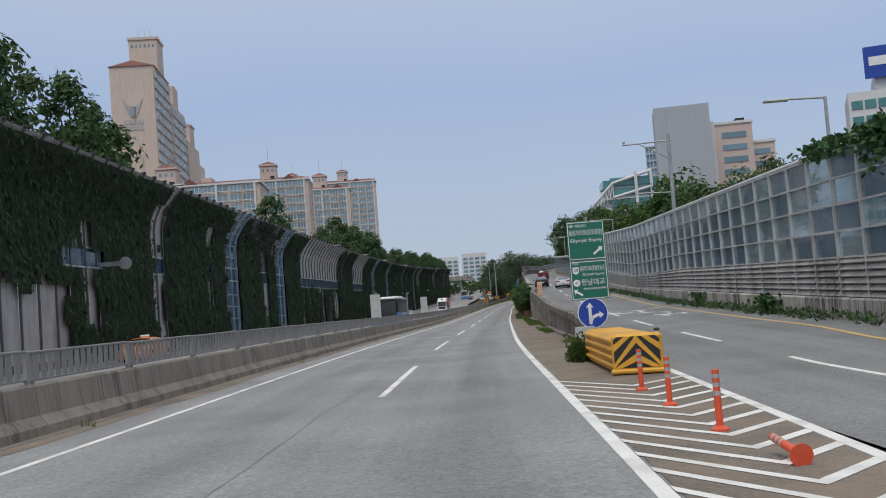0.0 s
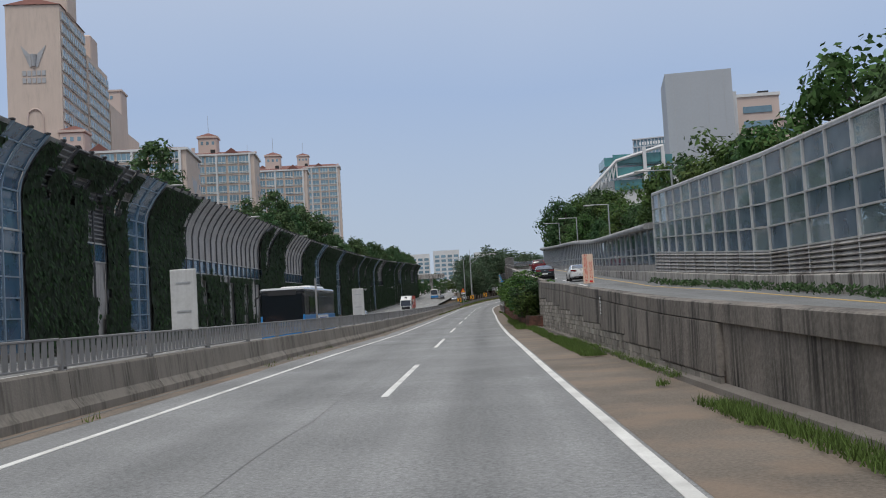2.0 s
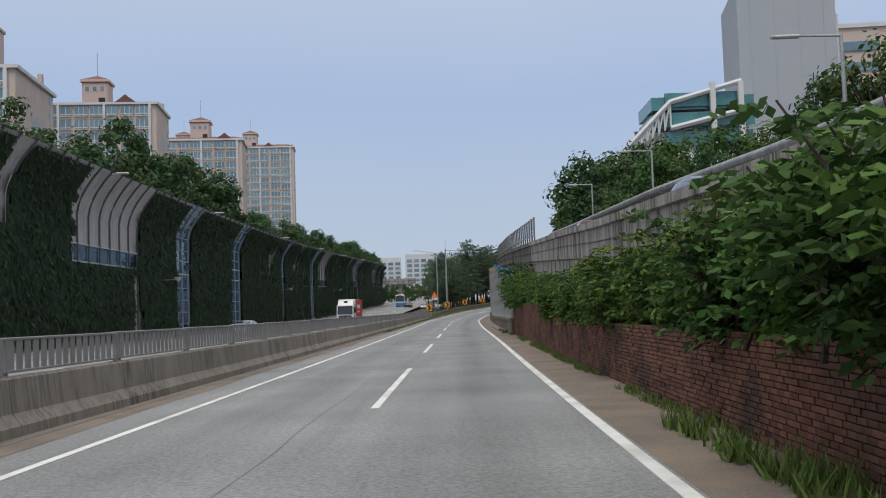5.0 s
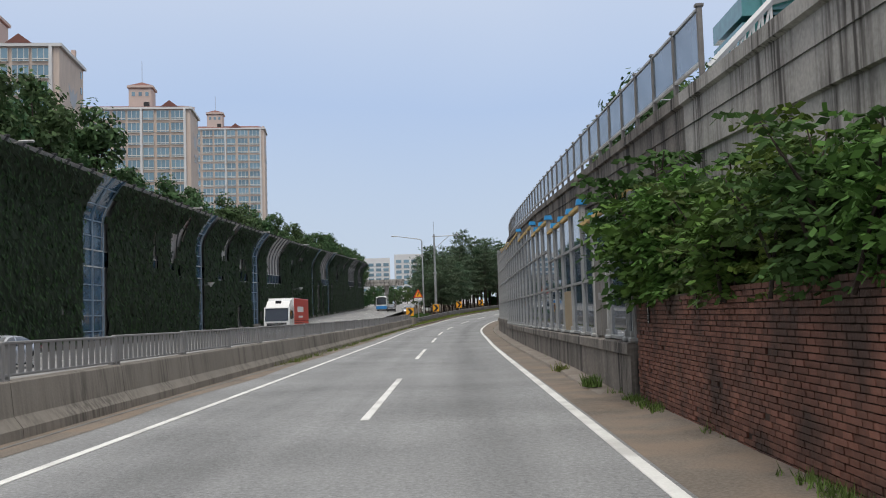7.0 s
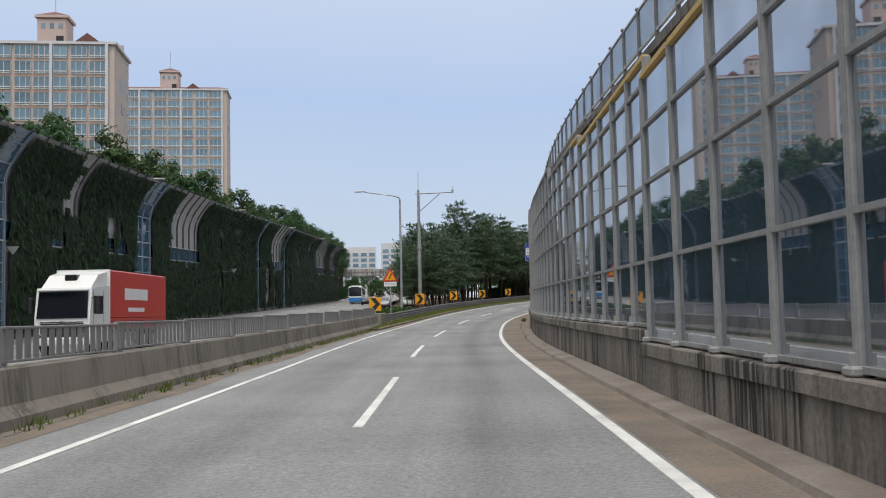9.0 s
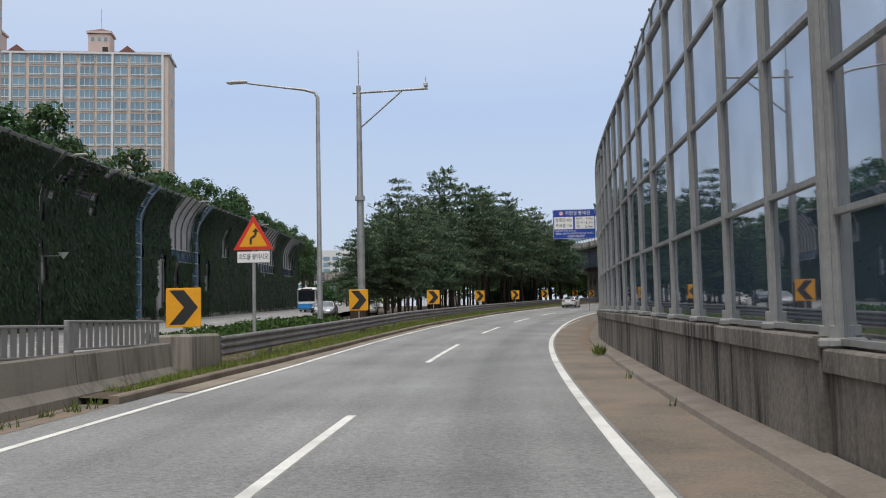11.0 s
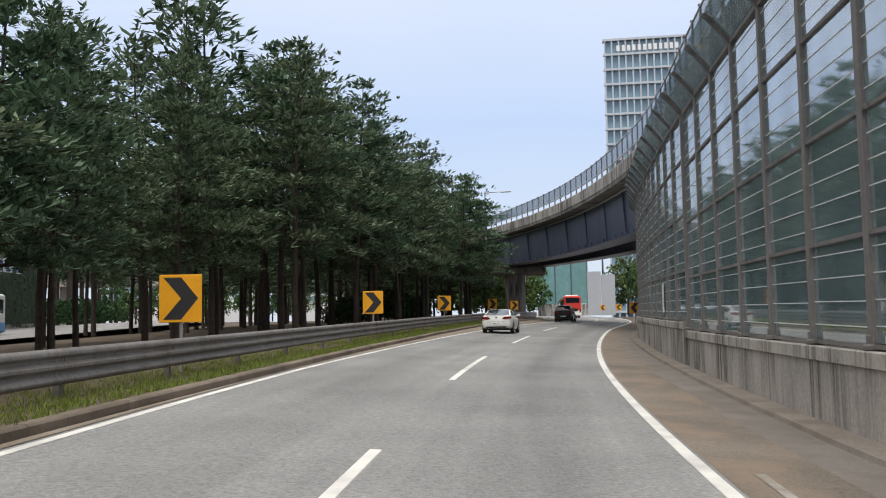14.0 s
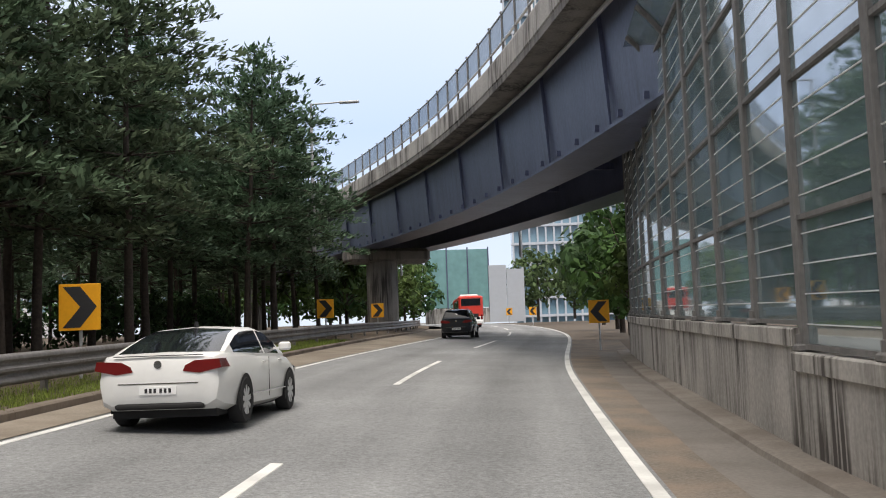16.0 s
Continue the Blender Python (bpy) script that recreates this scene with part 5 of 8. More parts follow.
part("arm", Mesh().tube([(-0.6, 0, -0.9), (0.4, 0, -0.5), (1.4, 0, -0.1), (2.0, 0, 0.05)], [0.06, 0.055, 0.05, 0.045], 6), GALV, arm, smooth=60)
part("head", Mesh().box((2.45, 0, 0.08), (0.95, 0.34, 0.13), chamfer=0.05), FRAME_PALE, arm, "pale lamp head")
lamp_s = [WALL.station(a) for a in (76.5, 127.0, 157.5, 191.5, 222.5, 262.0, 297.0, 331.5, 368, 404)]
arm.matrix_basis = WALL.place(lamp_s[0], 0.3, 12.75)
for s in lamp_s[1:]:
    copy_thing(arm, WALL.place(s, 0.3, 12.75))
plate = thing("wall_bracket_plate", "pale triangular plate on a bracket at the noise wall", "bracket", group="plates on the noise wall")
part("bracket", Mesh().box((0.5, 0, 0.0), (1.5, 0.07, 0.07)), GALV, plate)
part("plate", Mesh().prism([(1.1, 0.25), (1.9, 0.25), (1.5, -0.25)], -0.02, 0.02), FRAME_PALE, plate)
plate.matrix_basis = WALL.place(270.0, 0.4, 5.4)
for s in (209.5, 330.5):
    copy_thing(plate, WALL.place(s, 0.4, 5.4))
mirror = thing("round_wall_sign", "round grey sign back on a bracket at the noise wall", "sign", WALL.place(66.0, 0.4, 6.4))
part("bracket", Mesh().box((0.6, 0, 0.0), (1.6, 0.06, 0.3)), GALV, mirror)
part("disc", Mesh().tube([(1.6, -0.03, 0), (1.6, 0.03, 0)], 0.42, 20), SIGN_BACK, mirror)


# ---- buildings ----
def window_mesh(wide, tall, bars, bands, axis="x"):
    """One glazed opening: panes set back behind upright bars and level bands, in one skin."""
    def lines(half, mids, w):
        out = [(-half, 0), (-half + 0.07, 1), (half - 0.07, 1)]
        for c in mids:
            for q, k in ((-w / 2 - 0.03, 1), (-w / 2, 0), (w / 2, 0), (w / 2 + 0.03, 1)):
                if -half + 0.08 < c + q < half - 0.08:
                    out.append((c + q, k))
        return sorted(out + [(half, 0)])
    xs, zs = lines(wide / 2, [wide * b for b in bars], 0.09), lines(tall / 2, [tall * b for b in bands], 0.16)
    m = Mesh()
    n = len(xs)
    deep = lambda i, j: -0.24 if xs[i][1] and zs[j][1] else -0.31
    pts = [(xs[i][0], deep(i, j), zs[j][0]) for j in range(len(zs)) for i in range(n)]
    faces, mi = [], []
    for j in range(len(zs) - 1):
        for i in range(n - 1):
            faces.append((j * n + i, j * n + i + 1, (j + 1) * n + i + 1, (j + 1) * n + i))
            mi.append(0 if all(pts[v][1] > -0.25 for v in faces[-1]) else 1)
    rim = [i for i in range(n)] + [j * n + n - 1 for j in range(1, len(zs))] + [(len(zs) - 1) * n + i for i in range(n - 2, -1, -1)] + [j * n for j in range(len(zs) - 2, 0, -1)]
    base = len(pts)
    pts += [(pts[v][0], 0.02, pts[v][2]) for v in rim]
    for k in range(len(rim)):
        q = (k + 1) % len(rim)
        faces.append((rim[k], base + k, base + q, rim[q]))
        mi.append(1)
    if axis == "y":
        pts = [(-y, x, z) for x, y, z in pts]
    m.v, m.f, m.mi = pts, faces, mi
    return m.data("window", [WINDOW, WINDOW_FRAME])


def apartment(label, x, y, width, depth, height, floors, bays, house=(0.45,), skew=0.0, z=0.0, gable="shield"):
    """A slab block: its right front corner at x, y; the front looks towards -y."""
    b = thing("apartment_building", label, "building", pose(x, y, z, 0, 0, skew))
    part("wall", Mesh().box((-width / 2, depth / 2, height / 2), (width, depth, height)), WALL_BEIGE, b)
    eave = Mesh().box((-width / 2, depth / 2, height + 0.25), (width + 0.9, depth + 0.9, 0.5))
    part("eave", eave, WALL_WHITE, b)
    rf = Mesh().add([(-width - 0.4, -0.4, height + 0.5), (0.4, -0.4, height + 0.5), (0.4, depth + 0.4, height + 0.5), (-width - 0.4, depth + 0.4, height + 0.5), (-width + 2.5, depth / 2, height + 2.2), (-2.5, depth / 2, height + 2.2)], [(0, 1, 5, 4), (2, 3, 4, 5), (1, 2, 5), (3, 0, 4), (0, 3, 2, 1)])
    part("roof", rf, ROOF_TILE, b)
    for u in house:
        hx = -width * u
        part("stair_tower", Mesh().box((hx, depth * 0.45, height + 3.0), (5.2, 5.0, 5.6), chamfer=0.3).box((hx, depth * 0.45, height + 6.0), (5.8, 5.6, 0.5)), WALL_PINK, b, "pinkish rooftop stair tower")
        part("tower_roof", Mesh().add([(hx - 2.9, depth * 0.45 - 2.8, height + 6.2), (hx + 2.9, depth * 0.45 - 2.8, height + 6.2), (hx + 2.9, depth * 0.45 + 2.8, height + 6.2), (hx - 2.9, depth * 0.45 + 2.8, height + 6.2), (hx, depth * 0.45, height + 7.6)], [(0, 1, 4), (1, 2, 4), (2, 3, 4), (3, 0, 4)]), ROOF_TILE, b)
        for q in (-1.5, 0, 1.5):
            part("tower_window", Mesh().box((hx + q, depth * 0.45 - 2.5, height + 4.3), (0.7, 0.14, 0.9)), WINDOW, b)
        part("tower_opening", Mesh().box((hx + 1.4, depth * 0.45 - 2.5, height + 1.6), (1.3, 0.12, 1.7)), BLACK, b)
        part("mast", Mesh().tube([(hx, depth * 0.45, height + 7.4), (hx, depth * 0.45, height + 12.5)], 0.06, 5), GALV, b)
        dm = Mesh().prism([(hx + 5.0, height + 0.5), (hx + 9.0, height + 0.5), (hx + 7.0, height + 2.0)], -0.5, 3.0)
        part("dormer", dm, ROOF_TILE, b)
    fl = height / floors
    bw = (width - 2.2) / bays
    sizes = {}
    for i in range(bays):
        big = i % 3 != 2
        ww = bw * (0.86 if big else 0.74)
        if big not in sizes:
            sizes[big] = window_mesh(ww, fl * 0.78, (-0.17, 0.2) if big else (0.0,), (-0.32,))
        me = sizes[big]
        for k in range(3, floors):
            part("window", me, None, b, m=pose(-1.3 - bw * (i + 0.5), 0, fl * (k + 0.52)))
    for i in range(bays + 1):
        if i % 3 == 0:
            part("pilaster", Mesh().box((-1.25 - bw * i, -0.2, height / 2), (0.5, 0.55, height)), WALL_WHITE, b)
    if gable:
        sh = Mesh().prism([(depth * 0.55, height - 8.2), (depth * 0.68, height - 7.0), (depth * 0.74, height - 4.4), (depth * 0.62, height - 5.6), (depth * 0.55, height - 4.6), (depth * 0.48, height - 5.6), (depth * 0.36, height - 4.4), (depth * 0.42, height - 7.0)], -0.02, 0.12, m=Matrix.Rotation(radians(90), 4, "Z"))
        part("emblem", sh, SIGN_BACK, b, "dark winged emblem on the end wall")
        part("emblem_bar", Mesh().box((0.06, depth * 0.55, height - 9.6), (0.14, 2.6, 0.7)).box((0.06, depth * 0.55, height - 10.7), (0.14, 2.6, 0.7)), SIGN_BACK, b)
    for k in range(1, floors, 1):
        part("side_window", sizes_side, None, b, m=pose(0.0, depth * 0.9, fl * (k + 0.55)))
    part("chimney", Mesh().box((-0.8, depth * 0.8, height + 1.6), (0.7, 0.7, 2.2)), WALL_PINK, b)
    return b


sizes_side = Mesh().box((0, 0, 0), (0.16, 0.8, 1.1)).data("side_window", WINDOW)
apartment("beige apartment block with brown roof and glazed balconies", -29.6, 493.0, 48.0, 11.0, 66.6, 24, 12, (0.34, 0.86), 3.0)
apartment("beige apartment block with glazed balconies and a rooftop stair tower", -33.5, 385.7, 27.5, 13.0, 50.4, 18, 8, (0.42,), 3.0)
apartment("beige apartment block with white balconies and a square stair tower", -40.6, 317.3, 26.0, 15.0, 45.7, 17, 8, (0.5,), 3.0)
apartment("beige apartment block with red-brown roof and wide balconies", -44.6, 252.3, 31.5, 18.0, 36.8, 15, 9, (0.78,), 3.0)

# the tall slab seen end-on, with its emblem wall towards the road
tw = thing("apartment_tower", "tall pale beige apartment slab with a winged end-wall emblem", "building", pose(-82.4, 256.0, 0, 0, 0, 5.0))
part("wall", Mesh().box((5.6, 11, 35.2), (11.2, 22, 70.4)), WALL_BEIGE, tw)
part("wall_back", Mesh().box((6.1, 33, 32.6), (11.0, 22, 65.2)), WALL_BEIGE, tw)
part("wall_far", Mesh().box((6.6, 55, 29.0), (11.0, 22, 58.0)), WALL_BEIGE, tw)
part("roof", Mesh().add([(-0.3, -0.3, 70.4), (11.5, -0.3, 70.4), (11.5, 22, 70.4), (-0.3, 22, 70.4), (5.6, 1.0, 72.2), (5.6, 21, 72.2)], [(0, 1, 4), (1, 2, 5, 4), (2, 3, 5), (3, 0, 4, 5)]), ROOF_TILE, tw)
part("stair_tower", Mesh().box((8.0, 9, 74.5), (7.5, 8, 9.0), chamfer=0.3).box((8.0, 9, 79.0), (8.0, 8.5, 0.7)), WALL_BEIGE, tw)
part("stair_tower", Mesh().box((9.0, 31, 68.0), (5.0, 7, 7.0), chamfer=0.3), WALL_PINK, tw)
for q in range(6):
    part("tower_window", Mesh().box((5.2 + 1.1 * q, 4.98, 77.0), (0.5, 0.1, 0.8)), WINDOW, tw)
for q in (6.2, 7.8, 9.4):
    part("mast", Mesh().tube([(q, 9, 79), (q, 9, 82.5)], 0.06, 5), GALV, tw)
wg = Mesh()
for sgn in (-1, 1):
    for k in range(5):
        wg.prism([(5.6 + sgn * 0.5, 59.4 - 0.5 * k), (5.6 + sgn * (2.6 - 0.35 * k), 61.6 - 0.9 * k), (5.6 + sgn * (2.3 - 0.35 * k), 60.6 - 0.9 * k), (5.6 + sgn * 0.5, 58.9 - 0.5 * k)], -0.16, 0.0)
wg.tube([(5.6, -0.2, 59.6), (5.6, -0.2, 57.0)], [0.7, 0.4], 10)
part("emblem", wg, SIGN_BACK, tw, "dark winged emblem")
for r_ in range(2):
    for q in range(5):
        part("emblem_bar", Mesh().box((3.6 + q, -0.06, 55.6 - 1.6 * r_), (0.75, 0.14, 1.1)), SIGN_BACK, tw)
ar = Mesh().tube([(4.0, -0.1, 30), (4.0, -0.1, 45.5)] + [(5.6 - 1.6 * math.cos(t), -0.1, 46 + 1.9 * math.sin(t)) for t in np.linspace(0, math.pi, 9)] + [(7.2, -0.1, 45.5), (7.2, -0.1, 30)], 0.22, 6)
part("arch_moulding", ar, WALL_PINK, tw, "pinkish arch moulding")
win = window_mesh(3.1, 1.9, (0.06,), (-0.3,), "y")
for y0, x0, n, top in ((0.4, 11.2, 6, 69), (22.4, 11.6, 6, 64)):
    for k in range(4, int(top / 2.75)):
        for q in range(n):
            part("window", win, None, tw, m=pose(x0 + 0.04, y0 + 1.8 + 3.55 * q, 2.2 + 2.75 * k))

# a stepped block between the tower and the slabs
sb = thing("stepped_apartment_block", "beige stepped apartment block with a rooftop stair tower", "building", pose(-84.0, 345.0, 0, 0, 0, 4))
part("wall", Mesh().box((-6, 10, 29.5), (14, 20, 59.0)).box((3.5, 12, 26.5), (5, 20, 53.0)), WALL_BEIGE, sb)
part("stair_tower", Mesh().box((-5.2, 8, 65.5), (9.0, 8, 14.0), chamfer=0.3).box((-5.2, 8, 72.6), (9.6, 8.6, 0.6)), WALL_PINK, sb, "pinkish stair tower")
for q in (-1.5, 0, 1.5):
    part("tower_window", Mesh().box((-5.2 + q, 3.96, 70.5), (0.8, 0.14, 1.0)), WINDOW, sb)
for k in range(5):
    part("window", Mesh().box((-9.5, -0.04, 55.5 - 2.8 * k), (3.4, 0.2, 1.7)), WINDOW, sb)
    part("window", Mesh().box((-4.5, -0.04, 55.5 - 2.8 * k), (3.4, 0.2, 1.7)), WINDOW, sb)
# buildings over the ramp
slab = thing("office_slab", "plain grey clad slab building with a lower wing", "building", pose(59.0, 260.5, -1.0, 0, 0, -11))
part("wall", Mesh().box((7.1, 8, 25.2), (14.2, 16, 50.4)), WALL_GREY, slab)
part("side_wing", Mesh().box((14.8, 10, 23.0), (1.4, 12, 46.0)), WALL_WHITE, slab, "pale side core")
for k in range(4):
    part("cladding_joint", Mesh().box((3.55 * k + 1.8, -0.02, 25.2), (0.06, 0.05, 50)), SIGN_BACK, slab)
beige = thing("office_building", "beige stepped office building with dark openings", "building", pose(78.0, 272, 0, 0, 0, -8))
part("wall", Mesh().box((5.0, 8, 22.8), (10, 16, 45.6)).box((12.5, 9, 20.0), (7, 14, 40.0)), WALL_PINK, beige)
part("roof_edge", Mesh().box((5.0, 8, 45.9), (10.6, 16.6, 0.7)).box((12.5, 9, 40.3), (7.6, 14.6, 0.7)), WALL_WHITE, beige)
for k in range(6):
    part("window", Mesh().box((5.0, -0.05, 42.5 - 3.4 * k), (6.5, 0.3, 1.5)), WINDOW, beige)
    part("window", Mesh().box((12.5, 1.95, 37.5 - 3.4 * k), (4.2, 0.3, 1.5)), WINDOW, beige)
part("roof_plant", Mesh().box((8.0, 8, 47.0), (2.4, 3, 2.0)), BLACK, beige)
teal = thing("glass_pavilion", "low building of teal glass under a white steel truss", "building", pose(38.5, 248, 0, 0, 0, -4))
part("wall", Mesh().box((11, 12, 12.5), (17, 22, 25.0)), WALL_WHITE, teal)
for k in range(3):
    part("glass_band", Mesh().box((10.5, 0.8, 24.0 + 2.7 * k), (10.5, 0.5, 1.9)), WINDOW_TEAL, teal)
    part("glass_band", Mesh().box((10.5, 6, 24.2 + 2.4 * k), (14, 10, 1.8)), WINDOW_TEAL, teal)
part("edge_beam", Mesh().tube([(0, 0, 23.2), (5.8, 0, 29.0), (15.6, 0, 31.6)], 0.4, 6), WALL_WHITE, teal)
part("edge_beam", Mesh().tube([(5.8, 0, 25.4), (15.6, 0, 27.6)], 0.4, 6), WALL_WHITE, teal)
for k in range(8):
    u = k / 7
    part("truss_bar", Mesh().tube([(5.8 * u, 0, 23.2 + 5.8 * u), (5.8 * u, 0, 22.4 + 3.2 * u)], 0.14, 5), WALL_WHITE, teal)
    part("truss_bar", Mesh().tube([(5.8 * u, 0, 22.4 + 3.2 * u), (5.8 * min(1, u + 0.14), 0, 23.2 + 5.8 * min(1, u + 0.14))], 0.12, 5), WALL_WHITE, teal)
for q in (11.6, 15.4):
    part("column", Mesh().box((q, -0.1, 20), (0.7, 0.7, 23)), WALL_WHITE, teal)
sign_b = thing("office_block", "grey glazed office block with a blue roof sign", "building", pose(84.5, 199, 0, 0, 0, -20))
part("wall", Mesh().box((9, 8, 19.0), (18, 16, 38.2)), WALL_WHITE, sign_b)
part("crown", Mesh().box((12.5, 8, 40.0), (14, 12, 3.6)), WALL_GREY, sign_b)
part("roof_sign", Mesh().box((10.2, 1.5, 44.0), (13, 0.6, 6.4)), SIGN_BLUE, sign_b, "blue rooftop sign board")
part("sign_bar", Mesh().box((7.6, 1.15, 44.2), (6.0, 0.1, 1.8)), SIGN_WHITE, sign_b)
for k in range(10):
    for q in range(7):
        part("window", Mesh().box((1.6 + 2.5 * q, -0.04, 35.5 - 3.2 * k), (2.1, 0.25, 1.7)), WINDOW_TEAL, sign_b)
# the gridded tower behind the viaduct
grid = thing("office_tower", "pale grey office tower with a dense grid of windows", "building", Matrix.Translation(beyond(109.5, 598, -3.0)) @ pose(0, 0, 0, 0, 0, -20))
part("wall", Mesh().box((19, 14, 41), (38, 28, 82)), WINDOW, grid, "bluish glazing behind the grid")
for k in range(19):
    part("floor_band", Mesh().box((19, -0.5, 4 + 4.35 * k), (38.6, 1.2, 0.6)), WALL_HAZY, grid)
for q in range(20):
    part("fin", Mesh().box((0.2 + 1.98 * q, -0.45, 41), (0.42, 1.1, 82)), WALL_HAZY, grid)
part("crown", Mesh().box((19, 0.5, 82.4), (38.8, 1.5, 0.8)), WALL_WHITE, grid)
for q in range(12):
    part("sign_bar", Mesh().box((4.0 + 1.5 * q, -1.2, 79.6), (0.9, 0.2, 1.7)), SIGN_WHITE, grid)
# teal glass noise wall and grey wall beyond the viaduct
tg = thing("far_glass_wall", "teal glass noise wall beside grey panels beyond the viaduct", "noise wall", Matrix.Translation(beyond(68.0, 512, 0.9)) @ pose(0, 0, 0, 0, 0, -11), kind="structure")
for k in range(3):
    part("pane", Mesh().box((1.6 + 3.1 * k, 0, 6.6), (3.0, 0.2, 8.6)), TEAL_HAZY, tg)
    part("post", Mesh().box((3.15 + 3.1 * k, -0.1, 5.6), (0.18, 0.3, 11.2)), GIRDER, tg)
part("base", Mesh().box((4.8, 0, 1.1), (10, 0.5, 2.2)), CONCRETE_LIGHT, tg)
part("grey_panel", Mesh().box((10.6, -0.3, 4.2), (2.6, 0.3, 8.4)).box((13.3, -0.2, 3.9), (2.6, 0.3, 7.8)), WALL_GREY, tg)
# far white housing
for k, (x, h) in enumerate(((-16, 33), (4, 31.5), (24, 32.5), (-70, 30), (52, 30))):
    fb = thing("distant_apartment_building", "distant pale apartment block seen through haze", "building", pose(x, 720 + 12 * (k % 2), 6), group="distant housing")
    part("wall", Mesh().box((0, 6, h / 2), (17.5, 12, h)), WALL_WHITE, fb)
    for fl in range(5, 11):
        for q in range(4):
            part("window", Mesh().box((-6.4 + 4.3 * q, -0.05, fl * h / 11 - 1.0), (3.0, 0.3, 1.7)), WINDOW, fb)
ob_ = thing("far_overpass", "distant pale concrete overpass across the road", "overpass", pose(2, 560, 3), kind="structure")
part("deck", Mesh().box((-20, 0, 13.2), (70, 6, 1.4)).box((-20, -3, 14.3), (70, 0.3, 1.0)), CONCRETE_LIGHT, ob_)
for x in (-45, -15, 8):
    part("pier", Mesh().tube([(x, 0, 0), (x, 0, 12.6)], 0.9, 10), CONCRETE_LIGHT, ob_)


# ---- plants ----
def frond(mesh, p, way, size, rnd, n=5, thin=0.22, flat=0.0):
    """A tuft of narrow blades from p along way."""
    way = way.normalized()
    side = way.cross(Vector((0, 0, 1)))
    side = side.normalized() if side.length > 0.05 else Vector((1, 0, 0))
    for k in range(n):
        t = (way + side * rnd.uniform(-0.9, 0.9) + Vector((0, 0, rnd.uniform(-0.45, 0.6)))).normalized() * size * rnd.uniform(0.7, 1.2)
        q = t.cross(Vector((rnd.uniform(-1, 1), rnd.uniform(-1, 1), rnd.uniform(-1, 1) + flat))).normalized() * size * thin
        a = p + Vector((rnd.uniform(-1, 1), rnd.uniform(-1, 1), rnd.uniform(-1, 1))) * size * 0.35
        mesh.add([a - q * 0.5, a + t * 0.5 - q, a + t, a + t * 0.5 + q], [(0, 1, 2, 3)])


def pine(seed, height, spread, bare, tufts_=6.4, size=(0.42, 0.70), blades=5, thin=0.13):
    """Drooping whorls of boughs with flat sprays of needles."""
    rnd = random.Random(seed)
    wood, crown = Mesh(), Mesh()
    lean = Vector((rnd.uniform(-0.9, 0.9), rnd.uniform(-0.9, 0.9), 0))
    stem = [Vector((0, 0, -0.15)) + lean * (k / 6) ** 1.5 + Vector((rnd.uniform(-0.08, 0.08), rnd.uniform(-0.08, 0.08), height * 0.97 * k / 6)) for k in range(7)]
    wood.tube(stem, [0.165 * (1 - 0.88 * k / 6) for k in range(7)], 8)
    levels = int((height - bare) / 0.74)
    for lv in range(levels):
        u = lv / levels
        h = bare + (height - bare) * u
        reach = spread * ((1 - u) ** 0.9) * (0.6 + 0.4 * min(1, u * 5)) * rnd.uniform(0.6, 1.2) + 0.16
        root = lean * (h / height) ** 1.5 + Vector((0, 0, h))
        turn = rnd.uniform(0, 6.28)
        for k in range(rnd.choice((3, 4, 4, 5))):
            ang = turn + k * 6.28 / 4 + rnd.uniform(-0.5, 0.5)
            ln_ = reach * rnd.uniform(0.6, 1.15)
            out = Vector((math.cos(ang), math.sin(ang), rnd.uniform(-0.12, 0.16) + 0.22 * u))
            tip = root + out * ln_ + Vector((0, 0, -0.04 * ln_ * ln_ * (1 - u)))
            mid_ = root + out * ln_ * 0.5 + Vector((0, 0, 0.04 * ln_))
            wood.tube([root, mid_, tip], [0.045 * (1.1 - u), 0.03 * (1.1 - u), 0.008], 3, caps=False)
            for q in range(max(3, int(ln_ * tufts_))):
                f = rnd.uniform(0.15, 1.05) ** 0.8
                wide = 0.12 + 0.30 * f
                p = (root.lerp(mid_, f * 2) if f < 0.5 else mid_.lerp(tip, f * 2 - 1)) + Vector((rnd.gauss(0, wide), rnd.gauss(0, wide), rnd.gauss(0.02, 0.07)))
                frond(crown, p, out + Vector((rnd.gauss(0, 0.6), rnd.gauss(0, 0.6), 0.3)), rnd.uniform(*size), rnd, blades, thin, 1.8)
    return wood.data("trunk", BARK, 60), crown.data("crown", LEAF_PINE, -1)


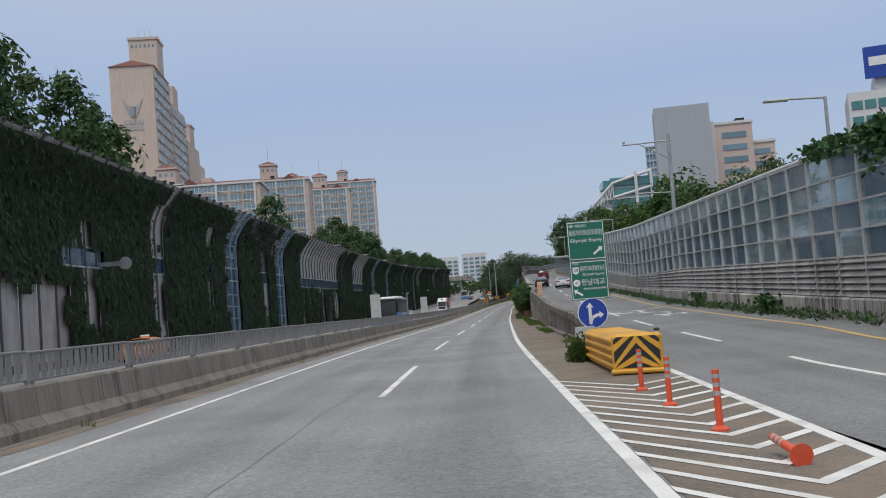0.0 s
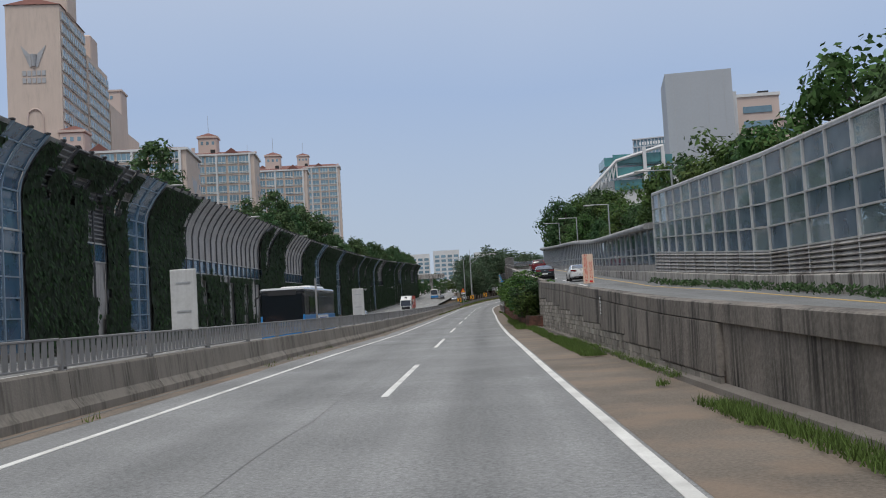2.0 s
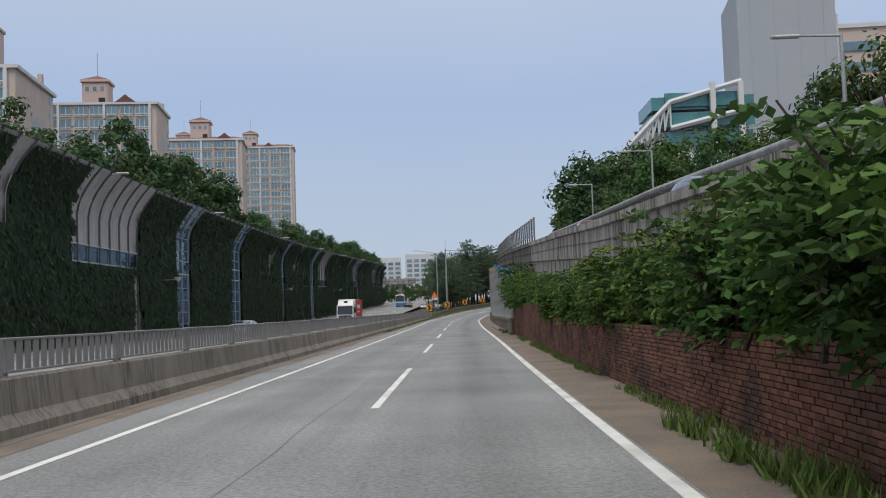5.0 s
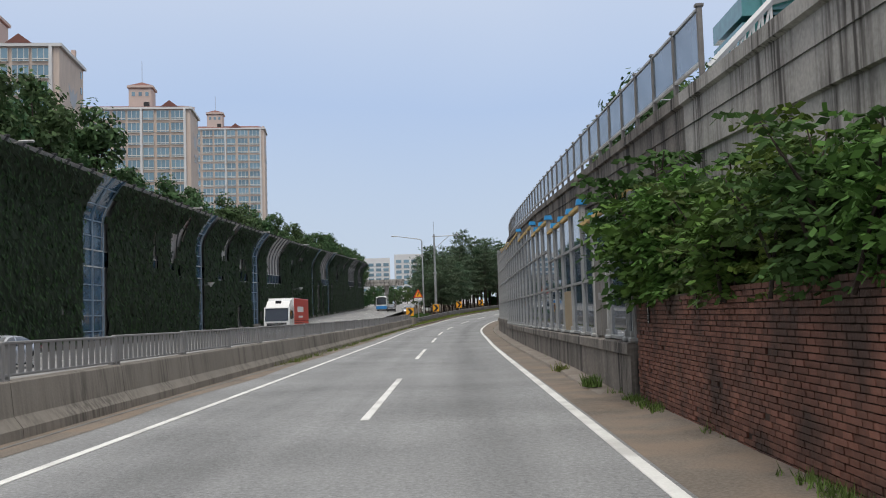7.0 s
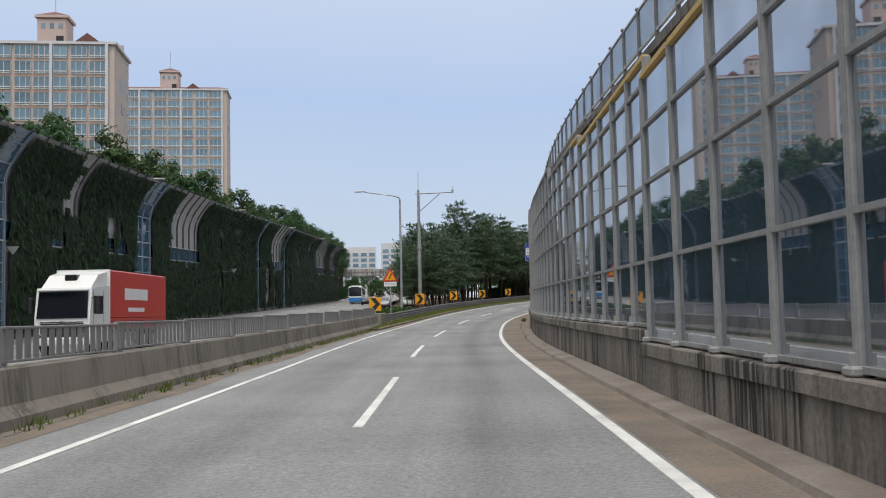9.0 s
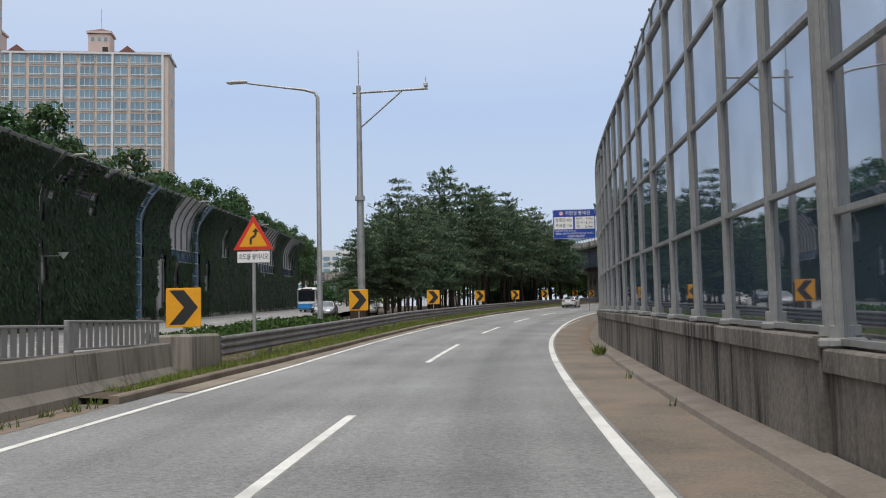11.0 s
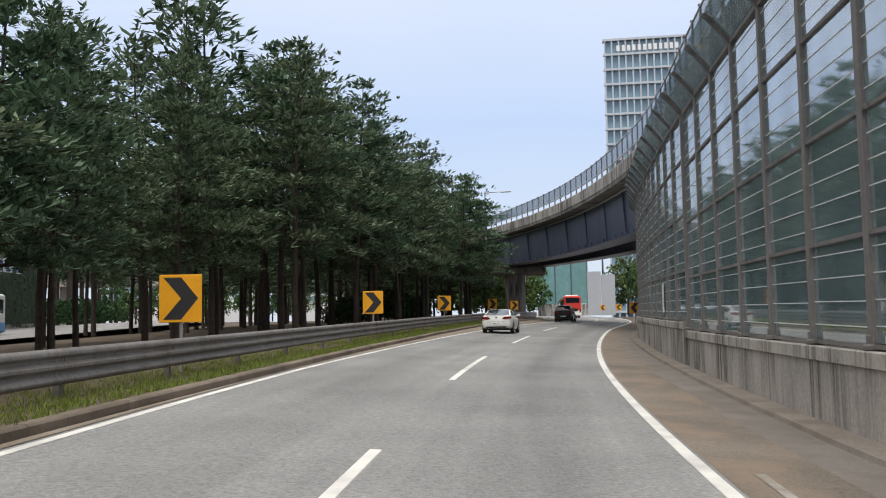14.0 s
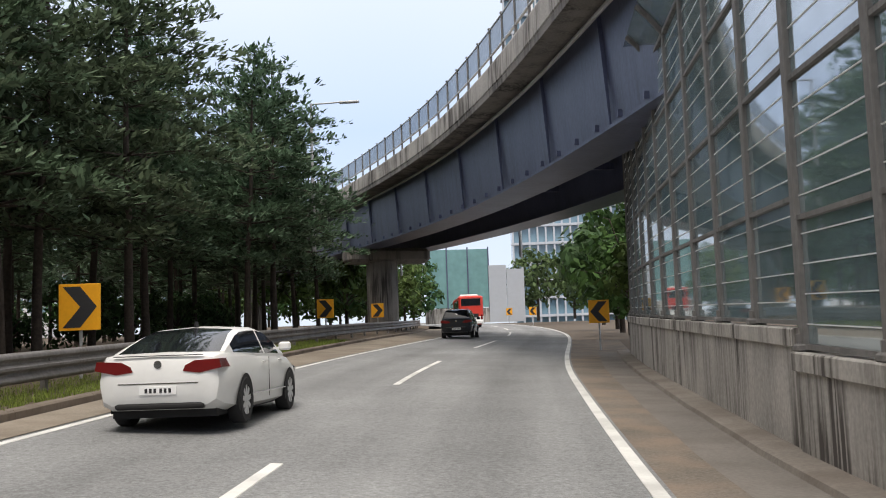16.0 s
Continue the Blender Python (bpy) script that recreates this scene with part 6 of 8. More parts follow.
def leafy(seed, height, radius, bare, leaf, mat_, clumps=46, per=95, taper=0.0):
    """A broadleaf tree: limbs, and a crown of leaf clumps with gaps."""
    rnd = random.Random(seed)
    wood, crown = Mesh(), Mesh()
    wood.tube([(0, 0, -0.2), (rnd.uniform(-0.1, 0.1), 0, bare), (rnd.uniform(-0.3, 0.3), rnd.uniform(-0.3, 0.3), height * 0.8)], [0.035 * height * 0.6, 0.02 * height, 0.03], 7)
    mid_h = (height + bare) / 2
    for k in range(clumps):
        while True:
            v = Vector((rnd.uniform(-1, 1), rnd.uniform(-1, 1), rnd.uniform(-1, 1)))
            if 0.25 < v.length < 1:
                break
        u = (v.z + 1) / 2
        shrink = 1 - taper * u
        c = Vector((v.x * radius * shrink, v.y * radius * shrink, mid_h + v.z * (height - bare) / 2))
        if k % 2 == 0:
            wood.tube([(0, 0, bare + (c.z - bare) * 0.45), c * 0.55 + Vector((0, 0, c.z * 0.4)), c], [0.07, 0.045, 0.012], 4, caps=False)
        size = radius * rnd.uniform(0.22, 0.42) * (1 - 0.4 * taper * u)
        for q in range(per):
            w_ = Vector((rnd.gauss(0, 1), rnd.gauss(0, 1), rnd.gauss(0, 0.75))).normalized() * size * rnd.uniform(0.45, 1.08)
            p = c + w_
            nrm = (w_ + Vector((rnd.gauss(0, 0.25), rnd.gauss(0, 0.25), 0.25 + rnd.gauss(0, 0.25))) * size).normalized()
            a = nrm.cross(Vector((rnd.uniform(-1, 1), rnd.uniform(-1, 1), rnd.uniform(-1, 1)))).normalized() * leaf * rnd.uniform(0.6, 1.2)
            b = nrm.cross(a).normalized() * leaf * rnd.uniform(0.35, 0.6)
            crown.add([p - a, p - b * 0.9, p + a, p + b], [(0, 1, 2, 3)])
    return wood.data("trunk", BARK, 60), crown.data("crown", mat_, -1)


def plant_tree(name, meshes, label, group, x, y, z, turn, size=1.0):
    t = thing(name, label, "tree", pose(x, y, z, 0, 0, turn) @ Matrix.Scale(size, 4), group)
    part("trunk", meshes[0], None, t)
    part("crown", meshes[1], None, t)
    return t


pines = [pine(100 + k, 14.0, 5.2 + 0.25 * (k % 3), 4.0 + 0.4 * (k % 2), 19.0, (0.25, 0.44), 4, 0.18) for k in range(3)]
mid_pines = [pine(110 + k, 14.0, 4.6, 4.4, 6.6, (0.38, 0.66), 5, 0.15) for k in range(2)]
junipers = [pine(130 + k, 14.0, 5.8, 3.3, 17.0, (0.30, 0.52), 4, 0.18) for k in range(2)]
back_pines = [pine(120 + k, 14.0, 4.6, 4.2, 3.2, (0.7, 1.05), 4) for k in range(2)]
rnd = random.Random(44)
first = [(325.8, -10.2, 7.6), (327.2, -8.6, 8.4), (328.6, -8.4, 8.8), (330.4, -8.9, 10.9), (332.6, -8.9, 8.8), (331.0, -12.2, 8.2), (335.2, -12.6, 9.2), (336.4, -9.2, 9.0), (339.6, -9.2, 12.0), (341.5, -12.8, 10.6), (343.6, -9.4, 11.0), (347.5, -9.8, 11.0), (348.0, -14.0, 10.5), (352.0, -17.5, 10.5)]
spots = [(s, d, h * (1.0 if k == 3 else 0.86)) for k, (s, d, h) in enumerate(first)]
for s in np.arange(352, 462, 4.4):
    for d in (-10.8, -15.0):
        spots.append((s + rnd.uniform(-1.4, 1.4), d + rnd.uniform(-1.2, 1.2), float(np.interp(s, (350, 362, 371, 385, 410, 430, 460), (9.2, 10.6, 16.0, 15.4, 14.6, 13.6, 12.6))) + (1.2 if d < -12 else 0) + rnd.uniform(-1.4, 0.7)))
for s in np.arange(358, 490, 6.0):
    for d in (-20.5, -26, -32, -39, -46):
        spots.append((s + rnd.uniform(-2, 2), d + rnd.uniform(-2, 2), rnd.uniform(12.5, 15.5)))
for k, (s, d, tall_) in enumerate(spots):
    p = ROAD.at(s, d)
    back = d < -18
    if p.x < float(np.interp(p.y, WALL.y, WALL.x)) + 16.5 or p.x > float(np.interp(p.y, DECK.y, DECK.x)) - 4.2 or back and s < 378:
        continue
    plant_tree("pine_tree", junipers[k % 2] if k < len(first) and k not in (3, 8) else back_pines[k % 2] if back else pines[k % 3] if d > -12.6 and s < 432 else mid_pines[k % 2], "dark green pine with a bare trunk on the wooded median", "pines on the median", p.x, p.y, p.z + 0.05, rnd.uniform(0, 360), tall_ / 14.0)

tall = [leafy(200 + k, 20.0, 3.9, 8.0, 0.31, LEAF_DARK, 54, 62, 0.55) for k in range(3)]
for k, (y, off, top) in enumerate([(62, 6.5, 24), (70, 8, 24.5), (78, 6, 23), (86, 7, 23), (91, 9, 21), (149, 5.5, 21), (155, 6, 19)] + [(192 + 4.5 * q, 6.0 + 3.0 * (q % 2) + rnd.uniform(-1, 1), rnd.uniform(17.2, 20.6) + (4.6 if 222 < 192 + 4.5 * q < 262 else 1.2 if q % 5 == 0 else 0)) for q in range(82)]):
    x = float(np.interp(y, WALL.y, WALL.x)) - off
    plant_tree("tall_tree", tall[k % 3], "tall dark green tree behind the noise wall", "trees behind the noise wall", x, y, ground_z(y) - 0.1, rnd.uniform(0, 360), top / 20.0)

hill = Mesh().sweep(ROAD, lambda s: ((RW + 0.3, wall_base(s) - 0.1), (17.5, wall_base(s) + 0.8), (24, wall_base(s) + 2.5 + 2.5 * (s > 200)), (60, wall_base(s) + 3.0)), -20, 330, 8, closed=False)
lone("hillside", hill, EARTH, "earth bank behind the ramp noise wall", "hillside", "structure")
broad = [leafy(300 + k, 9.0, 3.3, 1.6, 0.28, (LEAF_TREE, LEAF_DARK, LEAF_TREE)[k], 46, 60) for k in range(3)]
far_broad = [leafy(320 + k, 9.0, 3.3, 1.2, 0.42, (LEAF_TREE, LEAF_DARK)[k], 34, 36) for k in range(2)]
row = [(s, rnd.uniform(18.5, 23), rnd.uniform(10.9, 12.9) - (0.4 if s < 100 else 0)) for s in np.arange(64, 190, 4.2)]
row += [(s, rnd.uniform(18, 28), rnd.uniform(13.0, 16.0)) for s in np.arange(188, 232, 3.8)]
row += [(s, rnd.uniform(17.5, 30), rnd.uniform(19.0, 23.5)) for s in np.arange(232, 306, 3.0)]
for k, (s, d, top) in enumerate(row):
    base = wall_base(s) + (1.2 if d < 22 else 2.2)
    if s < 100 and 0.55 < abs(noise.noise((s * 0.1, 3, 3))) + 0.35:
        top -= 2
    p = ROAD.at(s, d, base - 0.4)
    plant_tree("broadleaf_tree", broad[k % 3], "full green broadleaf tree on the bank behind the ramp", "trees behind the ramp", p.x, p.y, p.z, rnd.uniform(0, 360), max(0.6, (top - base) / 9.0))
for k, (x, y, size) in enumerate(((62, 428, 0.95), (65, 436, 1.1), (69, 446, 1.0), (73, 455, 1.1), (60, 420, 0.8), (78, 470, 1.2), (50, 470, 1.15), (54, 482, 1.1), (47, 492, 1.3), (58, 500, 1.1), (38, 480, 1.0), (95, 540, 1.5), (104, 545, 1.5), (60, 560, 1.6), (40, 560, 1.2), (20, 540, 0.9), (5, 520, 0.8), (-8, 500, 0.8), (10, 480, 0.7), (0, 470, 0.7), (72, 560, 1.4), (84, 560, 1.4), (62, 499, 1.0), (65, 507, 1.15), (59, 492, 1.0))):
    plant_tree("broadleaf_tree", far_broad[k % 2], "green broadleaf tree beyond the viaduct", "trees beyond the viaduct", *beyond(x, y, 0.8), k * 77.0, size)


def ailanthus(seed, height, reach, leaf_m):
    """Several stems with long feathered leaves."""
    rnd = random.Random(seed)
    wood, crown = Mesh(), Mesh()
    for k in range(10):
        ang = rnd.uniform(0, 6.28)
        foot = Vector((rnd.uniform(-0.3, 0.3), rnd.uniform(-0.6, 0.6), -0.1))
        tip = foot + Vector((math.cos(ang) * reach * rnd.uniform(0.1, 0.7), math.sin(ang) * reach * rnd.uniform(0.1, 0.8), height * rnd.uniform(0.5, 1.0)))
        bow = foot.lerp(tip, 0.5) + Vector((0, 0, 0.2))
        wood.tube([foot, bow, tip], [0.035, 0.024, 0.01], 5)
        for q in range(26):
            f = rnd.uniform(0.08, 1.0)
            p = foot.lerp(bow, f * 2) if f < 0.5 else bow.lerp(tip, f * 2 - 1)
            a2 = rnd.uniform(0, 6.28)
            way = Vector((math.cos(a2), math.sin(a2), rnd.uniform(-0.25, 0.55)))
            ln_ = rnd.uniform(0.45, 0.8)
            side = way.cross(Vector((0, 0, 1))).normalized()
            for j in range(6):
                c = p + way * ln_ * (0.15 + 0.14 * j) + Vector((0, 0, -0.22 * (j / 6) ** 2 * ln_))
                for sg in (-1, 1):
                    lf = (side * sg + way * 0.45 + Vector((0, 0, rnd.uniform(-0.9, 0.2)))).normalized() * rnd.uniform(0.13, 0.21)
                    wv = (way.normalized() * 0.6 + Vector((rnd.uniform(-0.3, 0.3), rnd.uniform(-0.3, 0.3), rnd.uniform(-0.9, 0.9)))).normalized() * 0.05
                    crown.add([c, c + lf * 0.5 - wv, c + lf, c + lf * 0.5 + wv], [(0, 1, 2, 3)])
    return wood.data("stem", BARK, 60), crown.data("foliage", leaf_m, -1)


shrubs = [ailanthus(400 + k, 2.3, 1.2, LEAF_BRIGHT if k % 3 else LEAF_TREE) for k in range(4)]
dark_shrubs = [ailanthus(410 + k, 2.4, 1.25, LEAF_SHADE) for k in range(2)]
for k, s in enumerate(np.arange(110.4, 178.0, 1.12)):
    tallness = float(np.interp(s, (107, 110, 118, 122, 134, 150, 154, 158, 164, 167, 171, 175, 178), (0.7, 0.85, 1.35, 1.05, 0.8, 0.75, 0.55, 0.66, 0.62, 0.8, 0.85, 1.05, 1.4)))
    p = ROAD.at(s, 5.45 + rnd.uniform(-0.3, 0.35), brick_top(s) - 0.1)
    sh_ = thing("tree_of_heaven_shrub", "bright green feathery shrub growing out of the brick planter", "shrub", pose(p.x, p.y, p.z, 0, 0, rnd.uniform(0, 360)) @ Matrix.Scale(tallness * rnd.uniform(0.9, 1.1), 4), "shrubs in the planter")
    pick = dark_shrubs[k % 2] if s < 117 and k % 3 else shrubs[k % 4]
    part("stem", pick[0], None, sh_)
    part("foliage", pick[1], None, sh_)


def tufts(mesh, line, s0, s1, d0, d1, h, count, size, rnd, drop=0.0):
    for _ in range(count):
        s, d = rnd.uniform(s0, s1), rnd.uniform(*((d0(0), d1(0)) if callable(d0) else (d0, d1)))
        if drop and noise.noise((s * 0.25, d, 9.0)) < drop:
            continue
        p = line.at(s, d, h)
        for b in range(7):
            q = p + Vector((rnd.uniform(-0.1, 0.1), rnd.uniform(-0.1, 0.1), 0))
            t = Vector((rnd.uniform(-0.5, 0.5), rnd.uniform(-0.5, 0.5), rnd.uniform(0.6, 1.2))) * size * rnd.uniform(0.5, 1.1)
            w_ = Vector((rnd.uniform(-1, 1), rnd.uniform(-1, 1), 0)).normalized() * size * 0.07
            mesh.add([q - w_, q + w_, q + t], [(0, 1, 2)])


rnd = random.Random(55)
gr = Mesh()
tufts(gr, ROAD, 77, 107, 4.9, 5.4, 0.05, 6600, 0.13, rnd, -0.22)
tufts(gr, ROAD, 84, 107, 4.95, 5.35, 0.05, 700, 0.24, rnd, 0.05)
tufts(gr, ROAD, 74, 89, 4.9, 5.45, 0.05, 1500, 0.15, rnd)
tufts(gr, ROAD, 57.2, 63.6, 5.1, 5.5, 0.05, 520, 0.16, rnd, -0.2)
tufts(gr, ROAD, 53.2, 57.4, 5.25, 5.55, 0.05, 190, 0.17, rnd, -0.1)
tufts(gr, ROAD, 36, 54, 5.2, 5.6, 0.06, 420, 0.12, rnd, 0.08)
tufts(gr, ROAD, 29.5, 36.5, 5.3, 5.8, 0.06, 340, 0.15, rnd, 0.02)
tufts(gr, ROAD, 64, 86, 5.5, 5.75, 0.12, 260, 0.12, rnd, 0.0)
tufts(gr, ROAD, 28, 44, 5.4, 5.85, 0.05, 260, 0.13, rnd, 0.12)
tufts(gr, ROAD, 107, 177, 4.65, 4.9, 0.03, 1500, 0.15, rnd, -0.1)
tufts(gr, ROAD, 107, 128, 4.3, 4.85, 0.03, 420, 0.34, rnd, -0.1)
tufts(gr, ROAD, 177, 300, 4.6, 4.85, 0.03, 60, 0.2, rnd, 0.15)
tagged(lone("roadside_weeds", gr, GRASS, "ragged green weeds and grass along the wall foot", "weeds", "stuff", smooth=-1))
gl = Mesh()
tufts(gl, ROAD, 0, 276, -5.7, -5.0, 0.02, 260, 0.16, rnd, 0.12)
tufts(gl, ROAD, 196, 283, -5.0, -4.6, 0.02, 260, 0.2, rnd, 0.0)
tagged(lone("barrier_weeds", gl, GRASS, "small weeds in the joint at the barrier foot", "weeds", "stuff", smooth=-1))
gm = Mesh()
for s in np.arange(277, 420, 0.011):
    base = rail_d(s)
    tufts(gm, ROAD, s, s + 0.05, base - 0.9, base + 0.74, 0.12, 1, 0.14, rnd, -0.45)
tagged(lone("median_grass", gm, GRASS_MEDIAN, "yellow-green grass under the guard rail", "grass", "stuff", smooth=-1))
for k, (s, d, size) in enumerate(((338, 13, 0.9), (346, 15, 1.05), (355, 12.5, 0.8), (364, 16, 1.1), (374, 13.5, 0.9), (384, 16, 1.05), (394, 14, 0.9), (404, 17, 1.1), (414, 14, 1.0))):
    p = ROAD.at(s, d)
    plant_tree("broadleaf_tree", broad[k % 3], "green broadleaf tree behind the glazed noise barrier", "trees behind the glass", p.x, p.y, p.z - 0.2, k * 61.0, size)
for k in range(14):
    x = -20 + 7.0 * k
    small = 0.62 if x < 38 else 1.0
    plant_tree("broadleaf_tree", far_broad[k % 2], "green broadleaf tree beyond the viaduct", "trees beyond the viaduct", *beyond(x, 575 + 9 * (k % 3), 0.7), k * 53.0, (1.5 + 0.25 * (k % 3)) * small)
for s, d, n_ in ((180.1, 4.45, 26), (288.4, 4.98, 30), (186, 4.4, 8)):
    cl = Mesh()
    tufts(cl, ROAD, s - 0.22, s + 0.22, d - 0.1, d + 0.1, 0.05, n_, 0.3, rnd)
    lone("weed_clump", cl, GRASS, "small clump of weeds at the wall foot", "weeds", group="weed clumps", smooth=-1)
hd = Mesh()
for _ in range(4500):
    s = rnd.uniform(287, 305)
    d = rail_d(s) - rnd.uniform(1.2, 3.4)
    top = 0.85 + 0.25 * noise.noise((s * 0.3, d * 0.5, 2.0))
    p = ROAD.at(s, d, rnd.uniform(0.1, 1.0) ** 0.5 * top)
    frond(hd, p, Vector((rnd.gauss(0, 1), rnd.gauss(0, 1), 0.8)), 0.16, rnd, 2, 0.35)
under = Mesh()
for _ in range(9000):
    y_ = rnd.uniform(368, 540)
    if noise.noise((y_ * 0.11, 4.0, 1.0)) < -0.18:
        continue
    foot = Vector((float(np.interp(y_, WALL.y, WALL.x)) - rnd.uniform(1.5, 5.0), y_, 0))
    tall_ = 3.4 + 1.6 * noise.noise((y_ * 0.2, foot.x * 0.3, 5.0))
    frond(under, foot + Vector((0, 0, ground_z(y_) + tall_ * rnd.random() ** 0.7)), Vector((rnd.gauss(0, 1), rnd.gauss(0, 1), 0.7)), 0.5, rnd, 3, 0.3)
lone("shrubbery", under, LEAF_SHADE, "dense dark shrubs along the far side of the opposite carriageway", "shrubs", "stuff", smooth=-1)
bush_mesh = [leafy(340 + k, 3.0, 1.7, 0.1, 0.16, LEAF_SHADE, 26, 60) for k in range(2)]
for k in range(13):
    p = ROAD.at(398 + 5.2 * k + rnd.uniform(-1.5, 1.5), -15.5 - 0.08 * k * k + rnd.uniform(-2.0, 1.0))
    plant_tree("bush", bush_mesh[k % 2], "dark green bush in the shade under the pines", "bushes under the pines", p.x, p.y, p.z + 0.05, k * 71.0, rnd.uniform(0.7, 1.15))
lone("hedge", hd, LEAF_TREE, "low clipped green hedge on the median", "hedge", "stuff", smooth=-1)
wr = Mesh()
for _ in range(1500):
    s = rnd.uniform(16, 115)
    p = ROAD.at(s, RW - rnd.uniform(0.35, 1.1), ramp_h(s) + rnd.uniform(0.02, 0.3))
    frond(wr, p, Vector((rnd.gauss(0, 1), rnd.gauss(0, 1), 1.0)), 0.2, rnd, 3, 0.2)
lone("ramp_weeds", wr, LEAF_DARK, "weeds growing along the foot of the ramp wall", "weeds", "stuff", smooth=-1)
cr = Mesh()
for c_s, amount, deep in ((30.6, 300, 0.9), (36.0, 110, 0.5), (33.6, 70, 0.4), (44, 120, 0.4), (59, 120, 0.5)):
    for _ in range(amount):
        s = c_s + rnd.gauss(0, 0.8)
        hh = wall_top(s) + 0.35 - abs(rnd.gauss(0, 0.55)) * deep
        if c_s > 40:
            hh = wall_base(s) - 0.1 - abs(rnd.gauss(0, 0.3))
        frond(cr, ROAD.at(s, RW - 0.15 - rnd.random() * 0.4, hh), Vector((-0.4, rnd.gauss(0, 1), rnd.gauss(-0.3, 0.6))), 0.26, rnd, 2, 0.38)
lone("creeper", cr, LEAF_DARK, "creeper hanging over the top of the ramp noise wall", "creeper", "stuff", smooth=-1)
# bush by the crash cushion
bu = Mesh()
for _ in range(700):
    v = Vector((rnd.gauss(0, 0.13), rnd.gauss(0, 0.22), abs(rnd.gauss(0.1, 0.22))))
    frond(bu, v, v + Vector((0, 0, 0.3)), 0.10, rnd, 3, 0.28)
lone("bush", bu, LEAF_TREE, "small green bush beside the crash cushion", "bush", m=ROAD.place(27.1, 4.7), smooth=-1)


# ---- vehicles ----
def loft(mesh, stations, section, mi=0, glass=None):
    """Closed half-sections mirrored and drawn along y. glass(y0, y1, k): material of a face."""
    rows = []
    for st in stations:
        half = section(*st)
        ring = [(x, st[0], z) for x, z in half] + [(-x, st[0], z) for x, z in half[::-1]]
        rows.append(ring)
    n = len(rows[0])
    k0 = len(mesh.v)
    mesh.v += [p for r_ in rows for p in r_]
    for i in range(len(rows) - 1):
        for q in range(n):
            mesh.f.append(tuple(k0 + a for a in (i * n + q, i * n + (q + 1) % n, (i + 1) * n + (q + 1) % n, (i + 1) * n + q)))
            mesh.mi.append(glass(stations[i][0], stations[i + 1][0], q, n) if glass else mi)
    mesh.f += [tuple(k0 + a for a in range(n)), tuple(k0 + a for a in range((len(rows) - 1) * n, len(rows) * n))[::-1]]
    mesh.mi += [mi, mi]


def shell(y, w, lo, hi):
    m_ = lo + (hi - lo) * 0.52
    return [(0.0, lo), (w * 0.80, lo), (w * 0.95, lo + 0.07), (w * 0.995, m_ - 0.08), (w, m_), (w * 0.985, m_ + 0.08), (w * 0.955, hi - 0.09), (w * 0.90, hi - 0.02), (w * 0.80, hi), (0.0, hi + 0.025)]


def cabin(y, w, lo, hi):
    r_ = max(0.02, hi - lo)
    t = min(1.0, r_ / 0.40)
    wt = w - 0.20 * t
    return [(0.0, lo - 0.05), (w, lo - 0.05), (w, lo), (w - 0.07 * t, lo + r_ * 0.38), (w - 0.16 * t, lo + r_ * 0.84), (wt - 0.06, lo + r_ * 0.97), (0.0, hi + 0.025)]


def wheel(parent, x, y, r_, wide):
    sg = 1 if x > 0 else -1
    wh = thing("wheel", "", "", pose(x, y, r_))
    wh.parent = parent
    del_keys = [k for k in wh.keys() if k in ("label", "category", "kind", "group")]
    for k in del_keys:
        del wh[k]
    ty = Mesh()
    prof = [(-wide / 2, r_ * 0.66), (-wide / 2, r_ * 0.94), (-wide * 0.38, r_), (wide * 0.38, r_), (wide / 2, r_ * 0.94), (wide / 2, r_ * 0.66)]
    n = 28
    for k in range(n):
        a = 2 * math.pi * k / n
        ty.v += [(px, pr * math.cos(a), pr * math.sin(a)) for px, pr in prof]
    q = len(prof)
    ty.f = [(k * q + j, k * q + (j + 1) % q, ((k + 1) % n) * q + (j + 1) % q, ((k + 1) % n) * q + j) for k in range(n) for j in range(q)]
    ty.mi = [0] * len(ty.f)
    part("tyre", ty, RUBBER, wh, smooth=40)
    rim = Mesh().tube([(sg * wide * 0.30, 0, 0), (sg * wide * 0.34, 0, 0)], r_ * 0.66, 24, 1)
    for k in range(9):
        a = 2 * math.pi * k / 9
        c, s_ = math.cos(a), math.sin(a)
        rim.box((sg * wide * 0.40, 0, r_ * 0.34), (wide * 0.16, r_ * 0.20, r_ * 0.62), 0, Matrix.Rotation(a, 4, "X"))
    rim.tube([(sg * wide * 0.34, 0, 0), (sg * wide * 0.5, 0, 0)], r_ * 0.14, 10, 0)
    part("rim", rim, [ALLOY, BLACK], wh)
    return wh


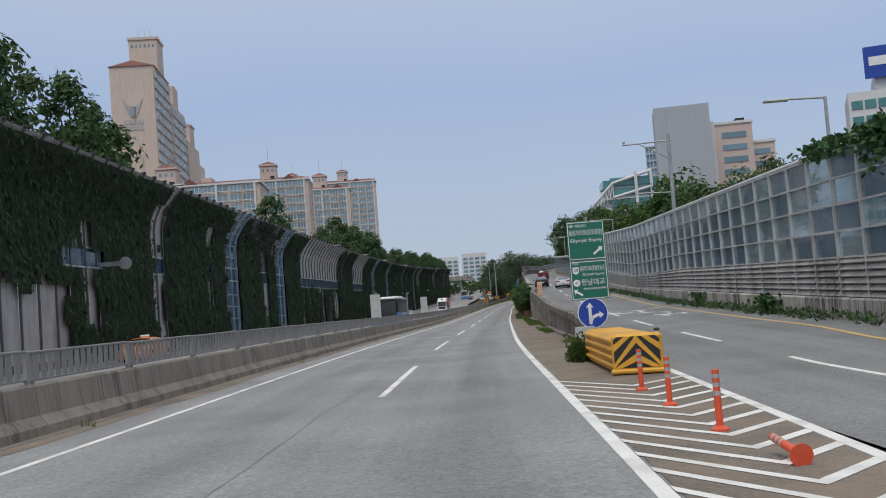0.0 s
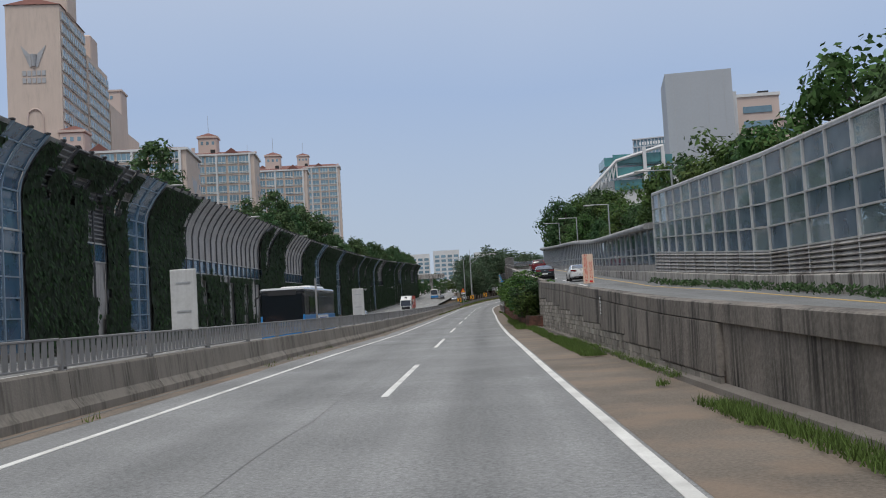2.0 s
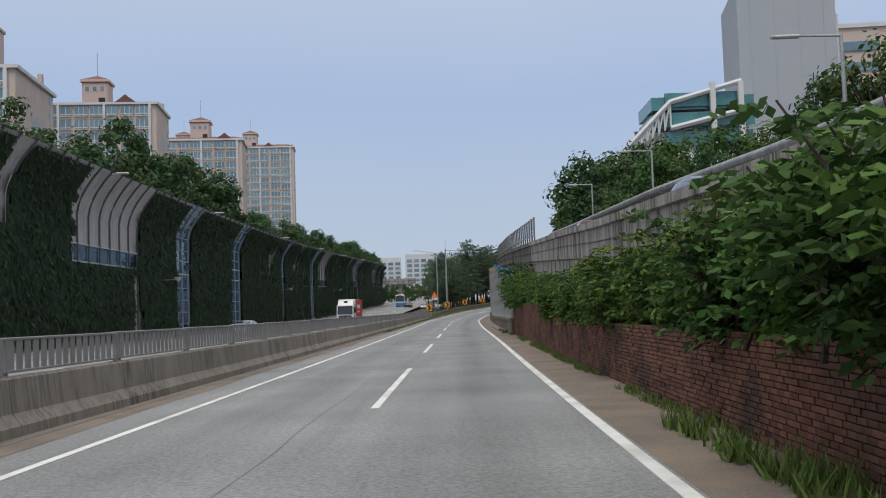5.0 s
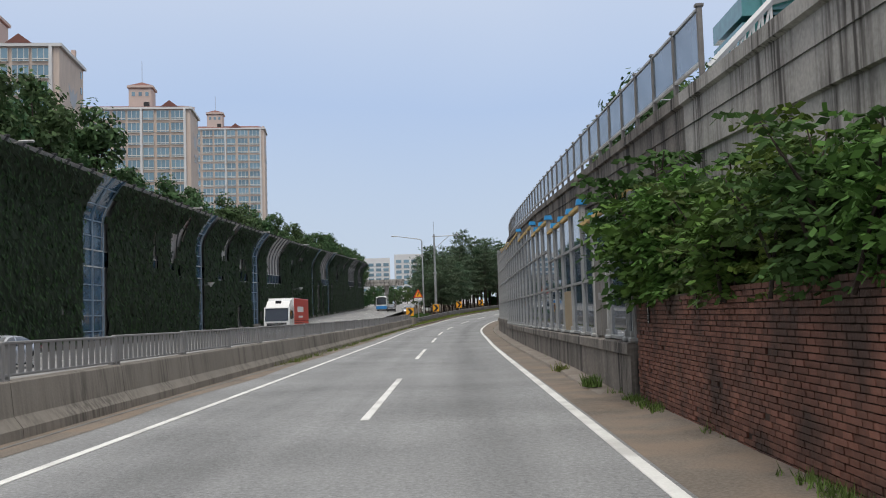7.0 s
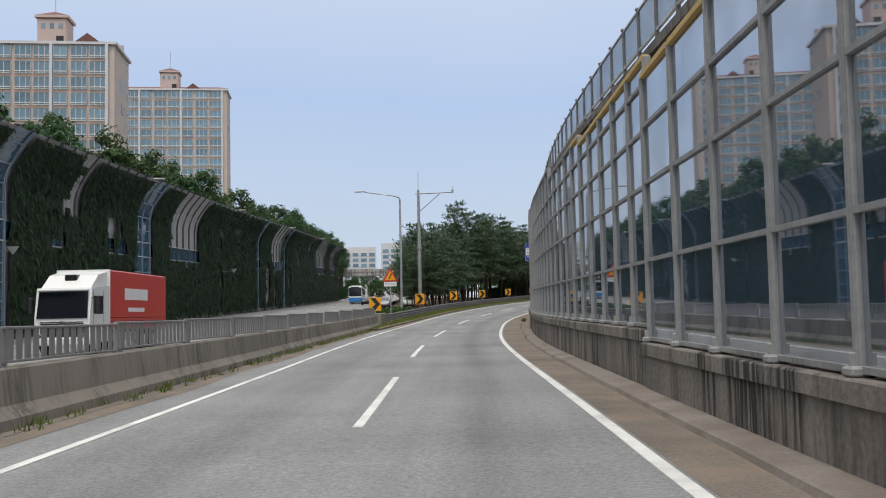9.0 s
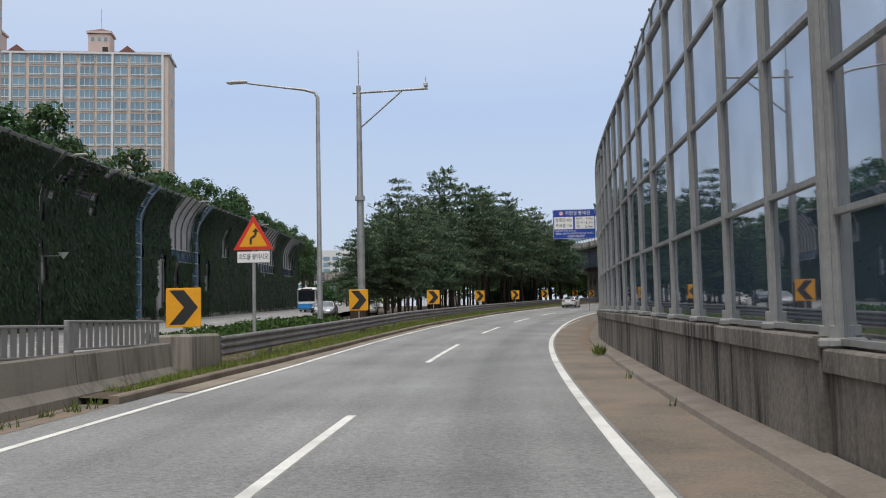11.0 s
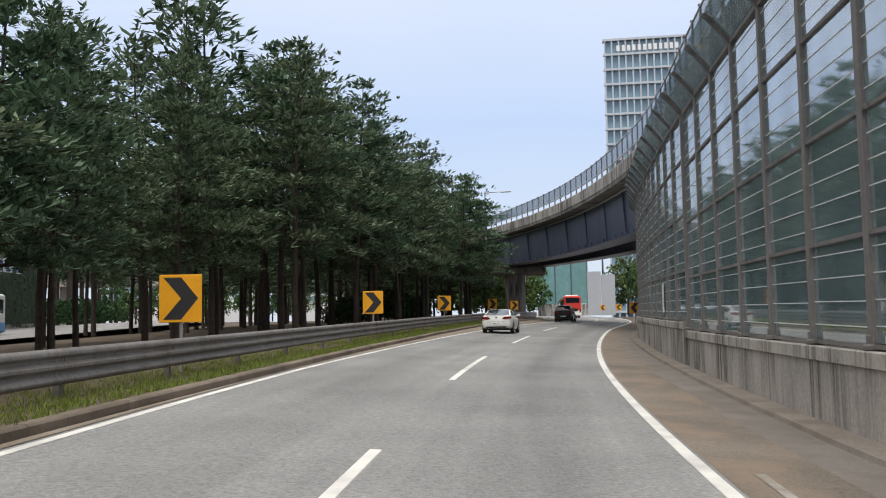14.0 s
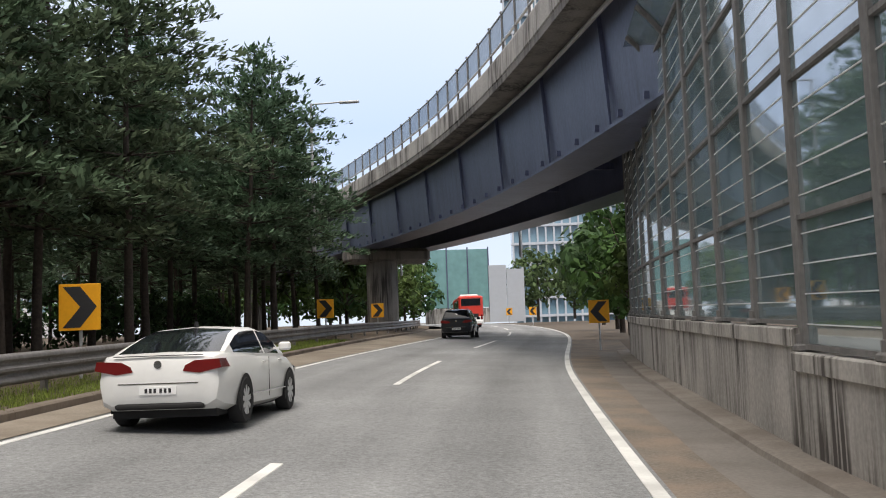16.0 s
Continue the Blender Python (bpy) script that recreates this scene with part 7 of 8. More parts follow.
def car(name, label, m, paint, body, roof, pillars, wheels=(0.33, 0.215), axles=(-1.36, 1.36), track=0.835, lamps=TAIL_RED, group="", tall=False):
    c = thing(name, label, "car", m, group)
    sh_ = Mesh()
    loft(sh_, body, shell)
    part("body", sh_, paint, c, smooth=38)
    cb = Mesh()
    y_rear, y_front = pillars[0], pillars[1]

    def face(y0, y1, q, n):
        k = q if q < n // 2 else n - 2 - q
        mid_y = (y0 + y1) / 2
        if k in (5,) or q == n // 2 - 1 or k == 4:
            return 1 if (mid_y < y_rear or mid_y > y_front) and k != 4 else 0
        if k in (2, 3):
            if mid_y < pillars[2] or mid_y > pillars[3] or abs(mid_y - pillars[4]) < 0.06:
                return 0
            return 1
        return 0

    loft(cb, roof, cabin, glass=face)
    part("cabin", cb, [paint, CAR_GLASS], c, "cabin with dark tinted windows", smooth=38)
    ry = body[0][0]
    for x in (-track, track):
        for y in axles:
            wheel(c, x, y, wheels[0], wheels[1])
            arch = Mesh()
            rr = wheels[0] + 0.055
            sg = 1 if x > 0 else -1
            arch.add([(sg * (abs(x) + wheels[1] / 2 - 0.010), y + rr * math.cos(a), wheels[0] + rr * math.sin(a)) for a in np.linspace(-0.35, math.pi + 0.35, 15)], [tuple(range(15))])
            part("wheel_arch", arch, UNDER, c)
    part("underbody", Mesh().box((0, 0, 0.24), (track * 1.75, body[-1][0] - ry - 0.5, 0.16)), UNDER, c)
    zt = body[2][3]
    w = body[1][1]
    for sg in (-1, 1):
        t = Mesh()
        t.prism([(sg * w * 0.42, zt - 0.235), (sg * w * 0.46, zt - 0.16), (sg * w * 0.62, zt - 0.095), (sg * w * 1.03, zt - 0.08), (sg * w * 1.06, zt - 0.20), (sg * w * 0.7, zt - 0.265)], ry - 0.012, ry + 0.42)
        part("tail_lamp", t, lamps, c, "dark red tail lamp")
        mr = Mesh().box((sg * (w + 0.17), pillars[3] + 0.02, roof[0][2] + 0.06), (0.2, 0.1, 0.14), chamfer=0.03).box((sg * (w + 0.05), pillars[3] + 0.02, roof[0][2] + 0.03), (0.14, 0.05, 0.04))
        part("mirror", mr, paint, c)
        for yy in (pillars[4] - 0.28, pillars[4] + 0.72):
            part("door_handle", Mesh().box((sg * (body[4][1] * 0.99 + 0.01), yy, body[4][3] - 0.14), (0.035, 0.17, 0.03), chamfer=0.008), paint, c)
        part("door_seam", Mesh().box((sg * (body[4][1] + 0.002), pillars[4], 0.62), (0.006, 0.012, 0.62)), UNDER, c)
        part("sill_trim", Mesh().box((sg * (body[4][1] + 0.004), 0.0, 0.40), (0.012, 2.3, 0.02)), CHROME, c)
        part("head_lamp", Mesh().box((sg * w * 0.78, body[-2][0] - 0.06, 0.66), (0.34, 0.2, 0.14), chamfer=0.04), CHROME, c)
    part("rear_bumper_insert", Mesh().box((0, ry + 0.12, 0.33), (w * 1.5, 0.22, 0.09), chamfer=0.03), UNDER, c, "black lower bumper insert")
    part("bumper_strip", Mesh().box((0, ry + 0.008, 0.635), (w * 1.35, 0.03, 0.016)), CHROME, c)
    pl = part("number_plate", Mesh().box((0, ry - 0.012, 0.54), (0.52, 0.02, 0.12), chamfer=0.006), SIGN_WHITE, c, "white number plate")
    for k in range(6):
        part("plate_bar", Mesh().box((-0.16 + 0.062 * k + (0.02 if k > 2 else 0), ry - 0.026, 0.54), (0.035, 0.006, 0.06)), BLACK, pl)
    part("badge", Mesh().tube([(0, ry + 0.03, zt - 0.14), (0, ry - 0.01, zt - 0.14)], 0.055, 16), CHROME, c, "round chrome badge")
    part("lid_seam", Mesh().box((0, ry + 0.02, zt - 0.02), (w * 1.5, 0.03, 0.012)), UNDER, c)
    part("aerial", Mesh().prism([(-0.02, roof[len(roof) // 2][3]), (0.02, roof[len(roof) // 2][3]), (0.0, roof[len(roof) // 2][3] + 0.09)], y_rear + 0.05, y_rear + 0.2), BLACK, c)
    if tall:
        part("roof_rail", Mesh().tube([(0.52, y_rear + 0.1, roof[4][3] + 0.05), (0.52, y_front - 0.2, roof[5][3] + 0.05)], 0.02, 6).tube([(-0.52, y_rear + 0.1, roof[4][3] + 0.05), (-0.52, y_front - 0.2, roof[5][3] + 0.05)], 0.02, 6), BLACK, c)
    return c


SEDAN = ((-2.38, 0.70, 0.44, 0.90), (-2.33, 0.83, 0.34, 0.985), (-2.18, 0.89, 0.27, 1.03), (-1.75, 0.92, 0.22, 1.035), (-0.9, 0.925, 0.19, 1.0), (0.1, 0.925, 0.18, 0.98), (1.0, 0.92, 0.18, 0.96), (1.6, 0.91, 0.20, 0.90), (2.05, 0.87, 0.22, 0.80), (2.3, 0.78, 0.27, 0.70), (2.4, 0.6, 0.36, 0.58))
SEDAN_ROOF = ((-1.95, 0.80, 1.02, 1.03), (-1.6, 0.82, 1.02, 1.16), (-1.2, 0.83, 1.01, 1.30), (-0.85, 0.84, 1.0, 1.375), (-0.45, 0.85, 0.99, 1.405), (-0.05, 0.85, 0.985, 1.41), (0.03, 0.85, 0.98, 1.41), (0.35, 0.85, 0.975, 1.385), (0.55, 0.85, 0.97, 1.35), (0.95, 0.84, 0.96, 1.17), (1.35, 0.82, 0.95, 0.965))
SEDAN_P = (-0.86, 0.54, -1.45, 0.75, -0.01)
SUV = ((-2.36, 0.76, 0.46, 1.05), (-2.30, 0.87, 0.36, 1.10), (-2.1, 0.92, 0.3, 1.13), (-1.6, 0.935, 0.26, 1.13), (-0.8, 0.94, 0.25, 1.12), (0.1, 0.94, 0.25, 1.1), (1.0, 0.935, 0.25, 1.08), (1.6, 0.92, 0.27, 1.04), (2.05, 0.89, 0.3, 0.96), (2.28, 0.8, 0.34, 0.82), (2.36, 0.66, 0.42, 0.7))
SUV_ROOF = ((-2.25, 0.84, 1.10, 1.15), (-2.12, 0.86, 1.11, 1.42), (-1.98, 0.865, 1.12, 1.60), (-1.7, 0.87, 1.12, 1.66), (-1.2, 0.87, 1.11, 1.685), (-0.4, 0.87, 1.1, 1.69), (0.05, 0.87, 1.1, 1.685), (0.35, 0.87, 1.09, 1.65), (0.55, 0.87, 1.08, 1.58), (0.95, 0.86, 1.07, 1.34), (1.35, 0.85, 1.06, 1.08))
SUV_P = (-1.95, 0.45, -1.9, 0.8, -0.2)
car("white_sedan", "white four-door coupe saloon with tinted windows driving ahead", ROAD.place(388.0, -2.42), CAR_WHITE, SEDAN, SEDAN_ROOF, SEDAN_P)
car("dark_suv", "dark metallic sport utility vehicle driving ahead", ROAD.place(432.6, -2.75), CAR_DARK, SUV, SUV_ROOF, SUV_P, (0.36, 0.23), track=0.85, tall=True)
for label, m, paint in (("silver saloon car on the opposite carriageway", Matrix.Translation(ROAD.at(338.5, -17.3)) @ pose(0, 0, 0, 0, 0, 178), CAR_SILVER), ("white saloon car on the opposite carriageway", Matrix.Translation(ROAD.at(342.5, -14.8)) @ pose(0, 0, 0, 0, 0, 178), CAR_WHITE), ("dark saloon car on the opposite carriageway", WALL.place(388.0, 12.5, 0, 183), CAR_DARK), ("silver car on the opposite carriageway", WALL.place(205, 9.0, 0, 180), CAR_SILVER)):
    car("oncoming_car", label, m, paint, SEDAN, SEDAN_ROOF, SEDAN_P, group="cars on the opposite carriageway")
taxi = car("taxi", "orange taxi with a white roof lamp on the opposite carriageway", ROAD.place(59.0, -18.6, 0, 180), CAR_ORANGE, SEDAN, SEDAN_ROOF, SEDAN_P)
part("roof_lamp", Mesh().box((0, -0.2, 1.5), (0.55, 0.2, 0.14), chamfer=0.04), SIGN_WHITE, taxi, "white taxi roof lamp")
for label, s, d, paint, bd in (("white saloon car climbing the ramp", 130.5, 10.7, CAR_WHITE, 0), ("dark saloon car climbing the ramp", 139.5, 8.3, CAR_DARK, 0), ("dark red sport utility vehicle on the ramp", 174, 9.6, CAR_RED, 1)):
    car("ramp_car", label, ROAD.place(s, d, ramp_h(s) + 0.02), paint, *((SEDAN, SEDAN_ROOF, SEDAN_P) if not bd else (SUV, SUV_ROOF, SUV_P)), group="cars on the ramp")


def coach(name, label, m, skirt, upper, length=11.6, rear_red=False, pale_roof=False):
    """A touring coach: body with rounded edges, window bands, doors, wheels; its rear at -y."""
    b = thing(name, label, "bus", m)
    L = length / 2
    part("body", Mesh().box((0, 0, 1.72), (2.5, length, 2.95), chamfer=0.14), upper, b)
    part("skirt", Mesh().box((0, 0, 0.72), (2.53, length + 0.03, 0.85), chamfer=0.1), skirt, b)
    if pale_roof:
        part("roof_shell", Mesh().box((0, 0, 3.17), (2.52, length + 0.02, 0.22), chamfer=0.1), CAR_SILVER, b, "silver roof edge")
        part("waist_band", Mesh().box((0, 0, 1.42), (2.54, length + 0.04, 0.62), chamfer=0.05), skirt, b, "bright blue waist band")
    part("roof_unit", Mesh().box((0, -L * 0.15, 3.3), (1.9, length * 0.45, 0.3), chamfer=0.1), CAR_WHITE, b, "white roof air unit")
    for sg in (-1, 1):
        for k in range(6):
            part("side_window", Mesh().box((sg * 1.255, -L + 1.4 + k * (length - 2.2) / 6, 2.25), (0.03, (length - 2.6) / 6, 1.05), chamfer=0.012), CAR_GLASS, b)
        part("side_panel", Mesh().box((sg * 1.278, -0.5, 1.36), (0.02, length * 0.36, 0.56)), SIGN_WHITE if not rear_red else BUS_RED, b)
        for y in (-L * 0.48, L * 0.5):
            wheel(b, sg * 1.1, y, 0.5, 0.3)
        part("tail_lamp", Mesh().box((sg * 1.08, -L - 0.02, 1.0), (0.2, 0.06, 0.5), chamfer=0.02), TAIL_RED, b)
        part("mirror_arm", Mesh().tube([(sg * 1.2, L, 2.9), (sg * 1.45, L + 0.3, 2.7), (sg * 1.45, L + 0.3, 2.3)], 0.05, 6), BLACK, b)
    part("rear_window", Mesh().box((0, -L - 0.01, 2.55), (2.0, 0.05, 0.75), chamfer=0.02), CAR_GLASS, b)
    part("engine_grille", Mesh().box((0, -L - 0.02, 1.15), (1.5, 0.05, 0.4)), UNDER, b)
    part("windscreen", Mesh().box((0, L + 0.01, 2.15), (2.3, 0.05, 1.6), chamfer=0.02), CAR_GLASS, b)
    part("route_board", Mesh().box((0, L + 0.03, 3.0), (1.6, 0.04, 0.28)), BLACK, b)
    part("bumper", Mesh().box((0, -L + 0.05, 0.5), (2.48, 0.3, 0.35), chamfer=0.06), CAR_WHITE, b)
    return b


coach("red_coach", "red and white touring coach driving ahead", ROAD.place(481.0, -3.6, 0, 2), CAR_WHITE, BUS_RED, rear_red=True)
bb_ = coach("blue_coach", "dark blue coach with pale roof on the opposite carriageway", ROAD.place(106.8, -9.1, 0, 180), BUS_BLUE, CAR_DARK, pale_roof=True)
for k in range(8):
    part("advert_bar", Mesh().box((-1.292, -1.9 + 0.36 * k, 1.36), (0.01, 0.24, 0.28)), SIGN_BLUE, bb_)
coach("city_bus", "white and blue bus on the opposite carriageway behind the pines", WALL.place(404.0, 9.2, 0, 182), BUS_BLUE, CAR_WHITE)

tr = thing("box_truck", "white cab truck with red box body on the opposite carriageway", "truck", ROAD.place(248.8, -14.3, 0, 180) @ Matrix.Scale(0.92, 4))
part("box_body", Mesh().box((0, -5.6, 2.45), (2.45, 8.6, 2.75), chamfer=0.05), BUS_RED, tr, "plain red box body")
part("chassis", Mesh().box((0, -4.2, 0.85), (1.0, 10.5, 0.35)), UNDER, tr)
cabm = Mesh().prism([(-1.3, 0.55), (1.05, 0.55), (1.12, 1.6), (0.85, 2.95), (-1.3, 3.1)], -1.22, 1.22, m=Matrix.Rotation(radians(90), 4, "Z"))
part("cab", cabm, CAR_WHITE, tr, "white cab", m=pose(0, 0, 0))
part("deflector", Mesh().prism([(-1.3, 3.05), (0.7, 2.95), (-0.2, 3.55), (-1.3, 3.75)], -1.1, 1.1, m=Matrix.Rotation(radians(90), 4, "Z")), CAR_WHITE, tr, "roof wind deflector")
part("roof_hatch", Mesh().box((0, -0.05, 3.42), (0.55, 0.5, 0.3), chamfer=0.04), CAR_DARK, tr, "dark vent in the wind deflector")
part("sun_visor", Mesh().box((0, 1.0, 2.86), (2.2, 0.3, 0.10), chamfer=0.03), CAR_WHITE, tr)
part("grille_bar", Mesh().box((0, 1.16, 1.45), (1.9, 0.04, 0.05)).box((0, 1.16, 1.3), (1.9, 0.04, 0.05)), CHROME, tr)
part("badge", Mesh().tube([(0, 1.14, 1.38), (0, 1.2, 1.38)], 0.12, 14), CHROME, tr)
part("rear_frame", Mesh().box((0, -1.32, 2.45), (2.47, 0.06, 2.78)), CAR_WHITE, tr)
for sg in (-1, 1):
    part("door_seam", Mesh().box((sg * 1.222, -0.55, 1.75), (0.01, 0.03, 2.2)).box((sg * 1.222, 0.72, 1.75), (0.01, 0.03, 2.2)), UNDER, tr)
    part("step", Mesh().box((sg * 1.15, 0.75, 0.62), (0.16, 0.5, 0.28), chamfer=0.03), UNDER, tr)
    part("body_line", Mesh().box((sg * 1.232, -5.6, 1.62), (0.012, 8.5, 0.03)).box((sg * 1.232, -5.6, 1.45), (0.012, 8.5, 0.03)), CAR_RED, tr)
    part("side_guard", Mesh().box((sg * 1.15, -3.6, 0.75), (0.05, 3.4, 0.4)), GALV, tr)
part("windscreen", Mesh().add([(-1.12, 1.10, 1.62), (1.12, 1.10, 1.62), (1.08, 0.9, 2.8), (-1.08, 0.9, 2.8)], [(0, 1, 2, 3)]), CAR_GLASS, tr, m=pose(0, 0.06, 0))
part("grille", Mesh().box((0, 1.12, 1.1), (1.9, 0.06, 0.6), chamfer=0.02), UNDER, tr)
part("bumper", Mesh().box((0, 1.1, 0.62), (2.44, 0.2, 0.36), chamfer=0.06), CAR_WHITE, tr)
for sg in (-1, 1):
    part("side_glass", Mesh().box((sg * 1.225, 0.1, 2.2), (0.02, 1.1, 0.8)), CAR_GLASS, tr)
    part("mirror", Mesh().box((sg * 1.5, 0.9, 2.2), (0.16, 0.12, 0.7), chamfer=0.03).box((sg * 1.35, 0.9, 2.5), (0.35, 0.04, 0.04)), BLACK, tr)
    part("head_lamp", Mesh().box((sg * 0.95, 1.16, 0.85), (0.4, 0.08, 0.2), chamfer=0.03), CHROME, tr)
    for y in (0.2, -6.2, -7.6):
        wheel(tr, sg * 1.05, y, 0.5, 0.3)
    for r_ in range(2):
        part("logo_bar", Mesh().box((sg * 1.235, -5.0, 2.75 - 0.75 * r_), (0.015, 3.4 - 1.0 * r_, 0.55 - 0.35 * r_)), SIGN_WHITE, tr)


# ---- signs, posts, poles ----
def arrow(mesh, pts, wide, head, y=-0.03):
    """A bent flat arrow in x, z."""
    pts = [Vector((p[0], 0, p[1])) for p in pts]
    for a, b in zip(pts, pts[1:]):
        t = (b - a).normalized()
        n = Vector((t.z, 0, -t.x)) * wide / 2
        mesh.add([a - n + Vector((0, y, 0)), b - n + Vector((0, y, 0)), b + n + Vector((0, y, 0)), a + n + Vector((0, y, 0))], [(0, 1, 2, 3)])
    t = (pts[-1] - pts[-2]).normalized()
    n = Vector((t.z, 0, -t.x)) * head
    e = pts[-1]
    mesh.add([e - n + Vector((0, y, 0)), e + t * head * 1.25 + Vector((0, y, 0)), e + n + Vector((0, y, 0))], [(0, 1, 2)])


def board(parent, name, x, z, w, h, mat_, rim=SIGN_WHITE, y=0.0):
    b = part(name, Mesh().box((x, y, z), (w, 0.05, h), chamfer=0.012), mat_, parent)
    fr = Mesh()
    for cx, cz, sx, sz in ((x, z + h / 2 - 0.03, w - 0.04, 0.018), (x, z - h / 2 + 0.03, w - 0.04, 0.018), (x - w / 2 + 0.03, z, 0.018, h - 0.06), (x + w / 2 - 0.03, z, 0.018, h - 0.06)):
        fr.box((cx, y - 0.028, cz), (sx, 0.006, sz))
    part("border", fr, rim, b)
    return b


gs = thing("direction_sign", "green two-part direction sign over a round blue arrow sign", "road sign", ROAD.place(28.4, 5.28, 0, 2.0))
part("post", Mesh().tube([(0.05, 0.10, -0.05), (0.05, 0.10, 4.0)], 0.05, 10), GALV, gs, smooth=60)
up = board(gs, "upper_board", 0.0, 3.32, 1.06, 1.10, SIGN_GREEN)
writing("88", 0.11, SIGN_WHITE, up, (-0.40, -0.034, 3.74))
writing("서(W)", 0.13, SIGN_WHITE, up, (-0.14, -0.034, 3.74))
writing("올림픽대로(김포공항)", 0.17, SIGN_WHITE, up, (0.0, -0.034, 3.54), 0.94)
writing("Olympic Expwy", 0.15, SIGN_WHITE, up, (0.0, -0.034, 3.33), 0.90)
a_ = Mesh()
arrow(a_, [(0.18, 2.92), (0.36, 3.06)], 0.06, 0.085, -0.033)
part("arrow", a_, SIGN_WHITE, up)
lo_ = board(gs, "lower_board", 0.0, 2.20, 1.06, 1.10, SIGN_GREEN)
writing("동(E)", 0.09, SIGN_WHITE, lo_, (-0.36, -0.034, 2.68))
sh2 = part("route_shield", Mesh().prism([(-0.45, 2.42), (-0.45, 2.58), (-0.28, 2.58), (-0.28, 2.42), (-0.365, 2.37)], -0.034, -0.028), SIGN_WHITE, lo_)
writing("88", 0.13, SIGN_BLUE, sh2, (-0.365, -0.04, 2.48))
writing("올림픽대로(종합운동장)", 0.16, SIGN_WHITE, lo_, (0.11, -0.034, 2.52), 0.72)
writing("Olympic Expwy", 0.11, SIGN_WHITE, lo_, (0.13, -0.034, 2.36), 0.62)
sh3 = part("route_oval", Mesh().tube([(-0.36, -0.026, 2.13), (-0.36, -0.034, 2.13)], 0.10, 18), SIGN_WHITE, lo_)
writing("41", 0.12, SIGN_BLUE, sh3, (-0.36, -0.04, 2.13))
writing("한남대교", 0.20, SIGN_WHITE, lo_, (0.10, -0.034, 2.13), 0.66)
writing("Hannamdaegyo(Br)", 0.10, SIGN_WHITE, lo_, (0.13, -0.034, 1.96), 0.62)
a_ = Mesh()
arrow(a_, [(-0.22, 1.78), (-0.38, 1.88)], 0.06, 0.085, -0.033)
part("arrow", a_, SIGN_WHITE, lo_)
disc = part("round_sign", Mesh().tube([(0.02, -0.02, 1.26), (0.02, 0.03, 1.26)], 0.43, 32), SIGN_WHITE, gs, "round blue sign with white arrows")
part("blue_face", Mesh().tube([(0.02, -0.026, 1.26), (0.02, -0.021, 1.26)], 0.405, 32), SIGN_BLUE, disc)
a_ = Mesh()
arrow(a_, [(-0.06, 0.95), (-0.06, 1.42)], 0.09, 0.11, -0.03)
arrow(a_, [(-0.06, 1.0), (0.0, 1.14), (0.14, 1.2), (0.2, 1.2)], 0.085, 0.10, -0.03)
part("arrows", a_, SIGN_WHITE, disc)
sol = part("solar_panel", Mesh().box((-0.25, -0.05, 0.74), (0.56, 0.05, 0.32), chamfer=0.01), FRAME_PALE, gs, "small pale solar panel", m=Matrix.Identity(4))
for k in range(7):
    part("cell_line", Mesh().box((-0.46 + 0.07 * k, -0.078, 0.74), (0.02, 0.004, 0.28)), SIGN_BACK, sol)
part("control_box", Mesh().box((-0.2, 0.0, 0.42), (0.3, 0.2, 0.3), chamfer=0.02), FRAME_PALE, gs)

# crash cushion
cu = thing("crash_cushion", "yellow plastic crash cushion with black and yellow chevron nose", "crash cushion", ROAD.place(21.25, 5.38, 0.02))
for k in range(4):
    w0 = 0.94
    y0, y1 = 0.16 + 1.36 * k, 0.16 + 1.36 * (k + 1) - 0.03
    part("cell", Mesh().prism([(-w0 / 2, 0.04), (w0 / 2, 0.04), (w0 / 2, 0.76), (w0 / 2 - 0.06, 0.82), (-w0 / 2 + 0.06, 0.82), (-w0 / 2, 0.76)], y0, y1), YELLOW, cu)
for sg in (-1, 1):
    for k in range(4):
        part("side_rib", Mesh().tube([(sg * (0.47 + 0.02 * (q % 2)), 0.2 + 0.68 * q, 0.16 + 0.18 * k) for q in range(9)], 0.06, 8), YELLOW, cu, smooth=60)
nose = part("nose", Mesh().box((0, 0.02, 0.43), (1.06, 0.24, 0.84), chamfer=0.07), YELLOW, cu, m=pose(0, 0.06, 0, 0, 0, -14))
part("nose_face", Mesh().box((0, -0.104, 0.46), (0.96, 0.012, 0.66)), BLACK, nose, "black face")
cv = Mesh()


def clipped(mesh, pts):
    mesh.add([(max(-0.49, min(0.49, x)), -0.114, max(0.13, min(0.79, z))) for x, z in pts], [tuple(range(len(pts)))])


for sg in (-1, 1):
    for off in (-0.52, -0.14):
        top_ = 0.79
        cv.add([(sg * 0.0, -0.114, 0.46 + off + 0.33), (sg * 0.0, -0.114, 0.46 + off + 0.49), (sg * 0.49, -0.114, max(0.13, 0.46 + off - 0.10)), (sg * 0.49, -0.114, max(0.13, 0.46 + off - 0.26)) if off > -0.3 else (sg * 0.33, -0.114, 0.13)], [(0, 1, 2, 3)])
    cv.add([(sg * 0.11, -0.114, 0.79), (sg * 0.25, -0.114, 0.79), (sg * 0.49, -0.114, 0.62), (sg * 0.49, -0.114, 0.47)], [(0, 1, 2, 3)])
    cv.add([(sg * 0.40, -0.114, 0.79), (sg * 0.49, -0.114, 0.79), (sg * 0.49, -0.114, 0.72)], [(0, 1, 2)])
part("chevron_stripes", cv, YELLOW, nose, smooth=-1)
part("nose_base", Mesh().box((0, -0.02, 0.06), (1.12, 0.34, 0.10), chamfer=0.03), YELLOW, cu, m=pose(0, 0.06, 0, 0, 0, -14))
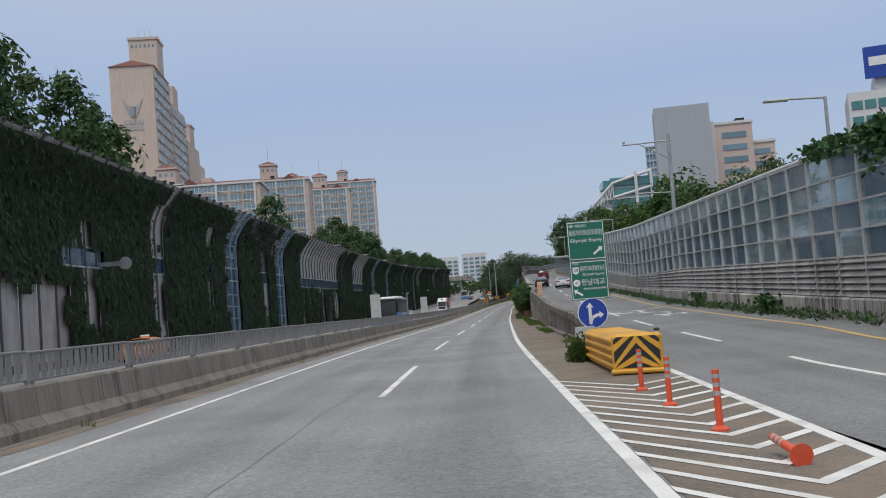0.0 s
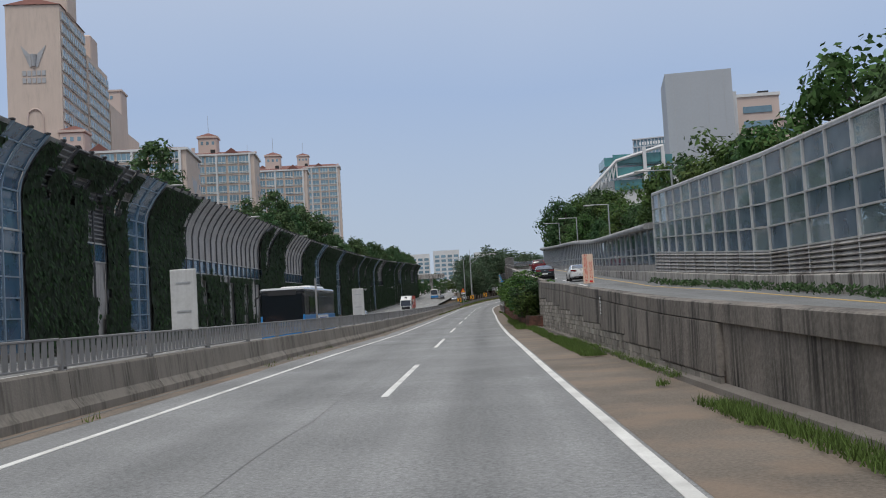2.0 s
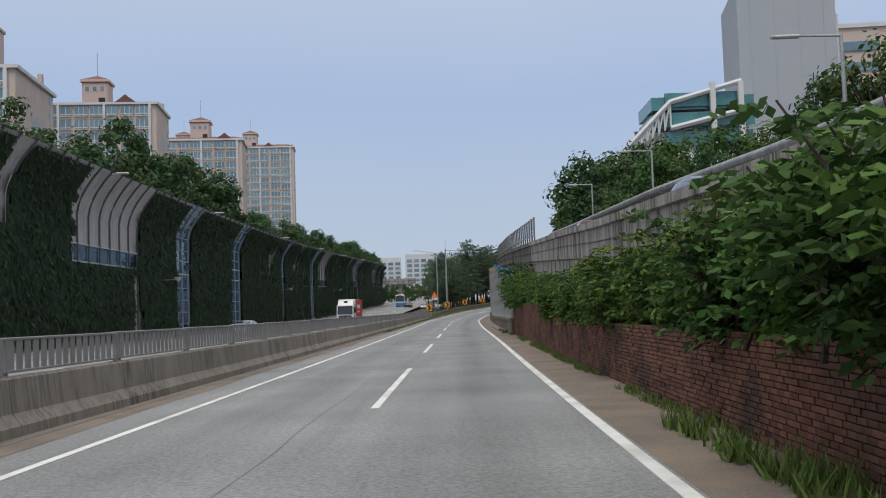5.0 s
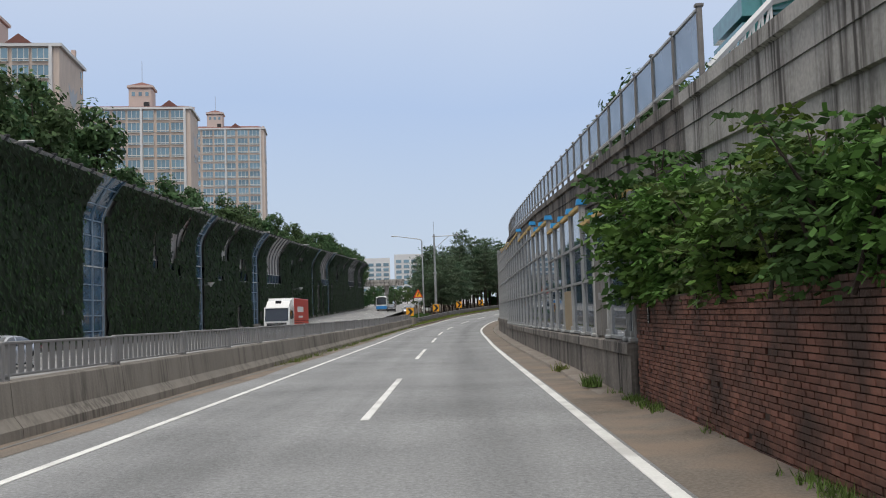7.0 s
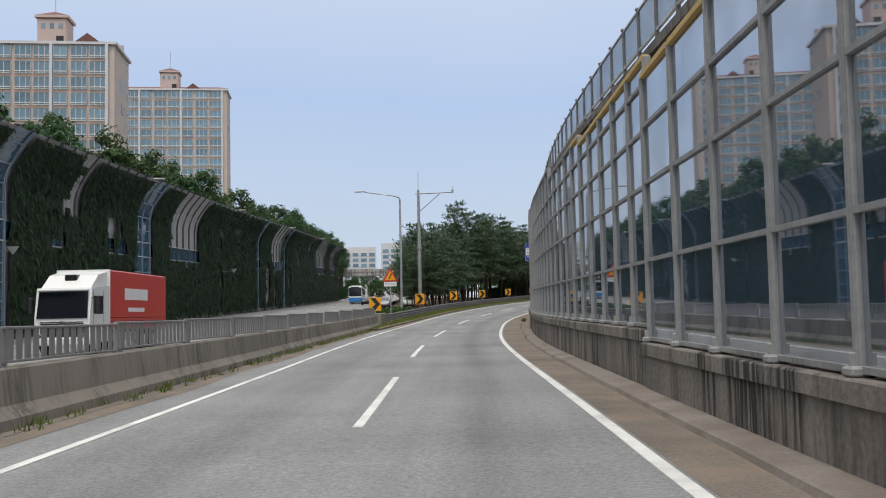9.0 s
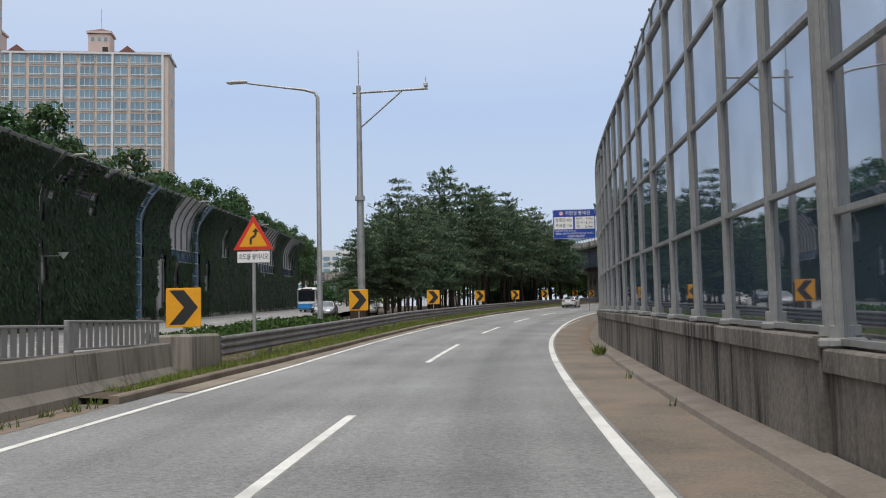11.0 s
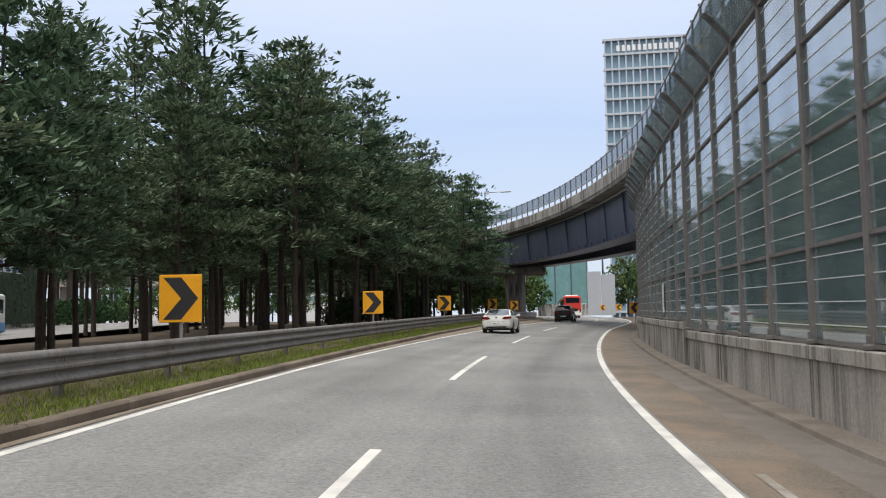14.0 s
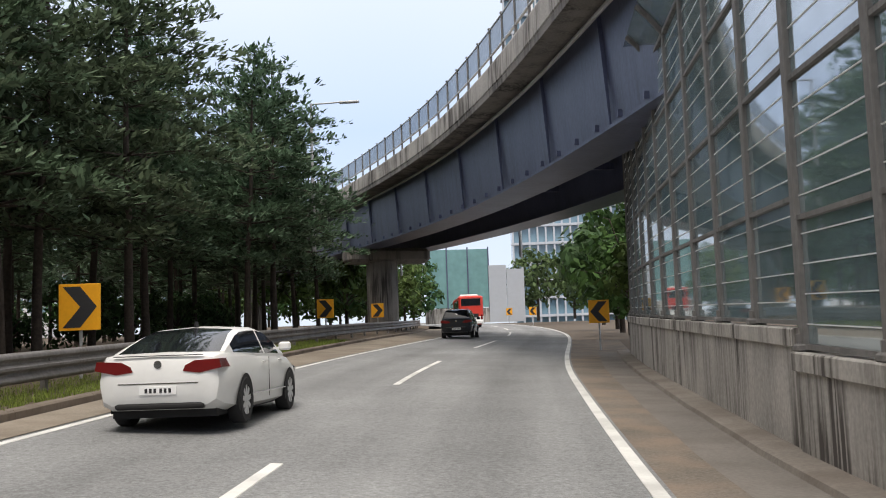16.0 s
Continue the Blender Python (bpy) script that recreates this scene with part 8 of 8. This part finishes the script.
part("lid_lamp", Mesh().box((0.45, 0.1, 0.9), (0.12, 0.12, 0.06), chamfer=0.02), BLACK, cu)

# flexible posts, one knocked over
fp = thing("delineator_post", "orange plastic delineator post with grey reflective bands", "delineator", ROAD.place(11.9, 4.84), "orange posts in the gore")
part("tube", Mesh().tube([(0, 0, 0.05), (0, 0, 0.72)], 0.042, 14), ORANGE, fp, smooth=60)
part("base", Mesh().tube([(0, 0, 0.0), (0, 0, 0.035), (0, 0, 0.07)], [0.11, 0.105, 0.05], 16), ORANGE, fp, smooth=40)
for h in (0.42, 0.52, 0.62):
    part("band", Mesh().tube([(0, 0, h), (0, 0, h + 0.05)], 0.0435, 14), SIGN_BACK, fp, "grey reflective band", smooth=60)
copy_thing(fp, ROAD.place(14.9, 4.82))
copy_thing(fp, ROAD.place(17.6, 4.84))
fallen = copy_thing(fp, ROAD.place(9.25, 4.95, 0.10, 4) @ pose(0, 0, 0, -84, 0, 0))
tagged(fallen, "knocked-over orange plastic delineator post lying on the hatching")

# curve chevron boards
def chevron(s, d, face=1, wide=0.9, tall=1.0, base=1.2, line=ROAD):
    c = thing("chevron_sign", "amber curve marker board with a black chevron on a post", "chevron sign", line.place(s, d, 0, 4), "chevron boards along the curve")
    part("post", Mesh().tube([(0, 0.06, -0.05), (0, 0.06, base + tall)], 0.04, 8), GALV, c, smooth=60)
    b = part("board", Mesh().box((0, 0, base + tall / 2), (wide, 0.04, tall), chamfer=0.01), SIGN_AMBER, c)
    x0, x1, x2 = -0.40 * wide * face, 0.02 * wide * face, 0.42 * wide * face
    z0, z1, z2 = base + 0.06 * tall, base + tall / 2, base + 0.94 * tall
    part("chevron", Mesh().add([(x0, -0.024, z0), (x1, -0.024, z0), (x2, -0.024, z1), (x1, -0.024, z2), (x0, -0.024, z2), (x1, -0.024, z1)], [(0, 1, 2, 5), (5, 2, 3, 4)]), BLACK, b)
    return c


for a, d in ((282.7, -5.95), (304.3, -5.4), (327.8, -5.45), (349.6, -5.45), (372.4, -6.0), (395.8, -6.9), (427.0, -9.0), (446, -9.6)):
    chevron(ROAD.station(a), d)
chevron(416.8, 5.2, -1)
for s, d in ((494, 5.0), (515, 5.0), (539, 5.0)):
    chevron(s, d, -1)

# steep-bend warning triangle
tsn = thing("warning_sign", "red-bordered orange triangular bend warning sign with a white plate", "road sign", ROAD.place(ROAD.station(287.7), -5.5, -0.65, 4))
part("post", Mesh().tube([(0, 0.05, -0.05), (0, 0.05, 4.9)], 0.055, 10), GALV, tsn, smooth=60)
tri = part("triangle", Mesh().prism([(-0.62, 4.05), (0.62, 4.05), (0.0, 5.12)], -0.02, 0.02), SIGN_RED, tsn)
part("triangle_face", Mesh().prism([(-0.44, 4.15), (0.44, 4.15), (0.0, 4.91)], -0.026, -0.021), SIGN_AMBER, tri)
a_ = Mesh()
arrow(a_, [(-0.08, 4.22), (-0.08, 4.40), (0.07, 4.50), (0.07, 4.60)], 0.07, 0.10, -0.03)
part("bend_arrow", a_, BLACK, tri)
pb = part("text_plate", Mesh().box((0, 0, 3.83), (1.0, 0.03, 0.34), chamfer=0.008), SIGN_WHITE, tsn)
writing("속도를 줄이시오", 0.2, BLACK, pb, (0, -0.02, 3.83), 0.9)

# blue load limit board on the noise barrier
bl = thing("load_limit_sign", "large blue vehicle limit board with white panels on the noise barrier", "road sign", ROAD.place(ROAD.station(330.4), 4.55, 0.88, 6) @ Matrix.Scale(0.93, 4))
part("bracket", Mesh().tube([(0.9, 0.15, 6.1), (1.6, 0.3, 6.1)], 0.05, 6).tube([(0.9, 0.15, 7.4), (1.6, 0.3, 7.4)], 0.05, 6), GALV, bl)
bb2 = board(bl, "board", 0.0, 6.82, 3.3, 2.3, SIGN_BLUE)
writing("차량운행제한", 0.36, SIGN_WHITE, bb2, (0.28, -0.034, 7.66), 1.95)
ring = part("ban_ring", Mesh().tube([(-1.0, -0.026, 7.66), (-1.0, -0.034, 7.66)], 0.17, 24), SIGN_RED, bb2)
part("ban_face", Mesh().tube([(-1.0, -0.035, 7.66), (-1.0, -0.04, 7.66)], 0.125, 24), SIGN_WHITE, ring)
part("ban_truck", Mesh().box((-1.0, -0.043, 7.66), (0.16, 0.004, 0.06)), BLACK, ring)
for x, w_, lines in ((-0.82, 1.46, (("총중량 40t", 7.13), ("축하중 10t", 6.68))), (0.80, 1.50, (("높이   4.0m", 7.22), ("길이 16.7m", 6.91), ("폭    2.5m", 6.60)))):
    pn = part("panel", Mesh().box((x, -0.03, 6.91), (w_, 0.012, 0.95), chamfer=0.004), SIGN_WHITE, bb2)
    for text, z in lines:
        writing(text, 0.33 if len(lines) == 2 else 0.26, BLACK, pn, (x, -0.04, z), w_ * 0.86)
writing("한남대교위 기준 초과차량", 0.17, SIGN_WHITE, bb2, (-0.72, -0.034, 6.28), 1.65)
writing("2004년 3월 부터 운행제한 (도로법 제77조)", 0.17, SIGN_WHITE, bb2, (0.0, -0.034, 6.08), 2.9)
writing("서울특별시장", 0.22, SIGN_WHITE, bb2, (0.1, -0.034, 5.85), 1.35)

# plain pale boards on the median fence and a pole between them
for s in (72.9, 108.6):
    wb = thing("median_board", "blank pale board back on a post at the median fence", "sign board", ROAD.place(s, side(s) - 0.2, 0.89, 3), "boards on the median fence")
    part("post", Mesh().box((0, 0.05, 0.95), (0.07, 0.06, 1.95)), GALV, wb)
    part("board", Mesh().box((0, 0, 1.42), (0.74, 0.05, 1.72), chamfer=0.02), FRAME_PALE, wb)
    part("strut", Mesh().box((0, -0.035, 1.9), (0.4, 0.02, 0.05)).box((0, -0.035, 1.1), (0.4, 0.02, 0.05)), GALV, wb)
mp_ = thing("median_pole", "thin grey pole on the median", "pole", ROAD.place(94.5, -6.1, 0.89))
part("pole", Mesh().tube([(0, 0, -0.05), (0, 0, 2.6)], 0.05, 8), FENCE_GREY, mp_, smooth=60)

# lamp and camera poles on the median
lp = thing("street_lamp", "tall tapered grey street lamp with a curved arm on the median", "street lamp", ROAD.place(ROAD.station(303.0), -6.95))
part("pole", Mesh().tube([(0, 0, -0.05), (0, 0, 0.5), (0, 0, 11.2), (-0.12, 0, 11.45), (-0.6, 0, 11.6)], [0.16, 0.13, 0.09, 0.08, 0.07], 12), GALV, lp, smooth=60)
part("arm", Mesh().tube([(-0.6, 0, 11.6), (-3.4, 0, 12.05)], [0.06, 0.045], 8), GALV, lp, smooth=60)
part("head", Mesh().box((-3.9, 0, 12.12), (1.0, 0.32, 0.13), chamfer=0.05), FRAME_PALE, lp)
cp = thing("camera_pole", "stout grey pole with a bracket arm and traffic camera", "pole", ROAD.place(ROAD.station(306.2), -5.65))
part("pole", Mesh().tube([(0, 0, -0.05), (0, 0, 6.6), (0, 0, 6.62), (0, 0, 6.85), (0, 0, 6.87), (0, 0, 12.4)], [0.2, 0.18, 0.26, 0.24, 0.16, 0.12], 12), GALV, cp, smooth=40)
part("arm", Mesh().tube([(-0.3, 0, 12.05), (3.5, 0, 12.1)], 0.06, 8).tube([(0.1, 0, 10.3), (2.2, 0, 12.05)], 0.045, 8), GALV, cp, smooth=60)
part("camera", Mesh().box((3.4, 0, 12.3), (0.2, 0.26, 0.22), chamfer=0.04).tube([(3.4, 0, 12.4), (3.4, 0, 12.7)], 0.03, 6), FRAME_PALE, cp)
part("rod", Mesh().tube([(0, 0, 12.3), (0, 0, 14.2)], 0.025, 6), GALV, cp)
part("cabinet", Mesh().box((-0.1, -0.45, 1.3), (0.7, 0.5, 1.5), chamfer=0.03), material("brown_cabinet", (0.06, 0.035, 0.025), 0.6), cp, "brown steel cabinet")
part("cabinet_label", Mesh().box((-0.05, -0.71, 1.75), (0.32, 0.01, 0.24)), SIGN_AMBER, cp)

# lamps behind the ramp wall
rl_ = thing("ramp_lamp", "grey street lamp with a straight arm behind the ramp wall", "street lamp", ROAD.place(43.5, 17.6, 2.0), "lamps along the ramp")
part("pole", Mesh().tube([(0, 0, -0.5), (0, 0, 7.6)], [0.11, 0.07], 10), GALV, rl_, smooth=60)
part("arm", Mesh().tube([(0, 0, 7.55), (-1.6, 0, 7.6)], 0.045, 8), GALV, rl_, smooth=60)
part("head", Mesh().box((-2.1, 0, 7.58), (1.1, 0.3, 0.12), chamfer=0.04), FRAME_PALE, rl_)
for s, h in ((117, 3.0), (149, 4.0), (187, 5.6), (222, 7.4), (250, 8.4)):
    copy_thing(rl_, ROAD.place(s, 16.3, h))
rc = thing("camera_mast", "grey mast with a bracket arm and camera behind the ramp wall", "pole", ROAD.place(70.3, 15.5, 1.8))
part("pole", Mesh().tube([(0, 0, -0.5), (0, 0, 10.9)], [0.19, 0.12], 12), GALV, rc, smooth=60)
part("arm", Mesh().tube([(0.3, 0, 10.5), (-3.2, 0, 10.4)], 0.05, 8).tube([(0, 0, 9.2), (-2.1, 0, 10.42)], 0.04, 8), GALV, rc, smooth=60)
part("camera", Mesh().box((-3.1, 0, 10.6), (0.18, 0.22, 0.2), chamfer=0.03), FRAME_PALE, rc)
part("rod", Mesh().tube([(0, 0, 10.8), (0, 0, 12.5)], 0.02, 6), GALV, rc)
part("lamp_arm", Mesh().tube([(0, 0, 6.85), (-1.6, 0, 6.9)], 0.04, 8).box((-1.95, 0, 6.9), (1.0, 0.28, 0.12), chamfer=0.04), GALV, rc)
# lamps beyond the viaduct and over the pines
sp = float(DECK.s[np.argmin(abs(DECK.y - 434))])
copy_thing(rl_, DECK.place(sp, 10.0, 1.9 - 7.55))
sp = float(DECK.s[np.argmin(abs(DECK.y - 462))])
copy_thing(rl_, DECK.place(sp, 10.0, 1.9 - 7.55))
copy_thing(rl_, ROAD.place(424.5, -9.6, 12.9 - 7.6, 184))
# notice on the ramp parapet
on = thing("ramp_notice", "tall peach notice board with red characters on the ramp parapet", "notice board", ROAD.place(82.6, 6.1, ramp_top(82.6)))
nb_ = part("board", Mesh().box((0, 0, 0.68), (0.40, 0.04, 1.10), chamfer=0.008), NOTICE_PEACH, on)
for x, text, top in ((-0.09, "친환경제설제자동", 1.16), (0.09, "분사구간시", 0.88)):
    for k, ch in enumerate(text):
        writing(ch, 0.14, SIGN_RED, nb_, (x, -0.024, top - 0.133 * k), 0.125)
part("character_bar", Mesh().box((0.09, -0.024, 0.21), (0.11, 0.006, 0.08)), SIGN_RED, nb_)
part("post", Mesh().box((0, 0.05, 0.3), (0.05, 0.05, 0.7)), GALV, on)
# black marker plates on the walls
for s, d, h in ((77.5, 5.86, 1.45), (326.0, 5.5, 1.35)):
    mk2 = thing("marker_plate", "small black marker plate with pale characters on the wall", "marker plate", ROAD.place(s, d, h, -75), "marker plates")
    part("plate", Mesh().box((0, 0, 0), (0.13, 0.02, 0.62)), BLACK, mk2)
    for k in range(5):
        part("character_bar", Mesh().box((0, -0.012, 0.24 - 0.12 * k), (0.07, 0.004, 0.08)), SIGN_WHITE, mk2)
# paper notice on the barrier glass
pn_ = thing("paper_notice", "white paper notice taped inside the noise barrier glass", "notice", ROAD.place(365.2, glass_d(365) + 0.01, 1.62, -90))
part("sheet", Mesh().box((0, 0, 0.6), (0.8, 0.01, 1.1)), SIGN_WHITE, pn_)
for k in range(6):
    part("text_bar", Mesh().box((0, -0.008, 0.95 - 0.13 * k), (0.56, 0.004, 0.03)), SIGN_BACK, pn_)
mn = thing("marker_plate", "tall black marker plate with white characters on the brick wall", "marker plate", ROAD.place(175.8, 4.905, 1.65, -90), "marker plates")
mp2 = part("plate", Mesh().box((0, 0, 0), (0.13, 0.016, 0.44)), BLACK, mn)
for k, ch in enumerate("N203"):
    writing(ch, 0.11, SIGN_WHITE, mp2, (0, -0.011, 0.165 - 0.092 * k), 0.07)
part("character_bar", Mesh().box((0, -0.010, -0.19), (0.07, 0.004, 0.02)), SIGN_WHITE, mp2)
